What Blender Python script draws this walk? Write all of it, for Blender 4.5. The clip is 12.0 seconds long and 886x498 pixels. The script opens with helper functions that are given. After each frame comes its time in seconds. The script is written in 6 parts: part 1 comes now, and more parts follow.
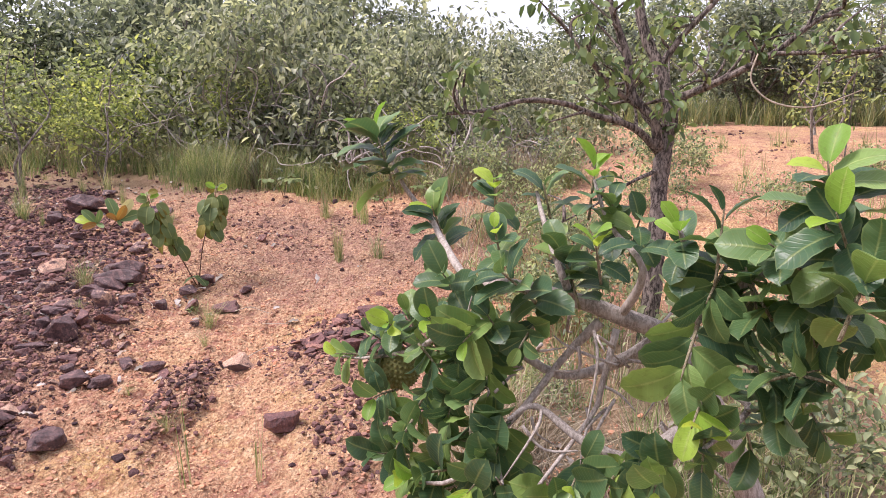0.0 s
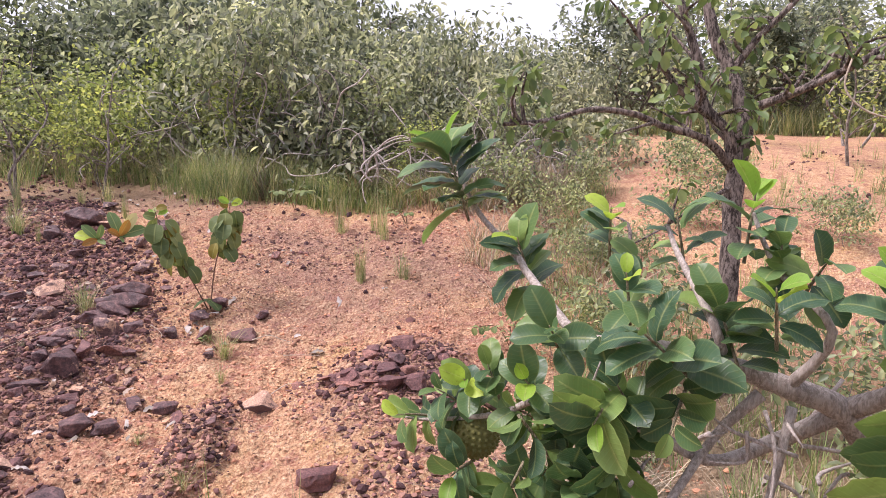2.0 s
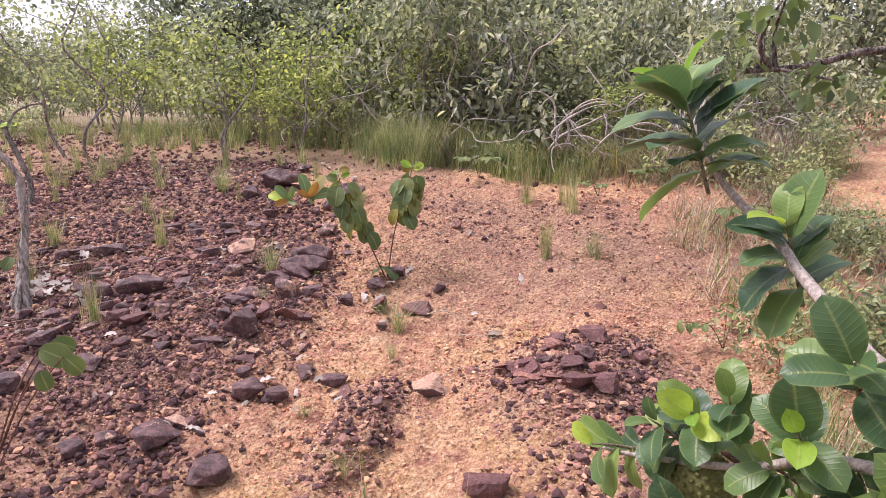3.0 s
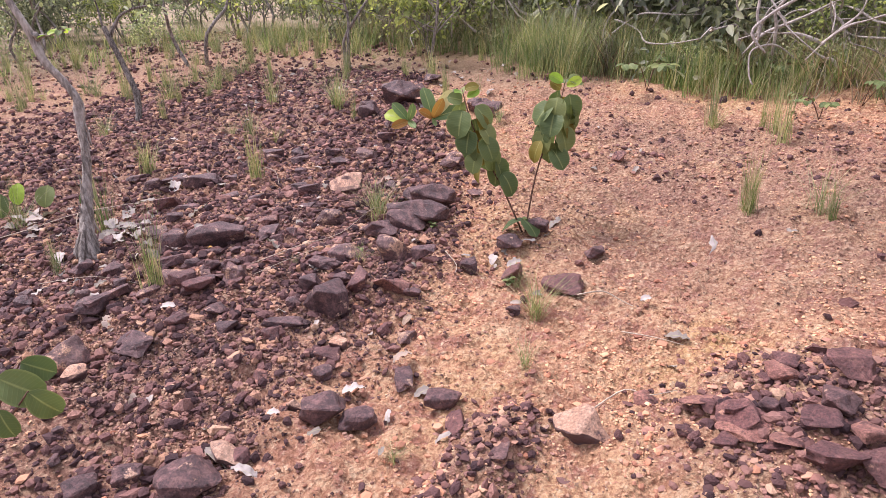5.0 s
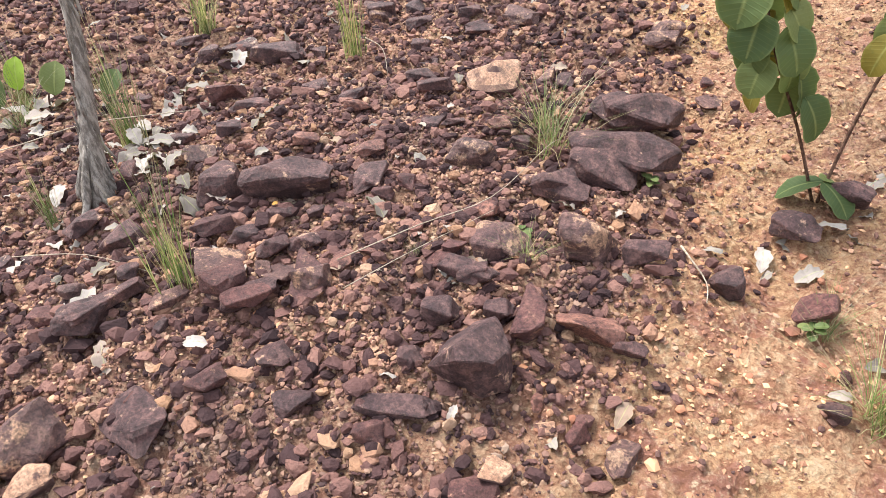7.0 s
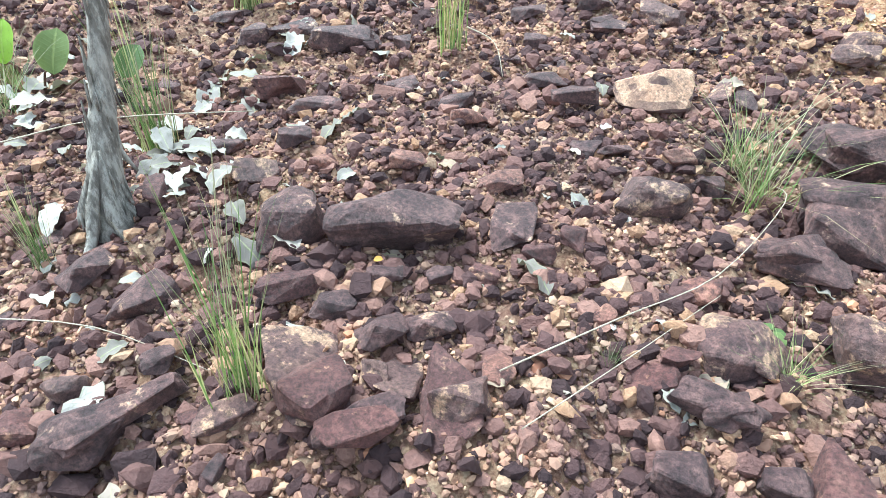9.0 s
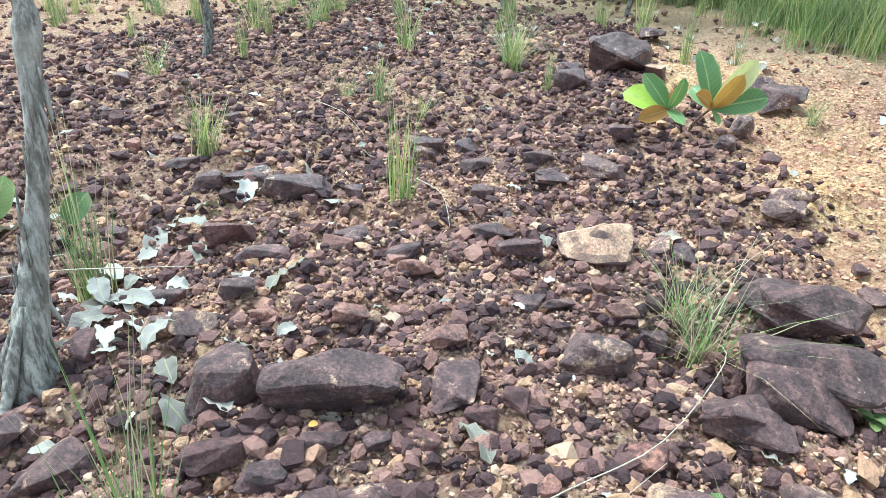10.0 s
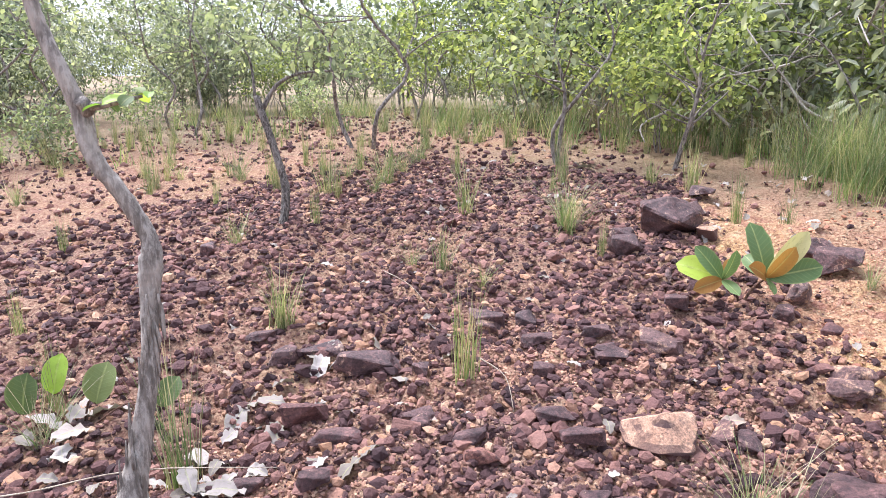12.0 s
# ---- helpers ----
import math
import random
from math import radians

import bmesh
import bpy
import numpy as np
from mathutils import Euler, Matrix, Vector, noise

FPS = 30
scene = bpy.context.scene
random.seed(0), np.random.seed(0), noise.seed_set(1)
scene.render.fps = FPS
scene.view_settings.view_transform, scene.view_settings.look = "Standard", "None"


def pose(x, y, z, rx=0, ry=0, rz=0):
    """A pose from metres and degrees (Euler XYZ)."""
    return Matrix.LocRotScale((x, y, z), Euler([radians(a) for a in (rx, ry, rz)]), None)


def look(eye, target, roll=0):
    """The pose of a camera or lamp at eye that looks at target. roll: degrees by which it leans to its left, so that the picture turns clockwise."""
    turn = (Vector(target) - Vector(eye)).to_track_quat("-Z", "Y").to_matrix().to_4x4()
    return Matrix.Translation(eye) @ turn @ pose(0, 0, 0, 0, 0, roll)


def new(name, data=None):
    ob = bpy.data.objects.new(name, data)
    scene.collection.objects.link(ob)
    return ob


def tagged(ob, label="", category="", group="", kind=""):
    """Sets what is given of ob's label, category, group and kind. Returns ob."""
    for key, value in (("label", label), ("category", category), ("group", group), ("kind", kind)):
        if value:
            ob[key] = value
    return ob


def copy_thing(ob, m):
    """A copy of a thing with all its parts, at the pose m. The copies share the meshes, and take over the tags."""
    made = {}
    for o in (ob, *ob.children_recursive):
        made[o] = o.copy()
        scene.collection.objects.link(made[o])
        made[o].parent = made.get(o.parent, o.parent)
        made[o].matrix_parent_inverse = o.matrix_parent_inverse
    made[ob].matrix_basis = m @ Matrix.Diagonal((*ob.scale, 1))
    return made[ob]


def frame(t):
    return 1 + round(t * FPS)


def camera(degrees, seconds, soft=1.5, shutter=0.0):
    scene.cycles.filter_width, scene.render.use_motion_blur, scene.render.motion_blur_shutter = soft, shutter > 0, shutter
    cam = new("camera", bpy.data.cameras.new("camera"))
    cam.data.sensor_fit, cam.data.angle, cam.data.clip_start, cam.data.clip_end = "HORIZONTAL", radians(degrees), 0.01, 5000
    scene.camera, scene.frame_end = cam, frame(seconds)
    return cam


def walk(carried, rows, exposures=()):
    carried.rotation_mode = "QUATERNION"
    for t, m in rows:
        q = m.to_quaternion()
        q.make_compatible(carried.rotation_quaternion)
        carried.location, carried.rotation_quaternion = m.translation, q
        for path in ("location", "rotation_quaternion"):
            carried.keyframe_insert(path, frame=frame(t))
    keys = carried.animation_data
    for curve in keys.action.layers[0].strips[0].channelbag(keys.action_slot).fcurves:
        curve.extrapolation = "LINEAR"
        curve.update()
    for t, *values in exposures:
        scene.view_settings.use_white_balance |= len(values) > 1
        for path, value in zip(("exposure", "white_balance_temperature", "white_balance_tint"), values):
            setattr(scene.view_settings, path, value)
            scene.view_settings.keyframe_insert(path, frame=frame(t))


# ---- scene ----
cam = camera(68.4, 12.0, soft=0.4)
METRES, EYE, TILT, LEAN, TURN = 5.5, 1.5, -12.3, 0.0, 0.0
ROWS = [
    (0.0, 0.0, 0.0, 0.0, -0.0, 0.0, -0.0),
    (0.5, -0.0075, 0.0192, 0.0008, -0.24, -1.04, -0.38),
    (1.0, -0.033, 0.0637, 0.0089, 1.06, -0.35, -0.39),
    (1.5, -0.0489, 0.078, 0.0223, -2.61, 1.81, 1.06),
    (2.0, -0.0586, 0.0878, 0.021, -0.41, 0.64, -0.15),
    (2.5, -0.0675, 0.1181, 0.0172, 2.92, -2.63, -2.02),
    (3.0, -0.0769, 0.1839, 0.0238, 15.47, -2.32, -3.04),
    (5.0, -0.1582, 0.4003, 0.055, 27.79, -11.24, -3.7),
    (5.5, -0.1996, 0.4503, 0.0613, 30.32, -17.1, -5.51),
    (6.0, -0.2604, 0.5169, 0.0725, 30.24, -21.66, -5.03),
    (6.5, -0.309, 0.5593, 0.0829, 30.27, -23.71, -6.21),
    (7.0, -0.3669, 0.6303, 0.0798, 37.27, -27.49, -4.29),
    (7.5, -0.4322, 0.6709, 0.0722, 36.95, -31.26, -4.3),
    (9.5, -0.5106, 0.6906, 0.0407, 37.59, -23.06, -9.76),
    (10.0, -0.5085, 0.697, 0.0552, 34.73, -15.87, -9.35),
    (10.5, -0.5099, 0.6991, 0.0701, 33.55, -9.6, -7.47),
    (11.0, -0.5106, 0.696, 0.0717, 33.75, -9.6, -7.54),
    (11.5, -0.5142, 0.6859, 0.0807, 37.35, -8.23, -8.26),
    (12.0, -0.5074, 0.6762, 0.0962, 39.45, -5.65, -7.89),
]
walk(cam, [(t, pose(0, 0, EYE, TILT, LEAN, TURN) @ pose(METRES * x, METRES * y, METRES * z, 90 + pitch, roll, yaw)) for t, x, y, z, yaw, pitch, roll in ROWS],
     exposures=[(0.0, 0.67, 6250, 25), (3.0, 0.66, 6250, 28), (5.0, 0.71, 6150, 27), (5.5, 0.71, 6050, 26), (6.5, 0.78, 6100, 21), (7.0, 0.97, 6300, 8), (7.7, 1.17, 6300, -3), (9.3, 1.38, 5080, -12), (10.0, 1.29, 5080, -14), (10.5, 1.26, 5200, -6), (11.5, 1.19, 5550, 12), (12.0, 1.15, 5700, 15)])

# ---- light ----
world = bpy.data.worlds.new("hazy_sky")
scene.world = world
world.use_nodes = True
wn, wl = world.node_tree.nodes, world.node_tree.links
sky = wn.new("ShaderNodeTexSky")
sky.sky_type = "NISHITA"
sky.sun_disc = False
sky.sun_elevation, sky.sun_rotation = radians(57), radians(-87)
sky.dust_density = 4.0
haze = wn.new("ShaderNodeMixRGB")
haze.inputs[0].default_value = 0.62
haze.inputs[2].default_value = (9.0, 9.3, 9.8, 1)
wl.new(sky.outputs[0], haze.inputs[1])
wl.new(haze.outputs[0], wn["Background"].inputs[0])
wn["Background"].inputs[1].default_value = 0.105
sun = new("sun", bpy.data.lights.new("sun", "SUN"))
sun.data.energy, sun.data.angle, sun.data.color = 3.7, radians(20), (1.0, 0.95, 0.88)
sun.matrix_world = look((-9, 0.5, 14), (0, 0, 0))


# ---- numeric helpers ----
def sp(v, k):
    return k * np.log1p(np.exp(np.clip(np.asarray(v, float) / k, -40, 40)))


def sig(v):
    return 1 / (1 + np.exp(-np.clip(np.asarray(v, float), -40, 40)))


def vnoise(x, y, seed):
    x, y = np.asarray(x, float), np.asarray(y, float)
    xi, yi = np.floor(x).astype(np.int64), np.floor(y).astype(np.int64)
    fx, fy = x - xi, y - yi
    fx, fy = fx * fx * (3 - 2 * fx), fy * fy * (3 - 2 * fy)

    def h(a, b):
        n = (a * 374761393 + b * 668265263 + seed * 974711) & 0x7FFFFFFF
        n = ((n ^ (n >> 13)) * 1274126177) & 0x7FFFFFFF
        return ((n ^ (n >> 16)) & 0xFFFF) / 65535.0
    return (h(xi, yi) * (1 - fx) + h(xi + 1, yi) * fx) * (1 - fy) + (h(xi, yi + 1) * (1 - fx) + h(xi + 1, yi + 1) * fx) * fy


def fbm(x, y, seed, octaves=4):
    total, amp, norm = 0.0, 1.0, 0.0
    for o in range(octaves):
        total = total + amp * vnoise(np.asarray(x) * 2 ** o + 17 * o, np.asarray(y) * 2 ** o - 9 * o, seed + o)
        norm += amp
        amp *= 0.5
    return total / norm


def blob(x, y, cx, cy, rx, ry):
    return np.exp(-(((x - cx) / rx) ** 2 + ((y - cy) / ry) ** 2) ** 2)


def lie(x, y):
    """The broad lie of the land: a low rise with a bank on one side."""
    yy = 2.6 + sp(np.asarray(y) - 2.6, 0.4) - sp(np.asarray(y) - 9.5, 1.0)
    xx = 3.9 - sp(3.9 - sp(-np.asarray(x), 0.3), 0.3)
    swell = 0.055 * blob(x, y, -3.2, 4.75, 0.9, 0.8) - 0.06 * blob(x, y, -5.0, 5.1, 0.7, 0.6)
    bank = swell + 0.17 * sig((x + 0.9) / 0.15) + 0.75 * sig((y - 8.5) / 1.5) * sig((x - 1.5) / 1.2)
    return -0.827 + 0.105 * yy + 0.076 * xx + bank + 0.25 * np.exp(-((x - 0.1) ** 2 + (y + 0.4) ** 2) / 1.2)


def crusted(x, y):
    """Patches of red stones set in the sandy soil, 0 to 1."""
    x, y = np.asarray(x, float), np.asarray(y, float)
    wob = (fbm(x * 1.3, y * 1.3, 5) - 0.5) * 1.1
    return np.maximum.reduce([0.85 * blob(x, y, -0.5, 4.4 + wob * 0.4, 0.62, 0.5), 0.4 * blob(x, y, -0.45, 3.5 + wob * 0.5, 0.4, 0.7), 0.75 * blob(x, y, -1.65, 3.75, 0.18, 0.5), 0.15 * blob(x, y, -1.5, 7.4 + wob, 1.3, 0.75)])


def scree(x, y):
    """How much of the soil is covered by loose broken stone, 0 to 1."""
    x, y = np.asarray(x, float), np.asarray(y, float)
    wob = (fbm(x * 1.3, y * 1.3, 5) - 0.5) * 1.1
    edge = -2.5 - 0.6 * sp(y - 5.2, 0.35) + wob * 0.7
    main = sig((edge - x) / 0.10) * sig((y - 2.3 + wob) / 0.3)
    strip = -6.9 - 0.75 * (7.6 - y) + wob
    main = main * (0.72 + 0.28 * sig((x - strip) / 0.15))
    return np.maximum(main, crusted(x, y))


def rubble(x, y):
    """How much of the soil is red and stony, with loose stones or crusted into the ground, 0 to 1."""
    x, y = np.asarray(x, float), np.asarray(y, float)
    wob = (fbm(x * 1.3, y * 1.3, 5) - 0.5) * 1.1
    main = scree(x, y)
    more = np.maximum.reduce([0.45 * blob(x, y, -2.3, 7.9 + wob, 1.6, 1.1), 0.95 * blob(x, y, -1.5, 7.4 + wob, 1.3, 0.75), 0.9 * blob(x, y, -0.9, 6.4 + wob, 1.9, 1.2), 0.8 * blob(x, y, -0.6, 4.45 + wob * 0.4, 0.43, 0.5),
                              0.7 * blob(x, y, -1.65, 3.75, 0.16, 0.5), 0.8 * blob(x, y, -9.6, 6.3 + wob, 1.3, 1.0), 0.6 * blob(x, y, -11.5, 7.4 + wob, 1.6, 0.9), 0.55 * blob(x, y, -7.2, 9.3 + wob, 1.6, 0.7), 0.5 * blob(x, y, -5.2, 8.9 + wob, 1.3, 0.8),
                              0.8 * blob(x, y, -8.4, 11.0 + wob, 1.2, 0.9), 0.5 * blob(x, y, 4.5, 8.2 + wob, 1.4, 0.5)])
    return np.clip(np.maximum(main, more), 0, 1)


def ground_height(x, y):
    x, y = np.asarray(x, float), np.asarray(y, float)
    r = rubble(x, y)
    near = np.exp(-((x + 2) ** 2 + (y - 5) ** 2) / 300) * (0.25 + 0.75 * sig((y - 2.2) / 0.15))
    crust = np.abs(fbm(x * 5, y * 7, 31, 3) - 0.5) * 0.05
    lumps = (fbm(x * 3, y * 3, 11) - 0.5) * 0.07 + (fbm(x * 11, y * 11, 21, 3) - 0.5) * (0.060 + 0.02 * r) + (np.abs(fbm(x * 19, y * 23, 71, 2) - 0.5) - 0.12) * 0.045
    lumps = lumps - np.clip(0.06 - np.abs(fbm(x * 6 + 0.3 * y, y * 9, 51, 2) - 0.5), 0, 1) * 0.25 * (1 - r)
    level = fbm(x * 2.3, y * 3.2, 81, 5) * 11
    step = np.clip((level - np.floor(level)) / 0.22, 0, 1)
    lumps = lumps + (np.floor(level) + step * step * (3 - 2 * step) - 5.5) * 0.013 * (1 - 0.5 * r)
    ridge = 0.07 * blob(x, y, -1.65, 3.75, 0.14, 0.45) + 0.06 * blob(x, y, -0.65, 4.45, 0.4, 0.4)
    return lie(x, y) + near * (lumps + crust - 0.012 + ridge + 0.02 * r)


def gz(x, y):
    return float(ground_height(x, y))


# ---- materials ----
def material(name, rough=0.85):
    m = bpy.data.materials.new(name)
    m.use_nodes = True
    b = m.node_tree.nodes["Principled BSDF"]
    b.inputs["Roughness"].default_value = rough
    b.inputs["Specular IOR Level"].default_value = 0.3
    return m, m.node_tree.nodes, m.node_tree.links, b


def tex(nodes, links, coord, scale, detail=6.0, rough=0.6):
    n = nodes.new("ShaderNodeTexNoise")
    n.inputs["Scale"].default_value, n.inputs["Detail"].default_value, n.inputs["Roughness"].default_value = scale, detail, rough
    if coord is not None:
        links.new(coord, n.inputs["Vector"])
    return n.outputs["Fac"]


def ramp(nodes, links, fac, *stops):
    r = nodes.new("ShaderNodeValToRGB")
    e = r.color_ramp.elements
    while len(e) < len(stops):
        e.new(0.5)
    for el, (pos, col) in zip(e, stops):
        el.position, el.color = pos, (*col, 1)
    links.new(fac, r.inputs[0])
    return r.outputs[0]


def mix(nodes, links, fac, a, b, mode="MIX"):
    n = nodes.new("ShaderNodeMixRGB")
    n.blend_type = mode
    for sock, v in zip(n.inputs, (fac, a, b)):
        if isinstance(v, (int, float)):
            sock.default_value = v
        elif isinstance(v, tuple):
            sock.default_value = (*v, 1)
        else:
            links.new(v, sock)
    return n.outputs[0]


def bump(nodes, links, bsdf, height, strength, distance):
    n = nodes.new("ShaderNodeBump")
    n.inputs["Strength"].default_value, n.inputs["Distance"].default_value = strength, distance
    links.new(height, n.inputs["Height"])
    links.new(n.outputs[0], bsdf.inputs["Normal"])


def soil_material():
    m, n, l, b = material("red_soil", 0.95)
    pos = n.new("ShaderNodeNewGeometry").outputs["Position"]
    big, mid, fine, grain = tex(n, l, pos, 1.1, 5), tex(n, l, pos, 7, 9, 0.72), tex(n, l, pos, 38, 8, 0.78), tex(n, l, pos, 160, 4, 0.7)
    warp = n.new("ShaderNodeVectorMath")
    warp.operation = "MULTIPLY_ADD"
    noise_col = n.new("ShaderNodeTexNoise")
    noise_col.inputs["Scale"].default_value, noise_col.inputs["Detail"].default_value = 30, 4
    l.new(pos, noise_col.inputs["Vector"])
    l.new(noise_col.outputs["Color"], warp.inputs[0])
    warp.inputs[1].default_value = (0.035, 0.035, 0.035)
    l.new(pos, warp.inputs[2])
    crumb = n.new("ShaderNodeTexVoronoi")
    crumb.inputs["Scale"].default_value = 42
    l.new(warp.outputs[0], crumb.inputs["Vector"])
    flake = n.new("ShaderNodeTexVoronoi")
    flake.feature = "DISTANCE_TO_EDGE"
    flake.inputs["Scale"].default_value = 13
    l.new(warp.outputs[0], flake.inputs["Vector"])
    sand = ramp(n, l, big, (0.32, (0.57, 0.28, 0.185)), (0.5, (0.72, 0.425, 0.25)), (0.68, (0.72, 0.44, 0.19)))
    pinkish = tex(n, l, pos, 0.75, 7, 0.7)
    sand = mix(n, l, ramp(n, l, pinkish, (0.46, (0, 0, 0)), (0.62, (0.4, 0.4, 0.4))), sand, (0.54, 0.28, 0.20))
    sand = mix(n, l, ramp(n, l, mid, (0.50, (0, 0, 0)), (0.60, (0.85, 0.85, 0.85))), sand, (0.42, 0.175, 0.145))
    sand = mix(n, l, ramp(n, l, mid, (0.34, (0.9, 0.9, 0.9)), (0.46, (0, 0, 0))), sand, (0.82, 0.55, 0.36))
    sand = mix(n, l, ramp(n, l, fine, (0.42, (0.8, 0.8, 0.8)), (0.50, (0, 0, 0))), sand, (0.36, 0.155, 0.095))
    sand = mix(n, l, ramp(n, l, fine, (0.54, (0, 0, 0)), (0.64, (0.8, 0.8, 0.8))), sand, (0.90, 0.66, 0.48))
    sand = mix(n, l, ramp(n, l, grain, (0.56, (0, 0, 0)), (0.66, (0.6, 0.6, 0.6))), sand, (0.33, 0.15, 0.10))
    sand = mix(n, l, ramp(n, l, flake.outputs["Distance"], (0.0, (0.55, 0.55, 0.55)), (0.035, (0, 0, 0))), sand, (0.34, 0.15, 0.09))
    red = ramp(n, l, fine, (0.37, (0.14, 0.062, 0.058)), (0.48, (0.24, 0.13, 0.105)), (0.60, (0.43, 0.275, 0.21)))
    att = n.new("ShaderNodeAttribute")
    att.attribute_name = "rubble"
    far = n.new("ShaderNodeAttribute")
    far.attribute_name = "litter"
    col = mix(n, l, att.outputs["Fac"], sand, red)
    litter = ramp(n, l, mid, (0.35, (0.17, 0.135, 0.09)), (0.52, (0.30, 0.23, 0.155)), (0.68, (0.47, 0.35, 0.235)))
    col = mix(n, l, far.outputs["Fac"], col, litter)
    col = mix(n, l, 1.0, col, (0.88, 0.91, 0.855), "MULTIPLY")
    l.new(col, b.inputs["Base Color"])
    lump = mix(n, l, 0.66, crumb.outputs["Distance"], mix(n, l, 0.6, mid, fine))
    bump(n, l, b, lump, 1.0, 0.07)
    return m


def stone_material(name, stops, patch, patch_at=0.62, flank=None):
    m, n, l, b = material(name, 0.52)
    b.inputs["Specular IOR Level"].default_value = 0.45
    info = n.new("ShaderNodeObjectInfo")
    c = n.new("ShaderNodeNewGeometry").outputs["Position"]
    a, fine, p = tex(n, l, c, 20, 7, 0.72), tex(n, l, c, 95, 8, 0.8), tex(n, l, c, 13, 9, 0.72)
    col = ramp(n, l, a, *stops)
    col = mix(n, l, ramp(n, l, p, (patch_at, (0, 0, 0)), (patch_at + 0.05, (1, 1, 1))), col, patch)
    col = mix(n, l, 0.85, col, ramp(n, l, fine, (0.37, (0.14, 0.14, 0.14)), (0.63, (0.9, 0.87, 0.85))), "OVERLAY")
    col = mix(n, l, ramp(n, l, tex(n, l, c, 34, 6, 0.75), (0.56, (0, 0, 0)), (0.62, (0.7, 0.7, 0.7))), col, stops[0][1])
    if flank:
        # paler on upward faces, darker on the flanks
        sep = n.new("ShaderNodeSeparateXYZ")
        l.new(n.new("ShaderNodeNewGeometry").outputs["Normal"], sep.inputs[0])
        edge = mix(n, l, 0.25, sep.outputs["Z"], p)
        col = mix(n, l, ramp(n, l, edge, (0.42, (1, 1, 1)), (0.58, (0, 0, 0))), col, mix(n, l, fine, flank, tuple(2.2 * c for c in flank)))
    hue = mix(n, l, info.outputs["Random"], (0.84, 0.82, 0.83), (1.15, 1.05, 1.0))
    col = mix(n, l, 1.0, col, hue, "MULTIPLY")
    l.new(col, b.inputs["Base Color"])
    bump(n, l, b, mix(n, l, 0.5, a, fine), 0.9, 0.022)
    return m


def gravel_material():
    m, n, l, b = material("broken_ironstone", 0.85)
    geo = n.new("ShaderNodeNewGeometry")
    isl = geo.outputs["Random Per Island"]
    col = ramp(n, l, isl, (0.0, (0.048, 0.027, 0.031)), (0.4, (0.118, 0.063, 0.064)), (0.68, (0.22, 0.116, 0.105)), (0.88, (0.36, 0.20, 0.165)),
               (0.96, (0.50, 0.29, 0.18)), (1.0, (0.60, 0.40, 0.28)))
    fine = tex(n, l, geo.outputs["Position"], 90, 6, 0.7)
    col = mix(n, l, 0.5, col, ramp(n, l, fine, (0.3, (0.3, 0.28, 0.28)), (0.7, (0.75, 0.68, 0.62))), "OVERLAY")
    l.new(col, b.inputs["Base Color"])
    bump(n, l, b, fine, 0.9, 0.02)
    return m


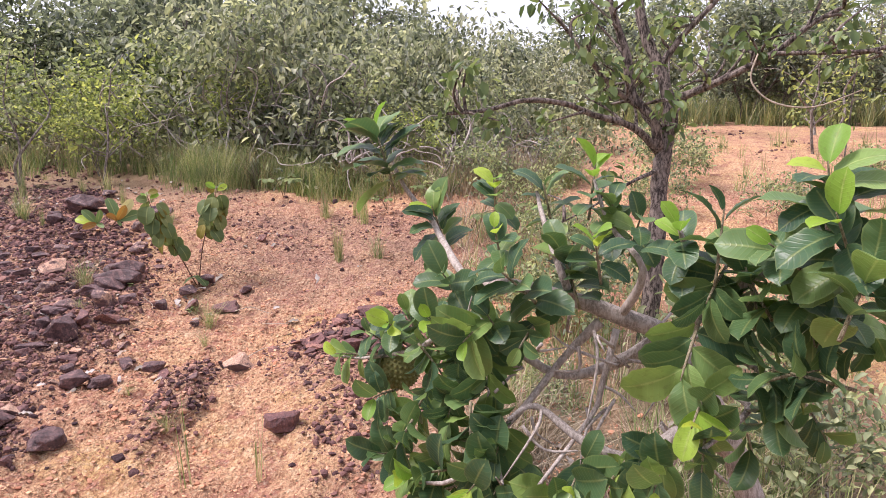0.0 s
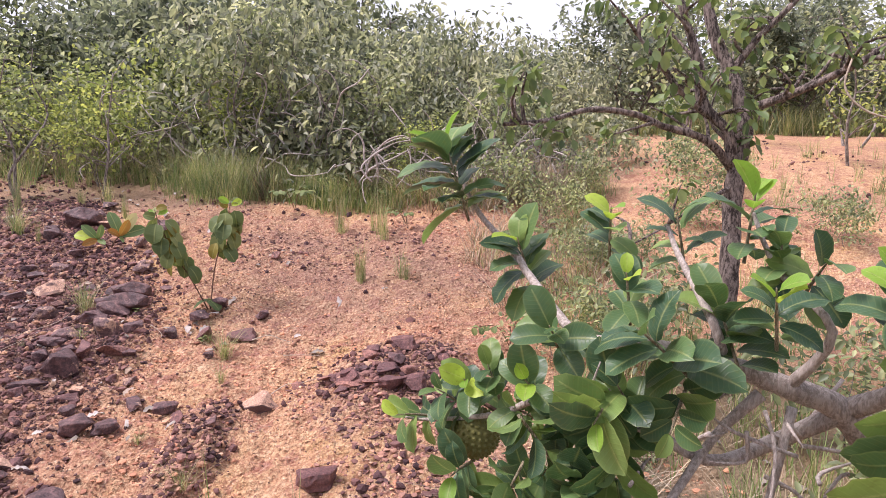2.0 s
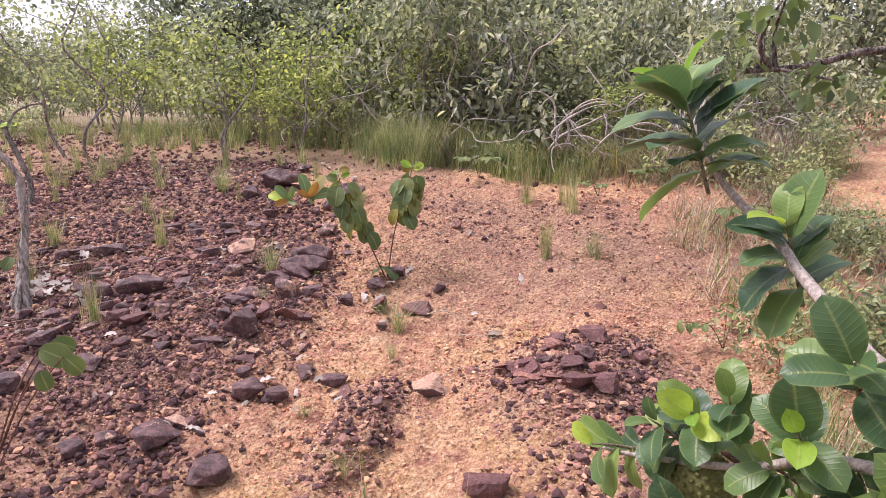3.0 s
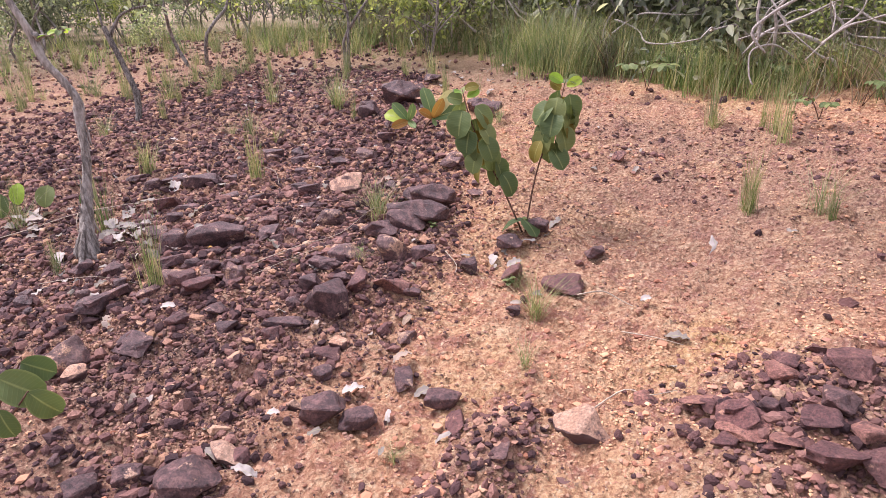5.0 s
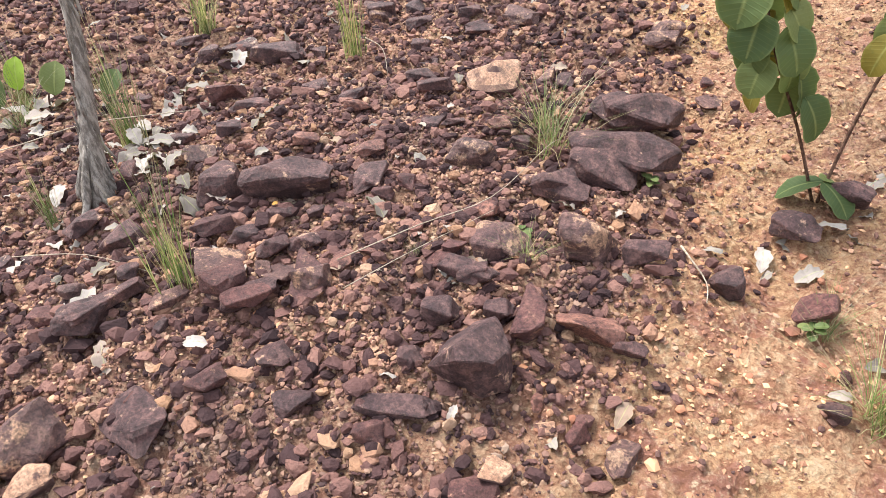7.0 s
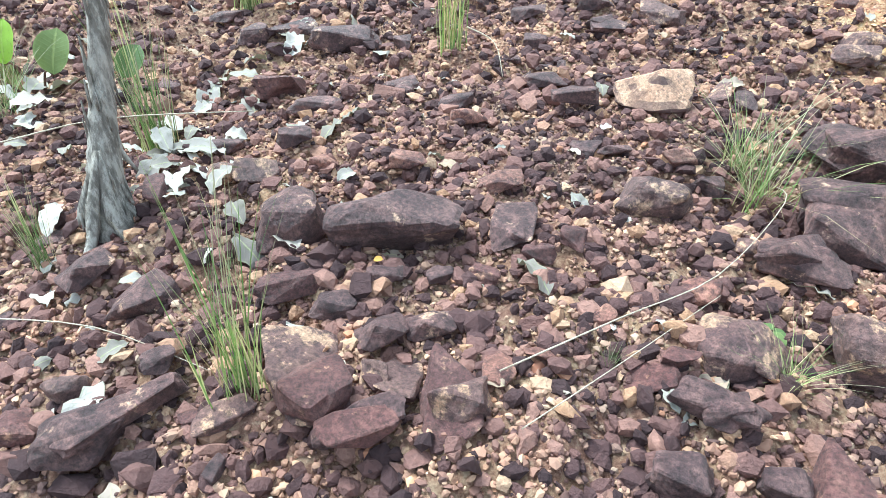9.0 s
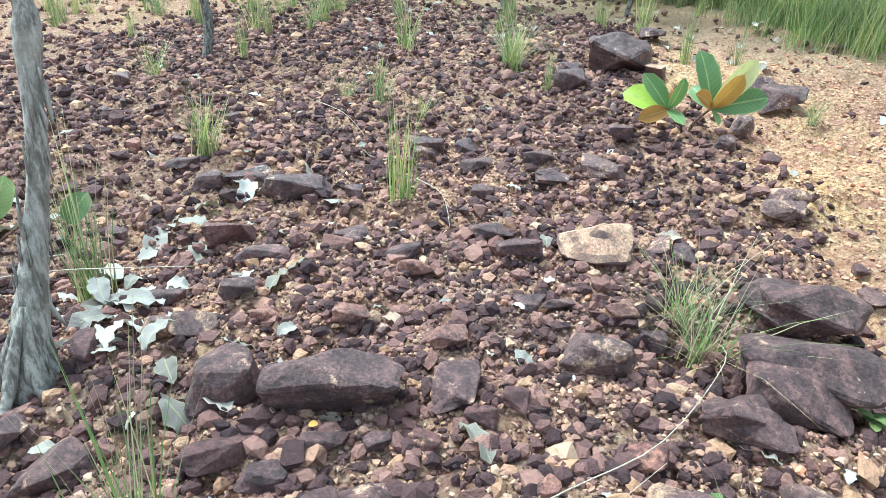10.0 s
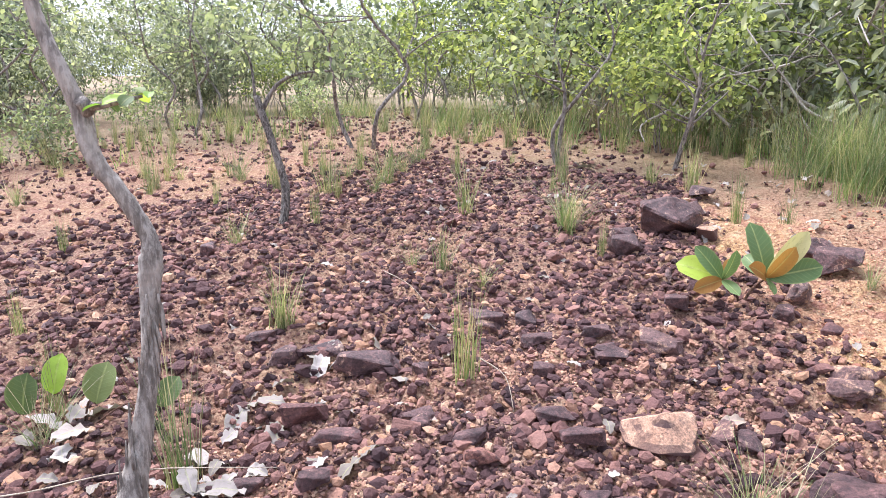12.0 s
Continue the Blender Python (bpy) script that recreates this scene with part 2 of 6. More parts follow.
def leaf_material(name, stops, trans=0.35, rough=0.42, vein=0.22, island=False):
    m, n, l, b = material(name, rough)
    if island:
        rnd = n.new("ShaderNodeNewGeometry").outputs["Random Per Island"]
    else:
        rnd = n.new("ShaderNodeObjectInfo").outputs["Random"]
    col = ramp(n, l, rnd, *stops)
    if vein:
        uv = n.new("ShaderNodeUVMap")
        uv.uv_map = "blade"
        sep = n.new("ShaderNodeSeparateXYZ")
        l.new(uv.outputs[0], sep.inputs[0])
        off = n.new("ShaderNodeMath")
        off.operation = "SUBTRACT"
        off.inputs[1].default_value = 0.5
        l.new(sep.outputs["X"], off.inputs[0])
        ab = n.new("ShaderNodeMath")
        ab.operation = "ABSOLUTE"
        l.new(off.outputs[0], ab.inputs[0])
        rib = ramp(n, l, ab.outputs[0], (0.0, (1, 1, 1)), (0.05, (0, 0, 0)))
        edge = ramp(n, l, ab.outputs[0], (0.43, (0, 0, 0)), (0.49, (1, 1, 1)))
        diag = n.new("ShaderNodeMath")
        diag.operation = "MULTIPLY_ADD"
        diag.inputs[1].default_value = -0.35
        l.new(ab.outputs[0], diag.inputs[0])
        l.new(sep.outputs["Y"], diag.inputs[2])
        wave = n.new("ShaderNodeMath")
        wave.operation = "PINGPONG"
        wave.inputs[1].default_value = 0.045
        l.new(diag.outputs[0], wave.inputs[0])
        side = ramp(n, l, wave.outputs[0], (0.0, (1, 1, 1)), (0.014, (0, 0, 0)))
        pale = mix(n, l, 0.55, col, (0.62, 0.66, 0.26))
        col = mix(n, l, mix(n, l, vein * 0.8, (0, 0, 0), mix(n, l, 0.6, side, (0, 0, 0))), col, pale)
        col = mix(n, l, mix(n, l, min(1, vein * 2.2), (0, 0, 0), rib), col, pale)
        col = mix(n, l, mix(n, l, min(1, vein * 1.0), (0, 0, 0), edge), col, pale)
        spots = ramp(n, l, tex(n, l, uv.outputs[0], 5, 6, 0.7), (0.36, (0.35, 0.35, 0.35)), (0.47, (0, 0, 0)))
        col = mix(n, l, spots, col, (0.13, 0.15, 0.04))
        bump(n, l, b, mix(n, l, 0.5, side, rib), 0.25, 0.004)
    if island:
        # older and younger growth in masses
        age = tex(n, l, n.new("ShaderNodeNewGeometry").outputs["Position"], 2.4, 4, 0.6)
        col = mix(n, l, 1.0, col, ramp(n, l, age, (0.38, (0.62, 0.66, 0.66)), (0.62, (1.2, 1.16, 1.0))), "MULTIPLY")
    l.new(col, b.inputs["Base Color"])
    tr = n.new("ShaderNodeBsdfTranslucent")
    bright = mix(n, l, 1.0, col, (1.1, 1.12, 0.82), "MULTIPLY")
    l.new(bright, tr.inputs[0])
    ms = n.new("ShaderNodeMixShader")
    ms.inputs[0].default_value = trans
    l.new(b.outputs[0], ms.inputs[1])
    l.new(tr.outputs[0], ms.inputs[2])
    l.new(ms.outputs[0], n["Material Output"].inputs[0])
    return m


def bark_material(name, dark, pale, scale=1.0, cracks=0.85, relief=0.03):
    m, n, l, b = material(name, 0.9)
    obj = n.new("ShaderNodeTexCoord").outputs["Object"]
    mp = n.new("ShaderNodeMapping")
    mp.inputs["Scale"].default_value = (34 * scale, 34 * scale, 12 * scale)
    l.new(obj, mp.inputs[0])
    a, big = tex(n, l, mp.outputs[0], 1.2, 8, 0.7), tex(n, l, obj, 9, 4)
    col = ramp(n, l, a, (0.43, dark), (0.56, pale))
    mp2 = n.new("ShaderNodeMapping")
    mp2.inputs["Scale"].default_value = (70 * scale, 70 * scale, 9 * scale)
    l.new(obj, mp2.inputs[0])
    crack = tex(n, l, mp2.outputs[0], 1.0, 6, 0.65)
    col = mix(n, l, ramp(n, l, crack, (0.40, (cracks,) * 3), (0.47, (0, 0, 0))), col, tuple(c * 0.6 for c in dark))
    col = mix(n, l, ramp(n, l, big, (0.5, (0, 0, 0)), (0.7, (0.5, 0.5, 0.5))), col, tuple(min(1, c * 1.5) for c in pale))
    l.new(col, b.inputs["Base Color"])
    bump(n, l, b, mix(n, l, 0.5, a, crack), 1.0, relief)
    return m


SOIL = soil_material()
GRAVEL = gravel_material()
CLOD = leaf_material("soil_clods", ((0.0, (0.28, 0.12, 0.085)), (0.5, (0.46, 0.22, 0.145)), (1.0, (0.60, 0.33, 0.22))), 0.0, 0.95, 0, True)
CRUMB = leaf_material("soil_crumbs", ((0.0, (0.38, 0.18, 0.125)), (0.4, (0.56, 0.32, 0.205)), (0.8, (0.68, 0.44, 0.29)), (1.0, (0.32, 0.155, 0.115))), 0.0, 0.95, 0, True)
GRIT = leaf_material("pink_grit", ((0.0, (0.09, 0.05, 0.05)), (0.3, (0.19, 0.10, 0.088)), (0.65, (0.32, 0.178, 0.14)), (0.92, (0.43, 0.265, 0.20)), (1.0, (0.52, 0.345, 0.26))), 0.0, 0.9, 0, True)
CRUSTED = leaf_material("wine_red_crust", ((0.0, (0.09, 0.045, 0.046)), (0.4, (0.20, 0.10, 0.09)), (0.8, (0.33, 0.18, 0.145)), (1.0, (0.48, 0.29, 0.21))), 0.0, 0.9, 0, True)
DARK = stone_material("dark_ironstone", ((0.36, (0.052, 0.030, 0.034)), (0.5, (0.104, 0.060, 0.062)), (0.66, (0.215, 0.125, 0.118))), (0.50, 0.34, 0.25), 0.60)
TAN = stone_material("pale_patched_ironstone", ((0.3, (0.075, 0.045, 0.048)), (0.5, (0.145, 0.085, 0.082)), (0.7, (0.25, 0.155, 0.13))), (0.47, 0.31, 0.215), 0.52)
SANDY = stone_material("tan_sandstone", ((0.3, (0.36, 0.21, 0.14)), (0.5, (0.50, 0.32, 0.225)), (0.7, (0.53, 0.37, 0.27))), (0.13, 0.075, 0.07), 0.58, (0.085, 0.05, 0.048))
PINK = stone_material("pink_ironstone", ((0.3, (0.16, 0.075, 0.065)), (0.5, (0.26, 0.13, 0.105)), (0.7, (0.38, 0.21, 0.155))), (0.10, 0.048, 0.047), 0.54)
RED = stone_material("red_ironstone", ((0.3, (0.080, 0.038, 0.040)), (0.5, (0.135, 0.064, 0.062)), (0.7, (0.22, 0.115, 0.10))), (0.44, 0.26, 0.18), 0.6)
LEAF = leaf_material("glossy_green_leaf", ((0.0, (0.042, 0.090, 0.050)), (0.45, (0.070, 0.138, 0.060)), (0.8, (0.125, 0.21, 0.070)), (1.0, (0.22, 0.33, 0.085))), 0.3, 0.36)
YOUNG = leaf_material("young_lime_leaf", ((0.0, (0.17, 0.32, 0.05)), (0.5, (0.27, 0.44, 0.055)), (1.0, (0.44, 0.56, 0.08))), 0.45)
DULL = leaf_material("grey_green_leaf", ((0.0, (0.075, 0.115, 0.042)), (0.5, (0.12, 0.165, 0.058)), (1.0, (0.21, 0.24, 0.085))), 0.3, 0.6)
OLIVE = leaf_material("olive_rust_leaf", ((0.0, (0.16, 0.12, 0.02)), (1.0, (0.24, 0.20, 0.04))), 0.35, 0.6)
RUST = leaf_material("rusty_leaf_underside", ((0.0, (0.30, 0.14, 0.035)), (1.0, (0.38, 0.20, 0.05))), 0.3, 0.7, 0.2)
CREAM = leaf_material("pale_new_leaf", ((0.0, (0.52, 0.50, 0.22)), (1.0, (0.60, 0.55, 0.28))), 0.3, 0.7, 0.2)
DEAD = leaf_material("bleached_dead_leaf", ((0.0, (0.18, 0.148, 0.13)), (0.4, (0.29, 0.25, 0.23)), (0.85, (0.48, 0.42, 0.395)), (1.0, (0.30, 0.205, 0.155))), 0.12, 0.8, 0.25)
# grey-green leaves; distance haze is also mixed into this colour
FOL_GREY = leaf_material("grey_hazed_foliage", ((0.0, (0.11, 0.13, 0.09)), (0.5, (0.32, 0.345, 0.255)), (1.0, (0.60, 0.61, 0.49))), 0.5, 0.5, 0, True)
FOL_LIME = leaf_material("bright_foliage", ((0.0, (0.13, 0.17, 0.07)), (0.5, (0.31, 0.37, 0.145)), (1.0, (0.58, 0.61, 0.22))), 0.5, 0.5, 0, True)
# green of the far trees, paled and greyed to stand for haze
FOL_DEEP = leaf_material("hazed_green_foliage", ((0.0, (0.10, 0.12, 0.095)), (0.5, (0.23, 0.26, 0.21)), (1.0, (0.42, 0.45, 0.37))), 0.5, 0.5, 0, True)
FOL_TREE = leaf_material("leathery_foliage", ((0.0, (0.12, 0.15, 0.09)), (0.5, (0.29, 0.335, 0.20)), (1.0, (0.52, 0.555, 0.34))), 0.5, 0.42, 0, True)
GRASS = leaf_material("green_grass", ((0.0, (0.15, 0.20, 0.08)), (0.6, (0.31, 0.345, 0.165)), (1.0, (0.62, 0.54, 0.36))), 0.35, 0.6, 0, True)
STRAW = leaf_material("strawy_grass", ((0.0, (0.12, 0.20, 0.065)), (0.5, (0.26, 0.33, 0.13)), (1.0, (0.60, 0.52, 0.34))), 0.3, 0.7, 0, True)
BARK = bark_material("grey_fissured_bark", (0.045, 0.034, 0.030), (0.27, 0.22, 0.19), 1.3)
BARK_PALE = bark_material("pale_smooth_bark", (0.26, 0.22, 0.19), (0.45, 0.395, 0.35), 2.5, 0.4, 0.01)
BARK_DARK = bark_material("dark_twig_bark", (0.085, 0.07, 0.06), (0.30, 0.26, 0.23), 2.0)
STEM = bark_material("brown_stem_bark", (0.06, 0.03, 0.02), (0.18, 0.10, 0.07), 3.0, 0.5, 0.006)
FRUIT = leaf_material("knobbly_green_fruit", ((0.0, (0.15, 0.15, 0.045)), (1.0, (0.19, 0.18, 0.06))), 0.05, 0.6, 0)
VINE = bark_material("pale_grey_vine", (0.26, 0.22, 0.20), (0.50, 0.45, 0.41), 2.0, 0.3, 0.006)
DRY = bark_material("bleached_twig", (0.30, 0.24, 0.18), (0.50, 0.42, 0.33), 3.0, 0.2, 0.004)


# ---- mesh helpers ----
def mesh_of(bm, name, mats, smooth=False):
    me = bpy.data.meshes.new(name)
    bm.to_mesh(me)
    bm.free()
    for m in mats if isinstance(mats, (list, tuple)) else [mats]:
        me.materials.append(m)
    if smooth:
        me.polygons.foreach_set("use_smooth", [True] * len(me.polygons))
    return me


def part(name, data, mats, parent, label="", smooth=True):
    me = mesh_of(data, name, mats, smooth) if isinstance(data, bmesh.types.BMesh) else data
    ob = new(name, me)
    ob.parent = parent
    if label:
        ob["label"] = label
    return ob


def raw_mesh(name, verts, faces, mat, smooth=False):
    me = bpy.data.meshes.new(name)
    me.from_pydata(verts, [], faces)
    me.materials.append(mat)
    if smooth:
        me.polygons.foreach_set("use_smooth", [True] * len(me.polygons))
    return me


def tube(bm, pts, sides=8, wob=0.0, sub=4, rng=random):
    """A bent, tapering limb through pts of (x, y, z, radius)."""
    path = []
    ps = [np.array(p, float) for p in pts]
    for i in range(len(ps) - 1):
        p0, p1, p2, p3 = ps[max(i - 1, 0)], ps[i], ps[i + 1], ps[min(i + 2, len(ps) - 1)]
        for k in range(sub):
            u = k / sub
            path.append(0.5 * (2 * p1 + (p2 - p0) * u + (2 * p0 - 5 * p1 + 4 * p2 - p3) * u * u + (3 * p1 - p0 - 3 * p2 + p3) * u ** 3))
    path.append(ps[-1])
    rings, side = [], Vector((1, 0.13, 0.07))
    for i, p in enumerate(path):
        a, b = path[max(i - 1, 0)][:3], path[min(i + 1, len(path) - 1)][:3]
        d = Vector(b - a).normalized()
        side = (side - d * side.dot(d)).normalized()
        up = d.cross(side)
        ring = []
        for s in range(sides):
            t = 2 * math.pi * s / sides
            r = max(p[3], 0.0008) * (1 + wob * rng.uniform(-1, 1))
            ring.append(bm.verts.new(Vector(p[:3]) + (side * math.cos(t) + up * math.sin(t)) * r))
        rings.append(ring)
    for a, b in zip(rings, rings[1:]):
        for s in range(sides):
            bm.faces.new((a[s], a[(s + 1) % sides], b[(s + 1) % sides], b[s]))
    bm.faces.new(rings[-1])
    bm.faces.new(rings[0][::-1])


def leaf_mesh(name, mats, width=0.5, fold=0.25, curl=0.35, tip=0.62, seg=9, wave=0.02, seed=0, jag=0.0):
    """A unit leaf along +Y with its face to +Z; folded along the rib and bent back at the tip."""
    rng = random.Random(seed)
    bm = bmesh.new()
    rows = []
    for i in range(seg + 1):
        u = i / seg
        peak = (tip / (tip + 0.5)) ** tip * (0.5 / (tip + 0.5)) ** 0.5
        w = width * 0.5 * (u ** tip * (1 - u) ** 0.5 / peak) * (1 - jag * rng.random()) + 0.010
        y = math.sin(curl * u * 1.2) / (curl * 1.2)
        z = -(1 - math.cos(curl * u * 1.2)) / (curl * 1.2)
        j = wave * rng.uniform(-1, 1)
        rows.append([bm.verts.new((s * w, y, z + abs(s) * w * fold + (j if s else 0) * (1 if s > 0 else -0.7))) for s in (-1, -0.5, 0, 0.5, 1)])
    for a, b in zip(rows, rows[1:]):
        for k in range(4):
            bm.faces.new((a[k], a[k + 1], b[k + 1], b[k]))
    bm.verts.ensure_lookup_table()
    bm.verts.index_update()
    layer = bm.loops.layers.uv.new("blade")
    for f in bm.faces:
        for lp in f.loops:
            lp[layer].uv = ((lp.vert.index % 5) / 4, (lp.vert.index // 5) / seg)
    return mesh_of(bm, name, mats, True)


def aim(place, along, face, size):
    """The pose of a leaf at place that points along one way and turns its face to another."""
    y = Vector(along).normalized()
    z = Vector(face) - y * Vector(face).dot(y)
    z = z.normalized() if z.length > 1e-4 else y.orthogonal().normalized()
    x = y.cross(z)
    m = Matrix((x, y, z)).transposed().to_4x4()
    return Matrix.Translation(place) @ m @ Matrix.Scale(size, 4)


def thing(name, place, label, category, group="", kind="", turn=0.0, size=1.0):
    ob = new(name)
    ob.empty_display_size = 0.1
    ob.matrix_basis = Matrix.LocRotScale(Vector(place), Euler((0, 0, radians(turn))), Vector((size,) * 3))
    return tagged(ob, label, category, group, kind)


# ---- ground ----
def axis(lo, hi, step):
    core = list(np.arange(lo, hi, step))
    out, s, v = [], step, hi
    while v < 900:
        out.append(v)
        s *= 1.13
        v += s
    out2, s, v = [], step, lo
    while v > -900:
        s *= 1.13
        v -= s
        out2.append(v)
    return np.array(out2[::-1] + core + out)


def build_ground():
    xs, ys = axis(-6.2, 1.6, 0.019), axis(2.7, 8.2, 0.019)
    X, Y = np.meshgrid(xs, ys)
    Z = ground_height(X, Y)
    nx, ny = len(xs), len(ys)
    verts = np.stack([X.ravel(), Y.ravel(), Z.ravel()], 1)
    idx = np.arange(nx * ny).reshape(ny, nx)
    faces = np.stack([idx[:-1, :-1].ravel(), idx[:-1, 1:].ravel(), idx[1:, 1:].ravel(), idx[1:, :-1].ravel()], 1)
    me = bpy.data.meshes.new("ground")
    me.vertices.add(len(verts))
    me.vertices.foreach_set("co", verts.ravel())
    me.loops.add(faces.size)
    me.loops.foreach_set("vertex_index", faces.ravel())
    me.polygons.add(len(faces))
    me.polygons.foreach_set("loop_start", np.arange(0, faces.size, 4))
    me.polygons.foreach_set("use_smooth", np.ones(len(faces), bool))
    me.update(calc_edges=True)
    x, y = verts[:, 0], verts[:, 1]
    me.attributes.new("rubble", "FLOAT", "POINT").data.foreach_set("value", (rubble(x, y) * (0.45 + 0.55 * fbm(x * 6, y * 6, 77))).astype(np.float32))
    litter = np.maximum(sig((y - 9.6 - 0.55 * (x + 3) + (fbm(x, y, 9) - 0.5) * 2) / 0.5) * sig((1.6 - x + (fbm(x, y, 19) - 0.5) * 2) / 0.4) * sig((x + 6.5 + (fbm(x, y, 15) - 0.5) * 2) / 0.8), 0.95 * sig((np.hypot(x + 3, y - 5) - 8.6 + (fbm(x * 0.6, y * 0.6, 91) - 0.5) * 6) / 0.9) * sig((2.5 - x) / 0.8))
    litter = np.maximum(litter, 0.95 * sig((np.hypot(x, y) - 21) / 2))
    litter = np.maximum(litter, 0.95 * blob(x, y, 1.35, 3.2, 1.35, 1.7))
    me.attributes.new("litter", "FLOAT", "POINT").data.foreach_set("value", (np.clip(litter * (0.55 + 0.7 * fbm(x * 4, y * 4, 41)), 0, 1)).astype(np.float32))
    me.materials.append(SOIL)
    tagged(new("ground", me), "orange sandy soil with crusted cracks and red stony patches", "ground", kind="structure")


build_ground()


# ---- loose stone ----
def stone_mesh(name, mat, seed, detail):
    """An angular broken stone about one unit across, resting near z = 0."""
    rng = random.Random(seed)
    bm = bmesh.new()
    for _ in range(15):
        v = Vector((rng.uniform(-1, 1), rng.uniform(-1, 1), rng.uniform(-1, 1)))
        v = v / max(abs(c) for c in v) * rng.uniform(0.78, 1.0)
        v = v.lerp(v.normalized() * 0.95, 0.3)
        bm.verts.new(v * 0.5)
    res = bmesh.ops.convex_hull(bm, input=bm.verts)
    bmesh.ops.delete(bm, geom=[v for v in bm.verts if not v.link_faces], context="VERTS")
    bmesh.ops.dissolve_limit(bm, angle_limit=radians(16), verts=bm.verts, edges=bm.edges)
    if detail:
        bmesh.ops.bevel(bm, geom=bm.edges[:], offset=0.035, segments=1, affect="EDGES", clamp_overlap=True)
        bmesh.ops.triangulate(bm, faces=bm.faces)
        bmesh.ops.subdivide_edges(bm, edges=[e for e in bm.edges if e.calc_length() > 0.16], cuts=1, use_grid_fill=True)
        bmesh.ops.triangulate(bm, faces=bm.faces)
        bmesh.ops.subdivide_edges(bm, edges=[e for e in bm.edges if e.calc_length() > 0.12], cuts=1, use_grid_fill=True)
        bmesh.ops.triangulate(bm, faces=bm.faces)
        for v in bm.verts:
            v.co += v.co.normalized() * (0.055 * noise.noise(v.co * 3 + Vector((seed, 0, 0))) + 0.022 * noise.noise(v.co * 8 + Vector((0, seed, 0))))
    bmesh.ops.recalc_face_normals(bm, faces=bm.faces)
    return mesh_of(bm, name, mat)


STONES = {m: [stone_mesh("rock", m, 40 * k + s, True) for s in range(6)] for k, m in enumerate((DARK, TAN, SANDY, PINK, RED))}
STONE_LABEL = {DARK: "dark brown angular ironstone lying on gravel", TAN: "dark ironstone with pale tan broken face",
               SANDY: "tan flat sandstone piece on red gravel", PINK: "pinkish weathered ironstone lump on red soil", RED: "reddish brown ironstone chunk on red soil"}
rock_rng = random.Random(8)


def rock(x, y, w, d, h, turn, mat, group="stones on the rise"):
    ob = new("rock", rock_rng.choice(STONES[mat]))
    flip = rock_rng.choice((0, 180))
    ob.matrix_basis = Matrix.LocRotScale((x, y, gz(x, y) + h * 0.36), Euler((radians(rock_rng.uniform(-9, 9)), radians(rock_rng.uniform(-9, 9)), radians(turn + flip))), (w * 1.08, d * 1.08, h * 1.08))
    label = STONE_LABEL[mat]
    if w > 0.2:
        label = "large " + label
    return tagged(ob, label, "rock", group)


def scatter_rocks(count, seed):
    rng = random.Random(seed)
    made = 0
    while made < count:
        x, y = rng.uniform(-7.5, -0.2), rng.uniform(2.9, 8.5)
        if float(scree(x, y)) * float(sig((6.8 - 0.5 * abs(x + 4) - y) / 0.8) * 0.75 + 0.25) < rng.random() * 1.1:
            continue
        s = 0.045 + 0.075 * rng.random() ** 2.2
        rock(x, y, s * rng.uniform(0.8, 1.3), s * rng.uniform(0.6, 1.0), s * rng.uniform(0.4, 0.8), rng.uniform(0, 360), rng.choice((DARK, DARK, DARK, DARK, TAN, RED, RED, PINK)), "small stones on the rise")
        made += 1


ICO = bmesh.new()
bmesh.ops.create_icosphere(ICO, subdivisions=1, radius=1)
ICO_V = np.array([v.co[:] for v in ICO.verts])
ICO_F = np.array([[v.index for v in f.verts] for f in ICO.faces])
ICO.free()


OCT_V = np.array([(1, 0, 0), (-1, 0, 0), (0, 1, 0), (0, -1, 0), (0, 0, 1), (0, 0, -1)], float)
OCT_F = np.array([(0, 2, 4), (2, 1, 4), (1, 3, 4), (3, 0, 4), (2, 0, 5), (1, 2, 5), (3, 1, 5), (0, 3, 5)])


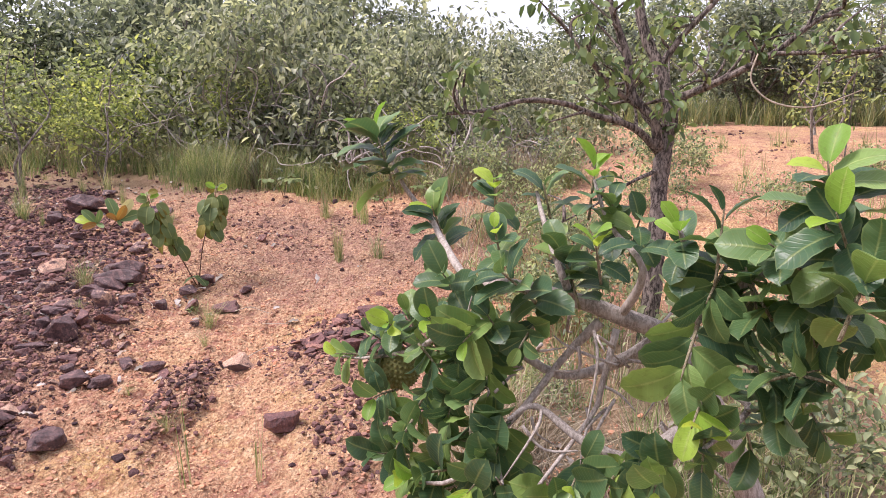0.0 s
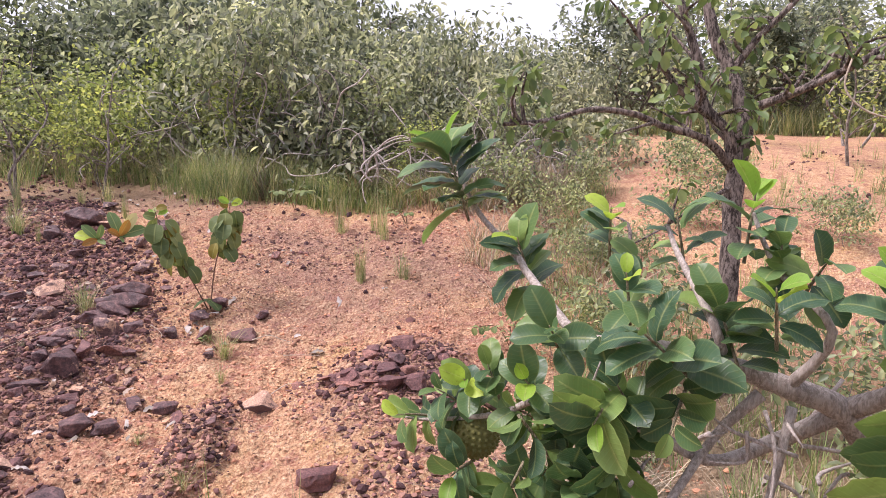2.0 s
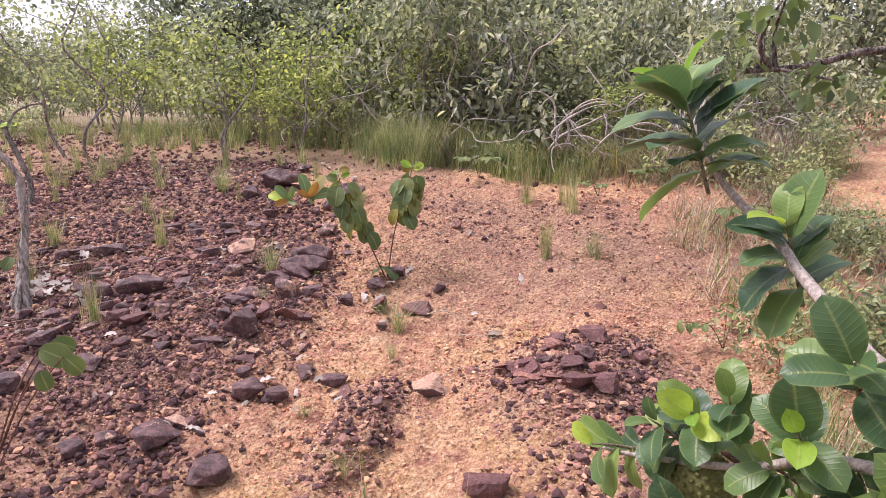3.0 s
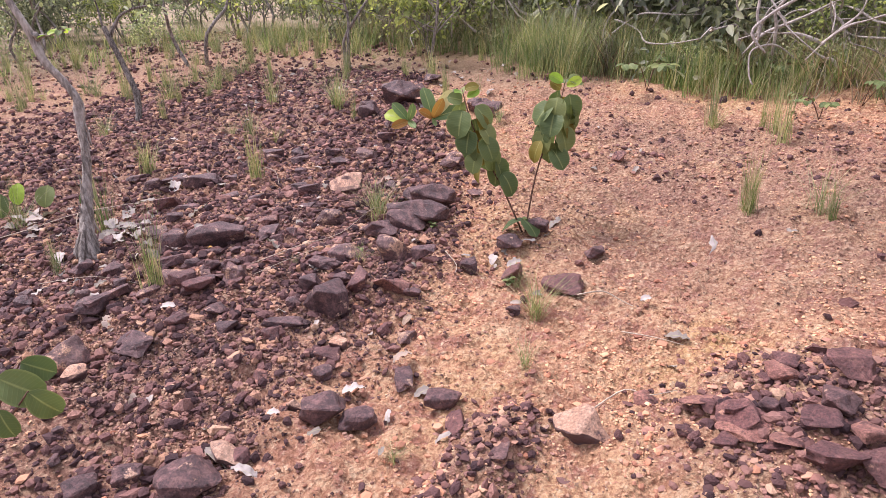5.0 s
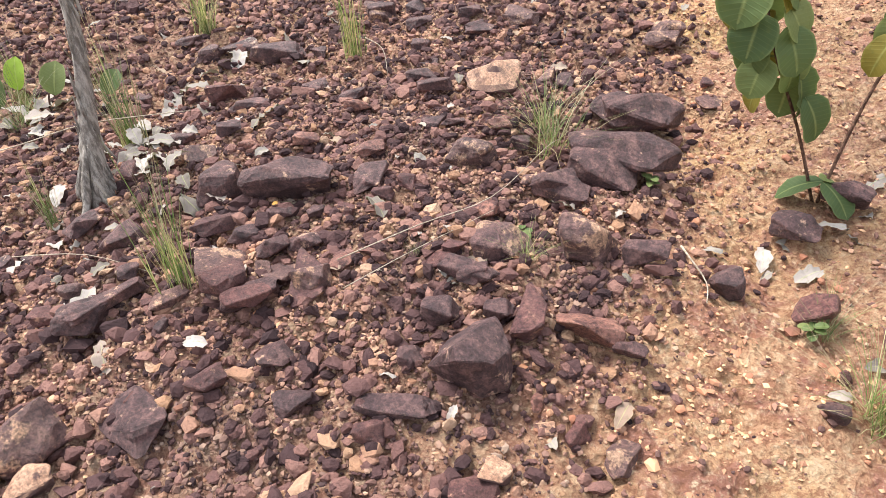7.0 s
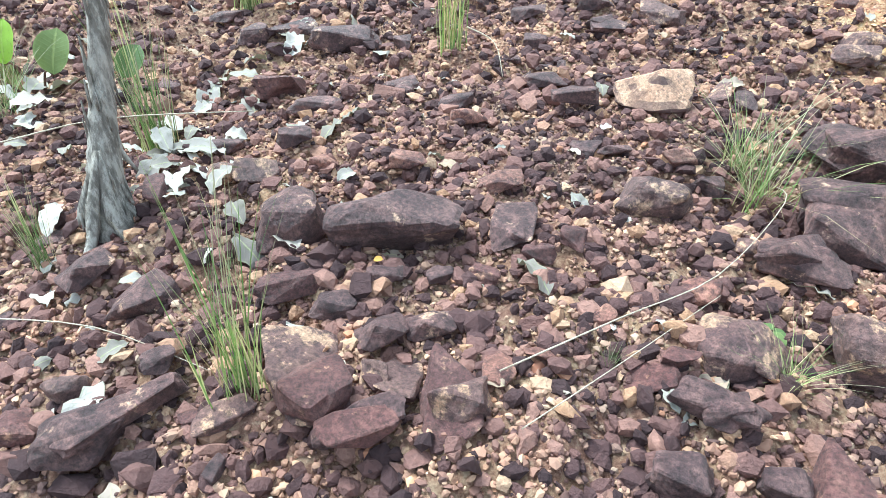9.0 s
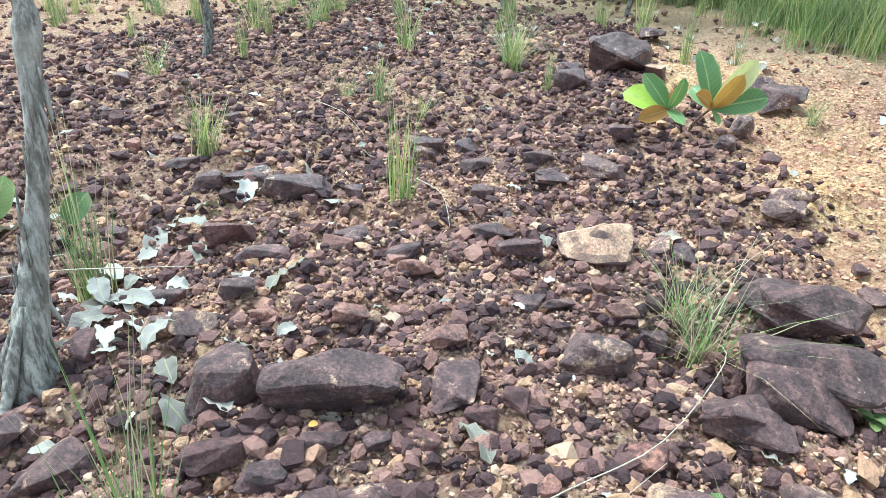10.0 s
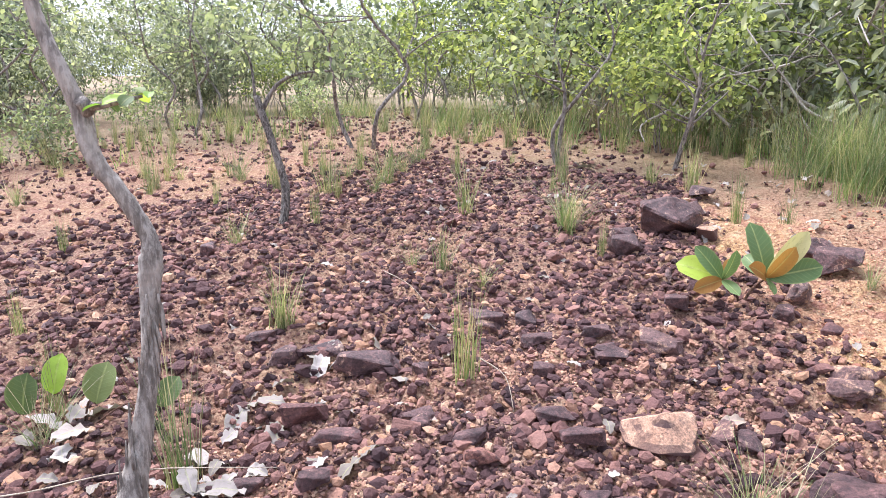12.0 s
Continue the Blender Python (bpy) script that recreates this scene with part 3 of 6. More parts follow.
def gravel(name, count, lo, hi, box, weight, label, seed, power=2.5, mat=None, flat=0.8, fine=False):
    """Countless stone chips, each its own island."""
    rs = np.random.RandomState(seed)
    base_v, base_f = (OCT_V, OCT_F) if fine else (ICO_V, ICO_F)
    k = len(base_v)
    px, py = np.zeros(0), np.zeros(0)
    while len(px) < count:
        x, y = rs.uniform(box[0], box[1], 60000), rs.uniform(box[2], box[3], 60000)
        keep = rs.rand(60000) < weight(x, y)
        px, py = np.concatenate([px, x[keep]]), np.concatenate([py, y[keep]])
    px, py = px[:count], py[:count]
    size = lo + (hi - lo) * rs.rand(count) ** power
    q = np.clip(rs.normal(size=(count, k, 1)) * 0.19 + 1, 0.55, 1.4)
    v = base_v[None] * q * (size[:, None, None] * 0.5)
    v = v * rs.uniform(0.55, 1.25, (count, 1, 3))
    a, b = rs.rand(count) * 6.283, rs.normal(size=count) * 0.5 * flat
    c, s = np.cos(a), np.sin(a)
    cb, sb = np.cos(b), np.sin(b)
    x, y, z = v[..., 0], v[..., 1], v[..., 2] * flat
    y, z = y * cb[:, None] - z * sb[:, None], y * sb[:, None] + z * cb[:, None]
    x, y = x * c[:, None] - y * s[:, None], x * s[:, None] + y * c[:, None]
    pz = ground_height(px, py) + size * 0.18 * flat
    verts = np.stack([x + px[:, None], y + py[:, None], z + pz[:, None]], -1).reshape(-1, 3)
    faces = (base_f[None] + k * np.arange(count)[:, None, None]).reshape(-1, 3)
    me = bpy.data.meshes.new(name)
    me.vertices.add(len(verts))
    me.vertices.foreach_set("co", verts.ravel())
    me.loops.add(faces.size)
    me.loops.foreach_set("vertex_index", faces.ravel())
    me.polygons.add(len(faces))
    me.polygons.foreach_set("loop_start", np.arange(0, faces.size, 3))
    me.polygons.foreach_set("use_smooth", np.zeros(len(faces), bool))
    me.update(calc_edges=True)
    me.materials.append(mat or GRAVEL)
    return tagged(new(name, me), label, "gravel", kind="stuff")


gravel("gravel", 57000, 0.009, 0.058, (-8, -0.2, 1.2, 9), lambda x, y: scree(x, y) * np.clip(fbm(x * 1.2, y * 1.2, 3) * 3.4 - 1.0, 0.42, 1) * (1 - 0.2 * sig((-5.0 - x) / 0.3) * sig((6.4 - y) / 0.3)) * (1 - 0.55 * sig((y - 6.3) / 0.3) * sig((x + 3.8) / 0.3)), "dark red and brown broken ironstone gravel", 1, 2.6)
gravel("gravel", 4800, 0.008, 0.048, (-2.9, 0.4, 2.8, 8.6), crusted, "wine-red stones set into the soil crust", 15, 2.4, CRUSTED, 0.4)


def grit_weight(x, y):
    return (0.05 + 0.75 * scree(x, y) + 0.25 * rubble(x, y)) * (0.2 + 0.8 * fbm(x * 3, y * 3, 13))


gravel("grit", 34000, 0.006, 0.024, (-4.8, -1.9, 3.4, 6.2), grit_weight, "fine reddish grit between the stones", 2, 1.8, GRIT)
gravel("grit", 36000, 0.006, 0.024, (-6.5, 0.5, 1.4, 9), grit_weight, "fine reddish grit strewn over sandy soil", 12, 1.8, GRIT, 0.8, True)
gravel("clods", 7500, 0.005, 0.040, (-3.6, 1.2, 2.6, 9), lambda x, y: (1.0 - 0.8 * rubble(x, y)) * (0.05 + 0.95 * np.clip(fbm(x * 2.5, y * 2.5, 23) * 2.6 - 0.9, 0, 1)), "crumbs and flakes of dry orange soil crust", 4, 3.0, CLOD, 0.6)
gravel("crumbs", 32000, 0.005, 0.022, (-3.4, 1.0, 2.6, 8.5), lambda x, y: (1.0 - 0.9 * rubble(x, y)) * (0.12 + 0.88 * np.clip(fbm(x * 1.7, y * 1.7, 27) * 3.2 - 1.2, 0, 1)), "fine crumbled pinkish soil on the crust", 14, 1.8, CRUMB, 0.6, True)
gravel("gravel", 12000, 0.018, 0.080, (-13, 6, 5, 15), lambda x, y: (rubble(x, y) + 0.15 * np.clip(fbm(x, y, 61) * 3 - 1, 0, 1)) * (1 - 0.95 * sig((x + 4) / 0.15) * sig((8.8 - y) / 0.15)), "scattered reddish stone chips on sandy ground", 3, 2.4)


def stone_field(count, seed):
    """Broken stones too many to count, joined."""
    rng = random.Random(seed)
    rs = np.random.RandomState(seed)
    kinds = []
    for k in range(10):
        me = stone_mesh("stone", GRAVEL, 900 + k, False)
        me.calc_loop_triangles()
        kinds.append((np.array([v.co[:] for v in me.vertices]), [list(t.vertices) for t in me.loop_triangles]))
        bpy.data.meshes.remove(me)
    verts, faces, made, base = [], [], 0, 0
    while made < count:
        x, y = rng.uniform(-8.0, -0.2), rng.uniform(2.9, 9.0)
        if float(scree(x, y)) < rng.random() * 1.05:
            continue
        s = 0.030 + 0.055 * rng.random() ** 2
        v, f = kinds[rng.randrange(10)]
        a = rng.uniform(0, 6.283)
        m = (Matrix.Rotation(a, 3, "Z") @ Matrix.Rotation(rng.gauss(0, 0.35), 3, "X"))
        sc = np.array([s * rng.uniform(0.8, 1.4), s * rng.uniform(0.6, 1.0), s * rng.uniform(0.45, 0.85)])
        w = (v * sc) @ np.array(m).T + np.array([x, y, gz(x, y) + sc[2] * 0.25])
        verts.append(w)
        faces += [[i + base for i in t] for t in f]
        base += len(v)
        made += 1
    tagged(new("broken_stones", raw_mesh("broken_stones", np.concatenate(verts).tolist(), faces, GRAVEL)), "loose angular reddish brown stones over gravel", "stones", kind="stuff")


stone_field(1000, 6)


# ---- plants: shared makers ----
def hang(ob, parent):
    ob.parent = parent
    ob.matrix_parent_inverse = parent.matrix_basis.inverted()
    return ob


def limb(name, pts, mat, parent, sides=10, wob=0.05, sub=4, label=""):
    bm = bmesh.new()
    tube(bm, pts, sides, wob, sub)
    ob = new(name, mesh_of(bm, name, mat, True))
    if label:
        ob["label"] = label
    return hang(ob, parent)


SPOTTED = leaf_material("spotted_green_leaf", ((0.0, (0.10, 0.165, 0.06)), (1.0, (0.17, 0.25, 0.095))), 0.3, 0.5, 0.35)
GREEN_LEAVES = [leaf_mesh("leaf", LEAF, 0.60, 0.26, 0.5, 0.66, seed=1), leaf_mesh("leaf", LEAF, 0.56, 0.15, 0.9, 0.66, wave=0.03, seed=2),
                leaf_mesh("leaf", LEAF, 0.64, 0.36, 0.4, 0.7, seed=3), leaf_mesh("leaf", LEAF, 0.58, 0.22, 0.75, 0.64, wave=0.05, seed=4)]
YOUNG_LEAVES = [leaf_mesh("leaf", YOUNG, 0.58, 0.35, 0.4, 0.7, seed=5), leaf_mesh("leaf", YOUNG, 0.60, 0.3, 0.6, 0.66, wave=0.03, seed=6)]
ROUND_LEAVES = [leaf_mesh("leaf", DULL, 0.70, 0.25, 0.55, 0.55, seed=7), leaf_mesh("leaf", DULL, 0.66, 0.12, 0.7, 0.55, wave=0.03, seed=8), leaf_mesh("leaf", DULL, 0.74, 0.3, 0.4, 0.6, seed=9)]
WIDE_LEAVES = [leaf_mesh("leaf", DULL, 0.88, 0.2, 0.55, 0.45, wave=0.03, seed=51), leaf_mesh("leaf", DULL, 0.82, 0.12, 0.7, 0.48, wave=0.05, seed=52), leaf_mesh("leaf", DULL, 0.92, 0.28, 0.45, 0.45, wave=0.03, seed=53)]
OLIVE_LEAVES = [leaf_mesh("leaf", OLIVE, 0.66, 0.2, 0.7, 0.55, seed=10)]
LONG_LEAF = leaf_mesh("leaf", SPOTTED, 0.42, 0.3, 0.35, 0.7, seed=11)
RUST_LEAF = leaf_mesh("leaf", RUST, 0.42, 0.35, 0.4, 0.72, seed=12)
CREAM_LEAF = leaf_mesh("leaf", CREAM, 0.34, 0.3, 0.3, 0.72, seed=13)
LIGHT_LEAF = leaf_mesh("leaf", YOUNG, 0.6, 0.3, 0.5, 0.55, seed=14)


def add_leaf(mesh, m, parent, label=""):
    ob = new("leaf", mesh)
    hang(ob, parent)
    ob.matrix_basis = m
    if label:
        ob["label"] = label
    return ob


# ---- the custard apple shrub ----
shrub_rng = random.Random(21)
TWIG = bark_material("green_brown_twig_bark", (0.20, 0.17, 0.09), (0.42, 0.36, 0.24), 3.0)
SPARE, COUNTED = [], []
SHRUB = thing("custard_apple_shrub", (1.1, 1.97, gz(1.1, 1.97)), "glossy green custard apple shrub with one knobbly fruit", "shrub")


def rosette(x, y, z, v, size, count, young):
    """A leafy shoot: leaves in two uneven ranks along a twig, the newest ones lime."""
    v = Vector(v).normalized()
    place = Vector((x, y, z))
    a = v.orthogonal().normalized()
    b = v.cross(a)
    back = place - v * size * 0.95 - Vector((0, 0, 0.015))
    twig = limb("twig", [(*back, 0.0055), (*(place - v * 0.03), 0.0042), (*(place + v * size * 0.3), 0.002)], TWIG, SHRUB, 6, 0.05, 3)
    count = round(count * 1.25)
    spin = shrub_rng.uniform(0, 6.28)
    for i in range(count):
        t = spin + (i % 2) * math.pi + shrub_rng.uniform(-0.75, 0.75)
        rank = i / max(count - 1, 1)
        open_ = radians(78 - 56 * rank + shrub_rng.uniform(-16, 16))
        out = a * math.cos(t) + b * math.sin(t)
        along = v * math.cos(open_) + out * math.sin(open_) + Vector((0, 0, shrub_rng.uniform(-0.35, 0.1)))
        face = v * math.sin(open_) - out * math.cos(open_) + Vector((shrub_rng.uniform(-0.3, 0.3), shrub_rng.uniform(-0.4, 0.2), 0.35))
        base = place + v * size * (1.05 * rank - 0.8) + out * 0.006
        fresh = i >= count - young
        ln = size * shrub_rng.uniform(0.62, 0.98) * (0.82 if fresh else 1.0) * (1.0 - 0.2 * (rank > 0.9))
        kind = shrub_rng.choice(YOUNG_LEAVES if fresh else GREEN_LEAVES)
        if len(COUNTED) < 300:
            COUNTED.append(kind)
            add_leaf(kind, aim(base, along, face, ln), twig, "young lime-green leaf" if fresh else "")
        else:
            SPARE.append((kind, aim(base, along, face, ln)))


def build_shrub():
    limb("trunk", [(1.12, 1.96, gz(1.12, 1.96) - 0.05, 0.06), (1.08, 2.00, 0.00, 0.052), (1.06, 2.01, 0.17, 0.046), (0.99, 2.05, 0.36, 0.044), (0.86, 2.08, 0.60, 0.042), (0.74, 2.09, 0.75, 0.036), (0.60, 2.10, 0.81, 0.030),
                   (0.44, 2.13, 0.86, 0.026), (0.23, 2.18, 0.90, 0.021), (0.10, 2.37, 0.86, 0.017), (-0.01, 2.66, 0.97, 0.014), (-0.05, 2.75, 1.03, 0.012), (-0.17, 2.90, 1.15, 0.010), (-0.25, 2.99, 1.30, 0.007)], BARK_PALE, SHRUB, 12, 0.06, 5, "pale grey-brown bark")
    limb("branch", [(0.76, 2.09, 0.75, 0.030), (0.83, 1.92, 0.90, 0.021), (0.89, 1.79, 1.03, 0.017), (0.90, 1.61, 1.14, 0.013), (0.89, 1.48, 1.23, 0.009), (0.89, 1.50, 1.33, 0.006)], BARK_PALE, SHRUB)
    limb("branch", [(0.74, 2.09, 0.74, 0.026), (0.61, 2.16, 0.62, 0.021), (0.40, 2.10, 0.60, 0.016), (0.19, 2.19, 0.70, 0.015), (0.03, 2.38, 0.66, 0.013), (-0.12, 2.54, 0.52, 0.010), (-0.35, 2.70, 0.42, 0.007), (-0.44, 2.70, 0.43, 0.004)], BARK_PALE, SHRUB)
    limb("branch", [(1.01, 2.05, 0.32, 0.030), (0.79, 1.93, 0.48, 0.027), (0.61, 1.86, 0.42, 0.021), (0.45, 1.89, 0.46, 0.015), (0.31, 2.00, 0.53, 0.011), (0.21, 1.93, 0.52, 0.006)], BARK_PALE, SHRUB)
    limb("branch", [(0.53, 2.10, 0.79, 0.019), (0.42, 2.10, 0.67, 0.013), (0.28, 2.02, 0.53, 0.011), (0.15, 1.98, 0.40, 0.010), (0.03, 1.90, 0.32, 0.008), (-0.08, 1.97, 0.27, 0.005)], BARK_PALE, SHRUB)
    limb("branch", [(0.56, 2.00, 0.80, 0.013), (0.51, 1.96, 0.61, 0.010), (0.48, 1.95, 0.52, 0.008), (0.29, 1.81, 0.35, 0.006)], BARK_PALE, SHRUB)
    limb("branch", [(0.44, 2.13, 0.86, 0.017), (0.38, 2.08, 0.99, 0.012), (0.35, 2.28, 1.13, 0.009), (0.34, 2.35, 1.20, 0.006)], BARK_PALE, SHRUB)
    limb("branch", [(0.60, 2.10, 0.81, 0.017), (0.63, 1.99, 1.00, 0.011), (0.55, 2.12, 1.12, 0.008), (0.51, 2.20, 1.26, 0.005)], BARK_PALE, SHRUB)
    limb("branch", [(0.81, 2.01, 0.84, 0.018), (0.74, 1.89, 1.04, 0.011), (0.69, 1.87, 1.15, 0.006)], BARK_PALE, SHRUB)
    limb("branch", [(0.85, 2.06, 0.60, 0.021), (0.85, 1.79, 0.78, 0.012), (0.86, 1.59, 0.81, 0.008), (0.88, 1.50, 0.86, 0.005)], BARK_PALE, SHRUB)
    limb("branch", [(0.89, 1.86, 0.64, 0.013), (0.84, 1.66, 0.68, 0.009), (0.67, 1.55, 0.62, 0.006)], BARK_PALE, SHRUB)
    # short bare shoots
    for _ in range(34):
        p = Vector((shrub_rng.uniform(0.1, 0.95), shrub_rng.uniform(1.85, 2.2), shrub_rng.uniform(0.35, 0.8)))
        q = p + Vector((shrub_rng.uniform(-0.2, 0.2), shrub_rng.uniform(-0.15, 0.15), shrub_rng.uniform(-0.3, 0.1)))
        mid = p.lerp(q, 0.5) + Vector((shrub_rng.uniform(-0.05, 0.05), 0, shrub_rng.uniform(-0.05, 0.05)))
        limb("twig", [(*p, 0.006), (*mid, 0.005), (*q, 0.002)], BARK_PALE, SHRUB, 6, 0.05, 3)
    # fruit of many knobs
    bm = bmesh.new()
    bmesh.ops.create_icosphere(bm, subdivisions=3, radius=0.088)
    rows = 13
    for k in range(1, rows):
        th = math.pi * k / rows
        n = max(1, int(round(2 * rows * math.sin(th))))
        for j in range(n):
            f = 2 * math.pi * (j + 0.5 * (k % 2)) / n
            d = Vector((math.sin(th) * math.cos(f), math.sin(th) * math.sin(f), math.cos(th)))
            bmesh.ops.create_cone(bm, cap_ends=True, segments=6, radius1=0.0105, radius2=0.004, depth=0.012, matrix=Matrix.Translation(d * 0.090) @ d.to_track_quat("Z", "Y").to_matrix().to_4x4())
    ob = new("fruit", mesh_of(bm, "fruit", FRUIT, False))
    hang(ob, SHRUB)
    ob.matrix_basis = pose(-0.19, 2.66, 0.39, 10, 12, 0)
    ob["label"] = "round olive-green knobbly fruit"
    limb("fruit_stalk", [(-0.12, 2.56, 0.52, 0.007), (-0.18, 2.71, 0.49, 0.008), (-0.19, 2.66, 0.47, 0.010)], STEM, SHRUB, 6)
    rosette(-0.28, 2.89, 1.35, (-0.32, 0.07, 0.95), 0.235, 15, 2)
    rosette(-0.03, 2.74, 1.04, (-0.33, -0.23, 0.92), 0.190, 11, 1)
    rosette(0.19, 2.41, 1.21, (-0.10, -0.31, 0.95), 0.130, 7, 3)
    rosette(0.37, 2.34, 1.19, (-0.26, -0.09, 0.96), 0.143, 7, 0)
    rosette(0.51, 2.20, 1.28, (0.09, 0.03, 1.00), 0.151, 9, 4)
    rosette(0.56, 2.13, 1.17, (-0.14, -0.05, 0.99), 0.131, 7, 0)
    rosette(0.18, 2.17, 1.07, (-0.23, -0.39, 0.89), 0.135, 7, 2)
    rosette(0.21, 2.04, 0.96, (-0.76, -0.09, 0.64), 0.176, 9, 0)
    rosette(0.47, 1.96, 1.08, (-0.25, -0.28, 0.93), 0.146, 8, 3)
    rosette(0.69, 1.86, 1.13, (-0.30, -0.14, 0.94), 0.159, 8, 3)
    rosette(0.77, 1.77, 1.18, (0.10, 0.16, 0.98), 0.165, 6, 0)
    rosette(0.89, 1.50, 1.33, (-0.27, -0.16, 0.95), 0.172, 11, 2)
    rosette(0.89, 1.43, 1.23, (-0.51, -0.27, 0.82), 0.177, 10, 2)
    rosette(0.92, 1.36, 1.16, (0.50, 0.32, 0.81), 0.171, 8, 1)
    rosette(0.83, 1.56, 1.15, (-0.81, -0.21, 0.55), 0.159, 8, 1)
    rosette(0.09, 2.03, 0.77, (-0.52, -0.82, -0.22), 0.171, 9, 1)
    rosette(-0.22, 2.62, 0.60, (-0.35, -0.73, 0.58), 0.146, 8, 3)
    rosette(-0.43, 2.70, 0.44, (-0.89, -0.43, 0.17), 0.153, 6, 1)
    rosette(-0.04, 2.39, 0.69, (-0.38, -0.67, 0.64), 0.153, 8, 2)
    rosette(-0.26, 2.45, 0.36, (-0.45, -0.88, 0.12), 0.151, 7, 1)
    rosette(-0.12, 2.33, 0.32, (-0.45, -0.32, -0.83), 0.164, 8, 1)
    rosette(-0.09, 1.98, 0.29, (-0.90, -0.43, 0.01), 0.175, 10, 3)
    rosette(0.09, 1.96, 0.41, (0.00, -0.12, -0.99), 0.171, 9, 0)
    rosette(0.10, 1.83, 0.35, (-0.53, -0.84, -0.07), 0.170, 9, 2)
    rosette(0.39, 1.74, 0.42, (-0.44, -0.90, -0.07), 0.162, 8, 1)
    rosette(0.59, 1.62, 0.49, (-0.46, -0.88, -0.12), 0.165, 8, 1)
    rosette(0.67, 1.69, 0.81, (-0.45, -0.70, -0.56), 0.206, 7, 0)
    rosette(0.66, 1.57, 0.71, (-0.52, -0.79, -0.32), 0.156, 6, 4)
    rosette(0.68, 1.55, 0.61, (-0.32, -0.71, -0.63), 0.156, 7, 3)
    rosette(0.85, 1.50, 0.86, (-0.96, 0.25, 0.09), 0.159, 7, 2)
    rosette(0.88, 1.50, 0.86, (0.75, -0.52, 0.41), 0.146, 7, 3)
    rosette(0.86, 1.57, 0.74, (0.15, 0.08, -0.99), 0.156, 7, 0)
    rosette(0.87, 1.72, 0.94, (0.27, -0.14, -0.95), 0.165, 9, 0)
    rosette(0.74, 1.73, 1.00, (-0.55, -0.73, -0.39), 0.172, 8, 0)
    rosette(1.10, 1.62, 0.95, (0.74, -0.00, -0.68), 0.143, 8, 1)
    rosette(-0.01, 2.24, 0.55, (0.54, -0.05, -0.84), 0.155, 8, 1)
    rosette(0.15, 2.09, 0.63, (-0.05, -0.85, -0.52), 0.170, 9, 1)
    rosette(0.40, 2.08, 1.01, (-0.32, 0.21, 0.93), 0.163, 8, 0)
    rosette(0.82, 1.75, 1.07, (-0.43, 0.49, 0.76), 0.165, 8, 0)
    rosette(-0.18, 2.20, 0.25, (-0.43, -0.05, -0.90), 0.166, 8, 1)
    rosette(0.63, 2.07, 1.13, (-0.05, -0.68, 0.73), 0.160, 6, 1)
    rosette(1.02, 1.71, 0.89, (-0.18, -0.76, -0.63), 0.151, 7, 0)
    rosette(0.26, 1.98, 0.77, (-0.48, -0.79, -0.38), 0.143, 6, 3)
    rosette(0.01, 2.30, 0.89, (-0.34, -0.64, 0.69), 0.155, 7, 0)
    rosette(0.03, 2.09, 0.49, (-0.29, -0.81, -0.51), 0.155, 8, 1)
    rosette(0.18, 1.93, 0.42, (-0.29, -0.94, -0.19), 0.153, 8, 1)
    rosette(0.49, 1.71, 0.44, (-0.57, -0.81, -0.13), 0.145, 7, 1)
    rosette(-0.01, 2.06, 0.26, (-0.31, -0.76, -0.57), 0.156, 8, 1)
    rosette(1.10, 1.74, 0.58, (-0.03, -0.89, -0.45), 0.130, 6, 0)
    rosette(0.90, 1.73, 0.52, (0.28, -0.09, -0.95), 0.145, 6, 0)
    rosette(0.99, 1.53, 1.00, (0.02, -0.66, 0.75), 0.146, 7, 1)
    rosette(0.94, 1.63, 1.00, (-0.58, -0.53, 0.62), 0.143, 7, 0)
    rosette(0.17, 2.11, 0.78, (-0.48, -0.35, 0.81), 0.152, 7, 1)
    rosette(-0.22, 2.31, 0.18, (-0.70, -0.55, 0.35), 0.165, 8, 1)
    rosette(-0.02, 2.02, 0.20, (-0.55, -0.75, 0.20), 0.174, 8, 2)
    rosette(0.17, 1.88, 0.30, (-0.20, -0.90, 0.25), 0.164, 8, 1)
    rosette(0.35, 1.79, 0.33, (0.15, -0.85, 0.40), 0.154, 8, 1)
    rosette(0.52, 1.66, 0.38, (-0.30, -0.80, 0.35), 0.160, 8, 2)
    rosette(0.13, 2.15, 0.54, (-0.60, -0.50, 0.50), 0.149, 7, 1)
    rosette(-0.05, 2.50, 0.55, (-0.55, -0.55, 0.45), 0.145, 8, 1)
    rosette(-0.30, 2.64, 0.55, (-0.70, -0.30, 0.55), 0.135, 8, 2)
    rosette(0.08, 2.40, 0.62, (-0.35, -0.60, 0.60), 0.150, 8, 1)
    rosette(-0.14, 2.60, 0.64, (-0.30, -0.25, 0.85), 0.140, 8, 2)
    rosette(0.02, 2.36, 0.42, (-0.50, -0.70, -0.20), 0.150, 8, 1)
    rosette(-0.10, 2.44, 0.30, (-0.60, -0.55, 0.10), 0.150, 8, 1)

    # the leaves past counting
    bm = bmesh.new()
    for kind, m in SPARE:
        v0, f0 = len(bm.verts), len(bm.faces)
        bm.from_mesh(kind)
        bm.verts.ensure_lookup_table()
        for v in bm.verts[v0:]:
            v.co = m @ v.co
    ob = hang(new("foliage", mesh_of(bm, "foliage", SHRUB_FOL, True)), SHRUB)
    tagged(ob, "dense inner glossy green leaves", kind="stuff")


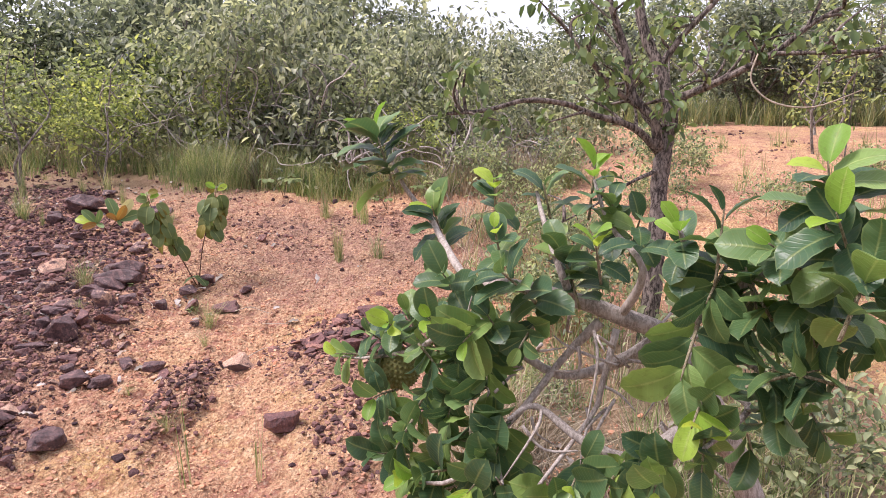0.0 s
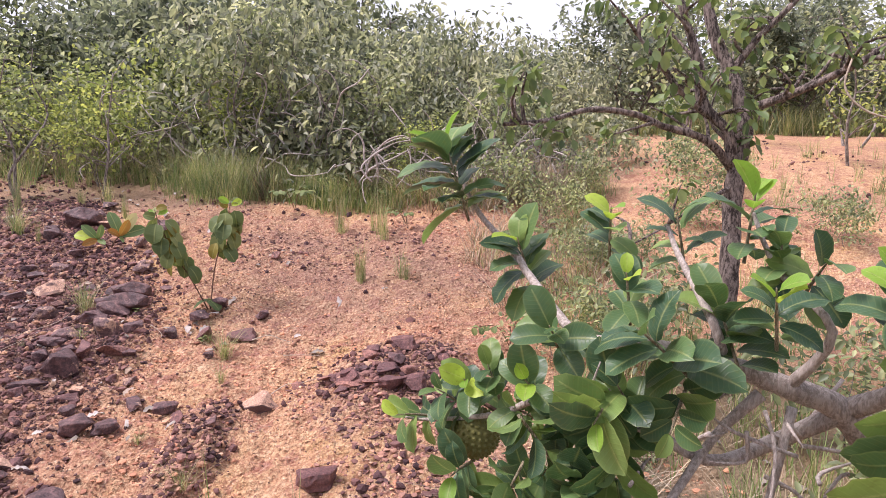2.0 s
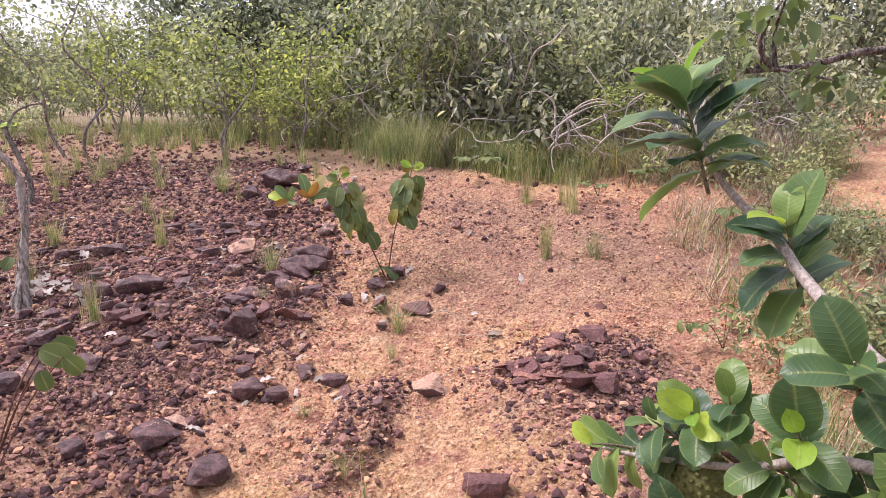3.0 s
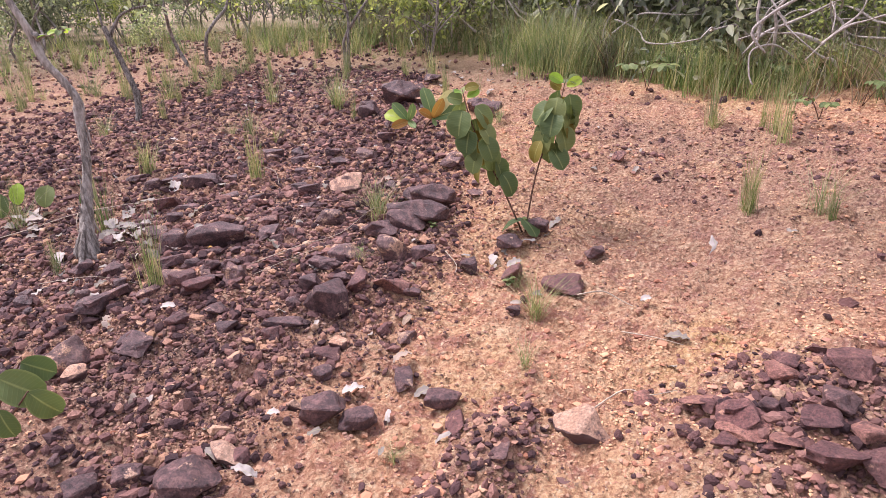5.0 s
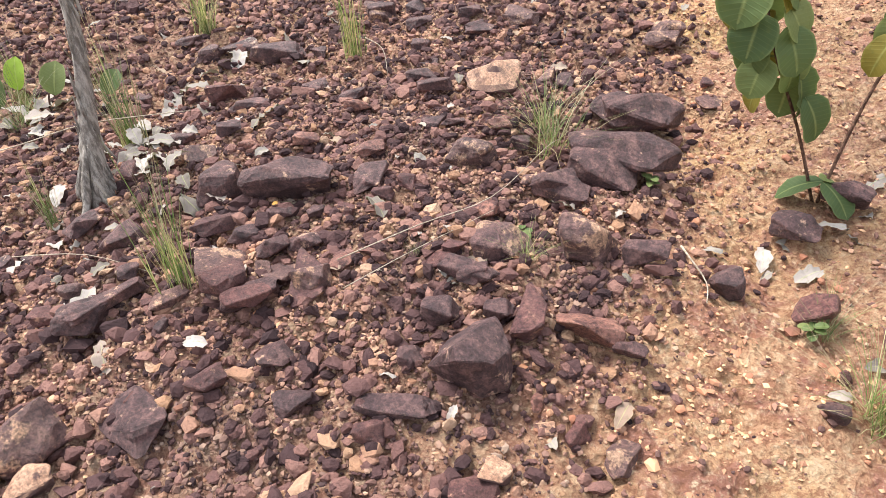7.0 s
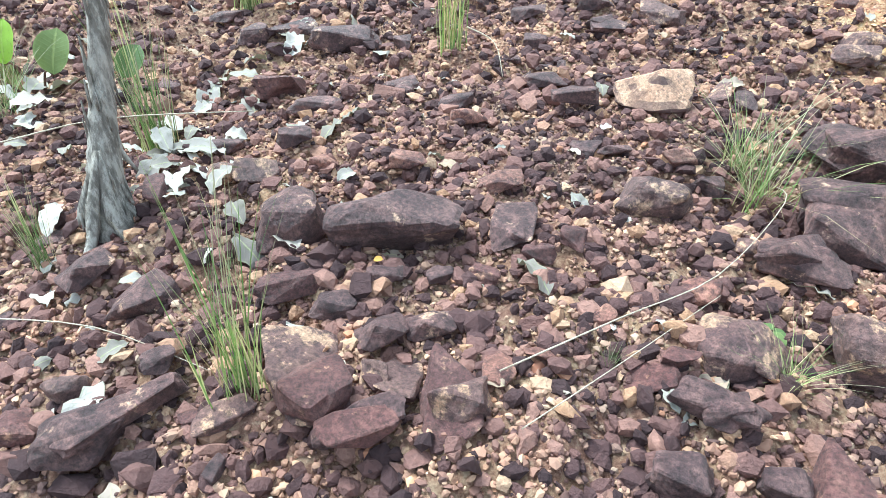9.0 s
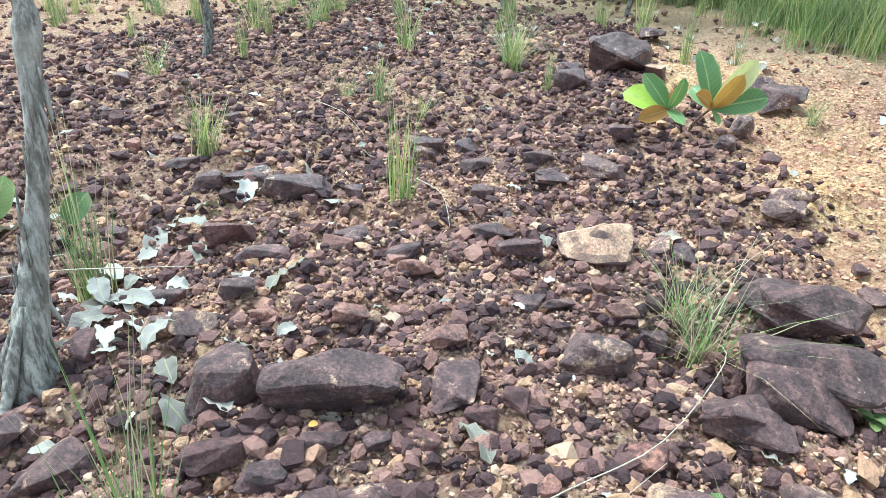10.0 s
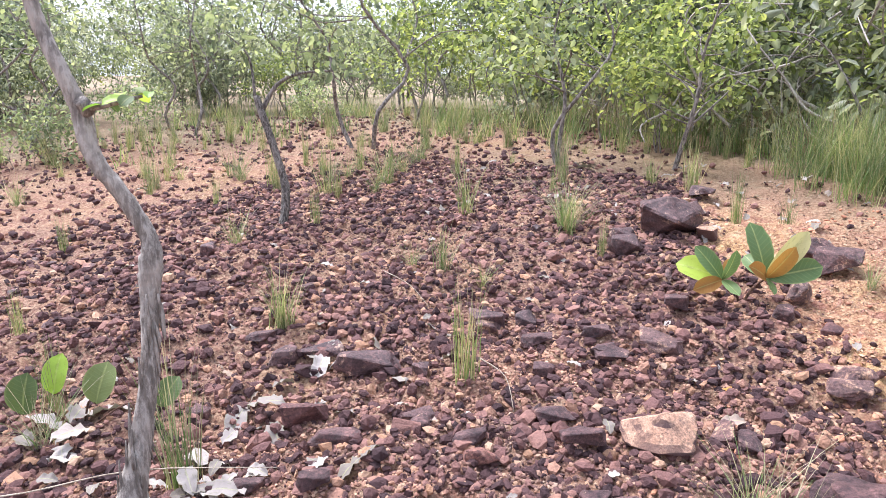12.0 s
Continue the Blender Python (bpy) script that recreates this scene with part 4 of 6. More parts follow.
SHRUB_FOL = leaf_material("inner_glossy_leaf", ((0.0, (0.042, 0.090, 0.050)), (0.45, (0.070, 0.138, 0.060)), (0.8, (0.125, 0.21, 0.070)), (1.0, (0.22, 0.33, 0.085))), 0.3, 0.36, 0.22, True)
build_shrub()


# ---- crowns of many leaves ----
def crown_mesh(name, mat, centres, radius, per, size, seed, droop=0.2, slim=0.5):
    """Clusters of folded leaves around the twig ends."""
    rs = np.random.RandomState(seed)
    c = np.repeat(np.array(centres, float), per, 0)
    n = len(c)
    off = rs.normal(size=(n, 3))
    off /= np.linalg.norm(off, axis=1)[:, None]
    c = c + off * radius * rs.rand(n, 1) ** 0.6
    along = off * 0.7 + rs.normal(size=(n, 3)) * 0.6
    along[:, 2] -= droop
    along /= np.linalg.norm(along, axis=1)[:, None]
    up = np.array([0, 0, 1.0]) + rs.normal(size=(n, 3)) * 0.45
    side = np.cross(along, up)
    side /= np.linalg.norm(side, axis=1)[:, None] + 1e-9
    nor = np.cross(side, along)
    s = (size * rs.uniform(0.6, 1.25, n))[:, None]
    w = slim * 0.5
    v = np.stack([c, c + (along * 0.35 + side * w + nor * 0.10) * s, c + (along * 0.75 + side * w * 0.75 + nor * 0.05) * s, c + (along - nor * 0.12) * s,
                  c + (along * 0.75 - side * w * 0.75 + nor * 0.05) * s, c + (along * 0.35 - side * w + nor * 0.10) * s], 1).reshape(-1, 3)
    k = 6 * np.arange(n)[:, None]
    faces = np.concatenate([k + [0, 1, 2, 3], k + [0, 3, 4, 5]], 1).reshape(-1, 4)
    me = bpy.data.meshes.new(name)
    me.vertices.add(len(v))
    me.vertices.foreach_set("co", v.ravel())
    me.loops.add(faces.size)
    me.loops.foreach_set("vertex_index", faces.ravel())
    me.polygons.add(len(faces))
    me.polygons.foreach_set("loop_start", np.arange(0, faces.size, 4))
    me.update(calc_edges=True)
    me.materials.append(mat)
    return me


def bush(label, category, height, spread, stems, mat, leaf, per, seed, bark=BARK_DARK, low=0.35, lean=0.3, thick=0.022, twigs=7, cluster=0.22, slim=0.5, droop=0.2, group="bushes round the clearing"):
    """A bush or small tree at the origin, with forking limbs and a loose, gappy crown."""
    rng = random.Random(seed)
    ob = thing("bush" if category == "bush" else "tree", (0, 0, 0), label, category, group)
    ends = []
    for s in range(stems):
        bm = bmesh.new()
        a = rng.uniform(0, 6.283)
        r = spread * rng.uniform(0.15, 0.6)
        top = Vector((math.cos(a) * r, math.sin(a) * r, height * rng.uniform(0.65, 0.92)))
        foot = Vector((math.cos(a) * 0.06 * stems, math.sin(a) * 0.06 * stems, -0.05))
        pts = []
        for k in range(6):
            u = k / 5
            p = foot.lerp(top, u) + Vector((rng.uniform(-1, 1), rng.uniform(-1, 1), rng.uniform(-0.3, 0.3))) * lean * spread * 0.25 * math.sin(math.pi * u)
            pts.append((*p, thick * height * (1 - 0.75 * u) / (1 + 0.25 * (stems - 1))))
        tube(bm, pts, 7, 0.08, 3, rng)
        for _ in range(twigs):
            u = rng.uniform(low, 1.0)
            i = min(int(u * 5), 4)
            p = Vector(pts[i][:3]).lerp(Vector(pts[i + 1][:3]), u * 5 - i)
            b = rng.uniform(0, 6.283)
            ln = spread * rng.uniform(0.35, 0.9) * (1.15 - 0.5 * u)
            q = p + Vector((math.cos(b) * ln, math.sin(b) * ln, rng.uniform(-0.1, 0.45) * ln + 0.1 * height * (1 - u)))
            m = p.lerp(q, 0.5) + Vector((rng.uniform(-1, 1), rng.uniform(-1, 1), rng.uniform(-0.6, 1))) * ln * 0.18
            rad = pts[i][3] * 0.5
            tube(bm, [(*p, rad), (*m, rad * 0.7), (*q, rad * 0.25)], 5, 0.05, 3, rng)
            ends += [q, m.lerp(q, 0.6), q + Vector((rng.uniform(-1, 1), rng.uniform(-1, 1), rng.uniform(-0.5, 0.8))) * spread * 0.28]
            for _ in range(2):
                w = q + Vector((rng.uniform(-1, 1), rng.uniform(-1, 1), rng.uniform(-0.4, 1))) * spread * 0.3
                tube(bm, [(*m.lerp(q, rng.uniform(0.3, 0.9)), rad * 0.3), (*w, rad * 0.12)], 4, 0, 2, rng)
                ends.append(w)
        part("trunk", bm, bark, ob)
    part("crown", crown_mesh("crown", mat, [e[:] for e in ends], cluster * spread, per, leaf, seed, droop, slim), mat, ob)
    return ob


def put(ob, x, y, size=1.0, turn=0.0, first=False):
    m = Matrix.LocRotScale((x, y, gz(x, y) - 0.02), Euler((0, 0, radians(turn))), None)
    made = ob if first else copy_thing(ob, m)
    made.matrix_basis = m @ Matrix.Scale(size, 4)
    return made


BARK_MID = bark_material("mid_grey_bark", (0.11, 0.092, 0.08), (0.32, 0.28, 0.25), 1.0, 0.7, 0.012)
FOL_GNARL = leaf_material("dark_leathery_foliage", ((0.0, (0.09, 0.14, 0.06)), (0.5, (0.17, 0.24, 0.10)), (1.0, (0.31, 0.39, 0.17))), 0.35, 0.45, 0, True)
GREYBUSH = bush("tangled grey-green bush with drooping leaves", "bush", 2.9, 1.5, 5, FOL_GREY, 0.13, 8, 101, BARK_MID, 0.12, 0.8, 0.011, 11, 0.15, 0.46, 0.75)
LIMEBUSH = bush("bright yellow-green leafy bush with thin stems", "bush", 2.1, 1.1, 4, FOL_LIME, 0.09, 8, 102, BARK_MID, 0.2, 0.5, 0.011, 10, 0.16, 0.6)
SMALLTREE = bush("small crooked tree with sparse green leaves", "tree", 3.0, 1.4, 2, FOL_TREE, 0.08, 7, 103, BARK_MID, 0.4, 0.9, 0.012, 10, 0.26, 0.7)
SAPLING = bush("thin sapling with light green leaves", "tree", 2.3, 0.85, 1, FOL_LIME, 0.08, 7, 104, BARK_MID, 0.25, 0.35, 0.012, 13, 0.30, 0.65)
DEEPTREE = bush("dark green woodland tree with dense crown, paled for distance haze", "tree", 5.2, 2.3, 3, FOL_DEEP, 0.19, 20, 105, BARK, 0.3, 0.5, 0.014, 13, 0.16, group="trees behind the clearing")
GREYTREE = bush("tall greyish tree with fine foliage, paled for distance haze", "tree", 5.6, 2.1, 3, FOL_GREY, 0.18, 13, 106, BARK, 0.3, 0.5, 0.013, 13, 0.17, group="trees behind the clearing")
LOWBUSH = bush("low scrubby bush with small leaves", "bush", 0.75, 0.6, 5, FOL_TREE, 0.065, 7, 107, BARK_DARK, 0.2, 0.5, 0.012, 6, 0.3)
BROADTREE = bush("open savanna tree with large leathery leaves", "tree", 2.8, 1.2, 2, FOL_TREE, 0.095, 7, 108, BARK_MID, 0.35, 0.9, 0.013, 9, 0.26, 0.7)

UNDERBUSH = bush("pale grey-green undergrowth shrub with drooping leaves", "bush", 1.1, 0.75, 5, FOL_GREY, 0.11, 5, 109, BARK_MID, 0.05, 0.6, 0.010, 7, 0.3, 0.5, 0.5)

put(UNDERBUSH, -1.0, 10.1, 0.65, 0, True)
for x, y, s, t in ((-1.9, 10.4, 1.1, 40), (-0.3, 9.9, 0.6, 90), (-3.4, 11.0, 1.1, 150), (-1.4, 10.9, 1.2, 210), (0.7, 10.0, 0.65, 260), (-4.3, 11.4, 1.1, 320), (-0.1, 10.9, 1.1, 20), (-5.2, 12.2, 1.2, 75), (1.5, 10.3, 0.9, 120), (-2.6, 10.9, 1.2, 170), (-6.6, 12.6, 1.2, 220), (2.4, 10.9, 0.8, 15), (-8.3, 12.9, 1.1, 300)):
    put(UNDERBUSH, x, y, s, t)
put(GREYBUSH, -2.6, 11.3, 1.05, 0, True)
put(GREYBUSH, -3.6, 12.0, 1.2, 80)
put(GREYBUSH, -1.2, 11.4, 0.95, 160)
put(GREYBUSH, 0.1, 10.6, 0.75, 220)
put(GREYBUSH, -0.2, 12.6, 1.0, 40)
put(GREYBUSH, 1.3, 11.6, 0.75, 300)
for x, y, s, t in ((-16.0, 7.6, 0.6, 15), (-15.5, 8.8, 0.55, 100), (-14.8, 10.0, 0.6, 190), (-16.5, 6.6, 0.6, 260), (-14.5, 11.2, 0.55, 330)):
    put(GREYBUSH, x, y, s, t)
put(LIMEBUSH, -6.1, 10.9, 0.95, 0, True)
put(LIMEBUSH, -4.6, 12.1, 1.15, 70)
put(LIMEBUSH, -7.9, 11.8, 1.05, 130)
put(LIMEBUSH, -5.4, 10.6, 0.7, 200)
put(LIMEBUSH, -11.4, 13.2, 1.2, 20)
put(LIMEBUSH, 7.4, 9.4, 0.6, 20)
put(SMALLTREE, -8.42, 9.0, 1.0, 30, True)
put(SMALLTREE, -11.7, 8.6, 0.85, 100)
put(SMALLTREE, -12.6, 6.9, 0.9, 190)
put(SMALLTREE, -10.4, 12.4, 1.05, 250)
put(SMALLTREE, -13.8, 10.3, 1.0, 310)
put(SMALLTREE, -15.5, 8.0, 1.1, 60)
put(SMALLTREE, 6.6, 11.5, 0.9, 150)
put(SAPLING, -5.0, 9.5, 0.85, 0, True)
put(LIMEBUSH, -0.5, 9.8, 0.55, 250)
put(LIMEBUSH, -3.6, 11.0, 0.8, 310)
put(SAPLING, -6.3, 12.9, 1.1, 120)
put(SAPLING, 5.6, 9.9, 0.9, 240)
put(SAPLING, -9.7, 11.2, 0.8, 60)
put(BROADTREE, -6.04, 9.16, 0.8, 0, True)
put(BROADTREE, -1.3, 10.2, 0.75, 45)
put(BROADTREE, 0.6, 9.6, 0.6, 135)
put(BROADTREE, -3.0, 10.8, 0.95, 200)
put(BROADTREE, -8.3, 13.6, 1.1, 90)
put(BROADTREE, -14.5, 13.0, 1.2, 200)
put(BROADTREE, 4.2, 12.6, 1.0, 270)
put(DEEPTREE, -5.6, 14.6, 0.85, 0, True)
put(GREYTREE, -2.2, 15.0, 0.9, 0, True)
put(LOWBUSH, 0.3, 8.5, 1.0, 0, True)
for x, y, s, t in ((-18.5, 8.4, 0.65, 10), (-19.5, 5.6, 0.7, 120), (-17.5, 12.5, 0.6, 290), (-9.6, 15.0, 0.85, 30), (-7.6, 14.6, 0.75, 70), (-3.9, 14.0, 0.75, 110), (-1.2, 14.2, 0.7, 150), (0.6, 14.6, 0.6, 190), (-4.8, 16.5, 1.0, 230), (-7.0, 17.0, 1.0, 270), (-2.6, 17.0, 0.95, 310), (4.6, 17.5, 0.8, 20), (7.5, 16.5, 0.75, 60), (10.5, 15.5, 0.75, 100), (9.0, 19, 0.9, 140)):
    put(DEEPTREE, x, y, s, t)
tree_rng = random.Random(55)
for x, y, s in ((-0.8, 9.3, 0.6), (1.4, 9.0, 0.8), (2.4, 7.4, 0.7), (2.9, 8.6, 0.9), (0.9, 6.4, 0.6), (1.0, 7.9, 0.7), (1.5, 6.2, 0.6), (1.3, 4.6, 0.9), (0.6, 4.9, 0.7), (3.6, 7.0, 0.7), (1.9, 3.9, 0.9), (3.3, 9.8, 0.8),
                (5.4, 8.0, 0.7), (-1.7, 9.7, 0.6), (1.7, 2.9, 0.8), (0.7, 3.7, 0.4), (-13.0, 8.8, 1.0), (-10.8, 10.4, 0.8)):
    put(LOWBUSH, x, y, s, tree_rng.uniform(0, 360))
# woodland rows all round, thinner where the sky shows between the crowns
# trees behind the path's start stay unseen, added to close off the light
for ring, count, s0 in ((17, 26, 0.85), (24, 34, 1.0), (33, 40, 1.2)):
    for i in range(count):
        a = 2 * math.pi * (i + tree_rng.uniform(-0.3, 0.3)) / count
        d = ring * tree_rng.uniform(0.9, 1.12)
        x, y = -2 + math.sin(a) * d, 4 + math.cos(a) * d
        gap = 4 < math.degrees(math.atan2(x, y)) < 9.5
        open_side = math.degrees(math.atan2(-x, y)) > 38 and y > 0
        if (gap and ring < 30) or (open_side and ring < 20):
            continue
        size = s0 * tree_rng.uniform(0.75, 1.15) * (0.8 if open_side else 1.0) * (0.55 if gap else 1.0) * (0.85 if x > 2 else 1.0)
        put(tree_rng.choice((DEEPTREE, GREYTREE)), x, y, size, tree_rng.uniform(0, 360))


# scrub closing the view between the far trunks
for i in range(44):
    a = radians(-95 + 150 * i / 43)
    d = tree_rng.uniform(23, 30)
    put(tree_rng.choice((GREYBUSH, GREYBUSH, LIMEBUSH)), -2 + math.sin(a) * d, 4 + math.cos(a) * d, tree_rng.uniform(0.9, 1.3), tree_rng.uniform(0, 360))
# scrub under the far trees
for i in range(120):
    a = radians(tree_rng.uniform(-88, 42))
    d = tree_rng.uniform(9.5, 23)
    x, y = -2 + math.sin(a) * d, 4 + math.cos(a) * d
    if -7 < x < 2 and y < 13.5 or x > 2 and y < 16 or d < 12 and i % 3 or x < -7 and d < 14.5 and i % 4:
        continue
    put(LOWBUSH if d < 12 else tree_rng.choice((GREYBUSH, LIMEBUSH, GREYBUSH, BROADTREE, SMALLTREE, LOWBUSH)), x, y, tree_rng.uniform(0.55, 1.0), tree_rng.uniform(0, 360))


# ---- vine tangle in the thicket ----
def tangle(x, y, count, w, h, seed):
    rng = random.Random(seed)
    ob = thing("vine_tangle", (x, y, gz(x, y)), "tangle of bare grey vines and dead branches", "vines", "vines in the thicket")
    for _ in range(count):
        bm = bmesh.new()
        p = Vector((rng.uniform(-w, w), rng.uniform(-0.5, 0.5), rng.uniform(0, 0.3 * h)))
        pts = []
        d = Vector((rng.uniform(-1, 1), rng.uniform(-0.4, 0.4), rng.uniform(0.3, 1.4))).normalized()
        for k in range(7):
            pts.append((*p, 0.021 * rng.uniform(0.3, 1) * (1 - k * 0.1)))
            p = p + d * h * rng.uniform(0.08, 0.2)
            d = (d + Vector((rng.uniform(-0.6, 0.6) - 0.25 * p.x, rng.uniform(-0.4, 0.4) - 0.4 * p.y, rng.uniform(-0.7, 0.35)))).normalized()
            p.z = max(p.z, 0.02)
        tube(bm, pts, 5, 0.05, 4, rng)
        part("vine", bm, BARK_MID if rng.random() < 0.3 else VINE, ob)


tangle(-2.55, 10.45, 46, 0.8, 2.2, 1)
tangle(-0.3, 9.35, 48, 1.3, 1.3, 2)
tangle(0.9, 9.3, 22, 0.8, 1.0, 3)
tangle(-4.2, 11.0, 30, 1.2, 2.2, 4)


# ---- the gnarled tree ----
def gnarled_tree():
    ob = thing("gnarled_tree", (1.44, 4.33, gz(1.44, 4.33)), "gnarled savanna tree with fissured bark and leathery leaves", "tree")
    limb("trunk", [(*q[:3], q[3] * 0.78) for q in [(1.42, 4.32, gz(1.42, 4.32) - 0.1, 0.095), (1.46, 4.37, 0.49, 0.072), (1.49, 4.48, 0.97, 0.067), (1.52, 4.53, 1.23, 0.074), (1.56, 4.58, 1.48, 0.059), (1.50, 4.69, 1.77, 0.052), (1.41, 4.77, 2.00, 0.046), (1.37, 4.84, 2.31, 0.038), (1.47, 5.00, 2.68, 0.026)]], BARK, ob, 14, 0.16, 7)
    arms = ([(1.47, 4.49, 1.22, 0.050), (1.42, 4.49, 1.42, 0.042), (1.28, 4.53, 1.58, 0.042), (1.23, 4.54, 1.83, 0.038), (1.13, 4.57, 2.12, 0.030), (1.03, 4.65, 2.49, 0.019)],
            [(1.48, 4.52, 1.20, 0.043), (1.26, 4.41, 1.37, 0.032), (0.98, 4.35, 1.45, 0.027), (0.78, 4.28, 1.52, 0.024), (0.52, 4.21, 1.54, 0.021), (0.27, 4.12, 1.48, 0.017), (0.02, 4.04, 1.46, 0.014)],
            [(1.58, 4.60, 1.54, 0.043), (1.75, 4.46, 1.63, 0.033), (1.91, 4.32, 1.73, 0.029), (2.08, 4.27, 1.83, 0.025), (2.29, 4.23, 2.01, 0.021), (2.45, 4.17, 2.10, 0.015)],
            [(1.50, 4.69, 1.77, 0.035), (1.66, 4.70, 1.99, 0.027), (1.82, 4.66, 2.17, 0.023), (2.04, 4.71, 2.43, 0.015)],
            [(1.32, 4.51, 1.50, 0.027), (1.09, 4.39, 1.64, 0.018), (0.89, 4.35, 1.85, 0.014), (0.74, 4.40, 2.06, 0.011)],
            [(2.08, 4.27, 1.83, 0.021), (2.28, 4.11, 1.82, 0.017), (2.55, 3.96, 1.82, 0.013)],
            [(1.49, 4.50, 1.08, 0.023), (1.23, 4.33, 1.00, 0.014), (0.99, 4.26, 0.86, 0.009), (0.76, 4.18, 0.76, 0.006)])
    rng = random.Random(77)
    ends = []
    for i, arm in enumerate(arms):
        arm = [(*q[:3], q[3] * 0.75) for q in arm]
        limb("branch", arm, BARK, ob, 9, 0.13, 5)
        for k in range(len(arm) * 2):
            j = rng.randrange(1, len(arm))
            p = Vector(arm[j - 1][:3]).lerp(Vector(arm[j][:3]), rng.random())
            if i == 1 and 0.34 < p.x < 1.14 and rng.random() < 0.8 or i == 6 and rng.random() < 0.6:
                continue
            q = p + Vector((rng.uniform(-0.27, 0.27), rng.uniform(-0.27, 0.27), rng.uniform(-0.09, 0.32)))
            m = p.lerp(q, 0.5) + Vector((rng.uniform(-0.07, 0.07), rng.uniform(-0.07, 0.07), rng.uniform(-0.05, 0.05)))
            limb("twig", [(*p, 0.013), (*m, 0.009), (*q, 0.004)], BARK, ob, 5, 0.08, 3)
            if q.z > 1.38 or rng.random() < 0.4:
                ends += [q, m.lerp(q, 0.7)]
    for k in range(20):
        a = rng.uniform(0, 6.283)
        ends.append(Vector((1.6 + math.cos(a) * rng.uniform(0.2, 1.2), 4.6 + math.sin(a) * rng.uniform(0.2, 0.8), rng.uniform(1.95, 2.9))))
    ends += [Vector((0.04 + 0.09 * k, 4.03, 1.51 + 0.07 * (k % 3))) for k in range(4)]
    limb("liana", [(1.95, 4.2, 1.82, 0.006), (1.90, 4.15, 1.66, 0.006), (2.02, 4.1, 1.53, 0.006), (2.25, 4.05, 1.50, 0.005), (2.5, 4.0, 1.60, 0.004)], DRY, ob, 6, 0.05, 5)
    limb("liana", [(2.5, 4.1, 1.9, 0.005), (2.48, 4.05, 1.5, 0.005), (2.5, 4.1, 1.0, 0.004), (2.46, 4.1, 0.55, 0.003)], BARK_DARK, ob, 5, 0.05, 4)
    hang(new("crown", crown_mesh("crown", FOL_GNARL, [e[:] for e in ends], 0.11, 6, 0.078, 9, 0.8, 0.62)), ob)


gnarled_tree()


# ---- the leaning pole tree beside the path ----
def pole_tree():
    x, y = -4.34, 4.29
    ob = thing("leaning_tree", (x, y, gz(x, y)), "bare leaning grey trunk with flaking bark", "tree")
    limb("trunk", [(x, y, gz(x, y) - 0.05, 0.064), (-4.35, 4.31, 0.02, 0.048), (-4.36, 4.35, 0.15, 0.037), (-4.37, 4.40, 0.31, 0.027), (-4.38, 4.45, 0.50, 0.022), (-4.41, 4.48, 0.64, 0.023), (-4.42, 4.50, 0.74, 0.031), (-4.43, 4.51, 0.81, 0.022),
                   (-4.48, 4.48, 0.92, 0.021), (-4.53, 4.44, 1.02, 0.022), (-4.57, 4.44, 1.13, 0.023), (-4.59, 4.42, 1.22, 0.019), (-4.64, 4.40, 1.34, 0.018), (-4.66, 4.39, 1.45, 0.017), (-4.68, 4.40, 1.60, 0.014), (-4.75, 4.42, 1.9, 0.011)], POLE_BARK, ob, 16, 0.09, 7)
    limb("stub", [(-4.55, 4.45, 1.13, 0.020), (-4.535, 4.43, 1.16, 0.017)], POLE_BARK, ob, 8, 0.1, 3)
    limb("branch", [(-4.57, 4.44, 1.14, 0.015), (-4.48, 4.47, 1.15, 0.008), (-4.40, 4.52, 1.17, 0.004)], POLE_BARK, ob, 7)
    rng = random.Random(4)
    for k in range(9):
        u = k / 8
        p = Vector((-4.49, 4.46, 1.15)).lerp(Vector((-4.38, 4.53, 1.18)), u)
        d = Vector((rng.uniform(-1, 1), rng.uniform(-1, 1), rng.uniform(-0.5, 0.6)))
        add_leaf(rng.choice([LIGHT_LEAF, LIGHT_LEAF, ROUND_LEAVES[0]]), aim(p, d, (rng.uniform(-0.4, 0.4), rng.uniform(-0.4, 0.4), 1), rng.uniform(0.035, 0.06)), ob)
    for k in range(5):
        a = k * 1.3
        limb("root", [(x + 0.005 * math.cos(a), y + 0.035 + 0.005 * math.sin(a), gz(x, y) + 0.20, 0.008), (x + 0.045 * math.cos(a), y + 0.045 * math.sin(a), gz(x, y) + 0.05, 0.018), (x + 0.065 * math.cos(a), y + 0.065 * math.sin(a), gz(x, y) + 0.01, 0.016), (x + 0.13 * math.cos(a), y + 0.13 * math.sin(a), gz(x, y) - 0.05, 0.01)], POLE_BARK, ob, 7, 0.1, 3)
    rng = random.Random(14)
    for k in range(60):
        j = rng.uniform(-0.05, 0.62) if k % 3 else rng.uniform(-0.1, 0.15)
        girth = float(np.interp(j, (-0.1, 0.02, 0.15, 0.31, 0.5, 0.64), (0.062, 0.048, 0.037, 0.027, 0.022, 0.023)))
        p = Vector((-4.35 - 0.06 * j, 4.31 + 0.27 * j, j))
        turn = rng.uniform(0, 6.283)
        d = Vector((math.cos(turn), math.sin(turn), 0))
        w, ln = rng.uniform(0.003, 0.007), rng.uniform(0.05, 0.15)
        lift = rng.choice((0.0, 0.0, 0.012, 0.025)) * (1 if j < 0.2 else 0.4)
        limb("bark_flake", [(*(p + d * (girth + lift) - Vector((0, 0, ln * 0.5))), w * 0.5), (*(p + d * girth), w), (*(p + d * (girth - 0.004) + Vector((0, 0, ln * 0.5))), w * 0.4)], POLE_BARK, ob, 5, 0.25, 3)


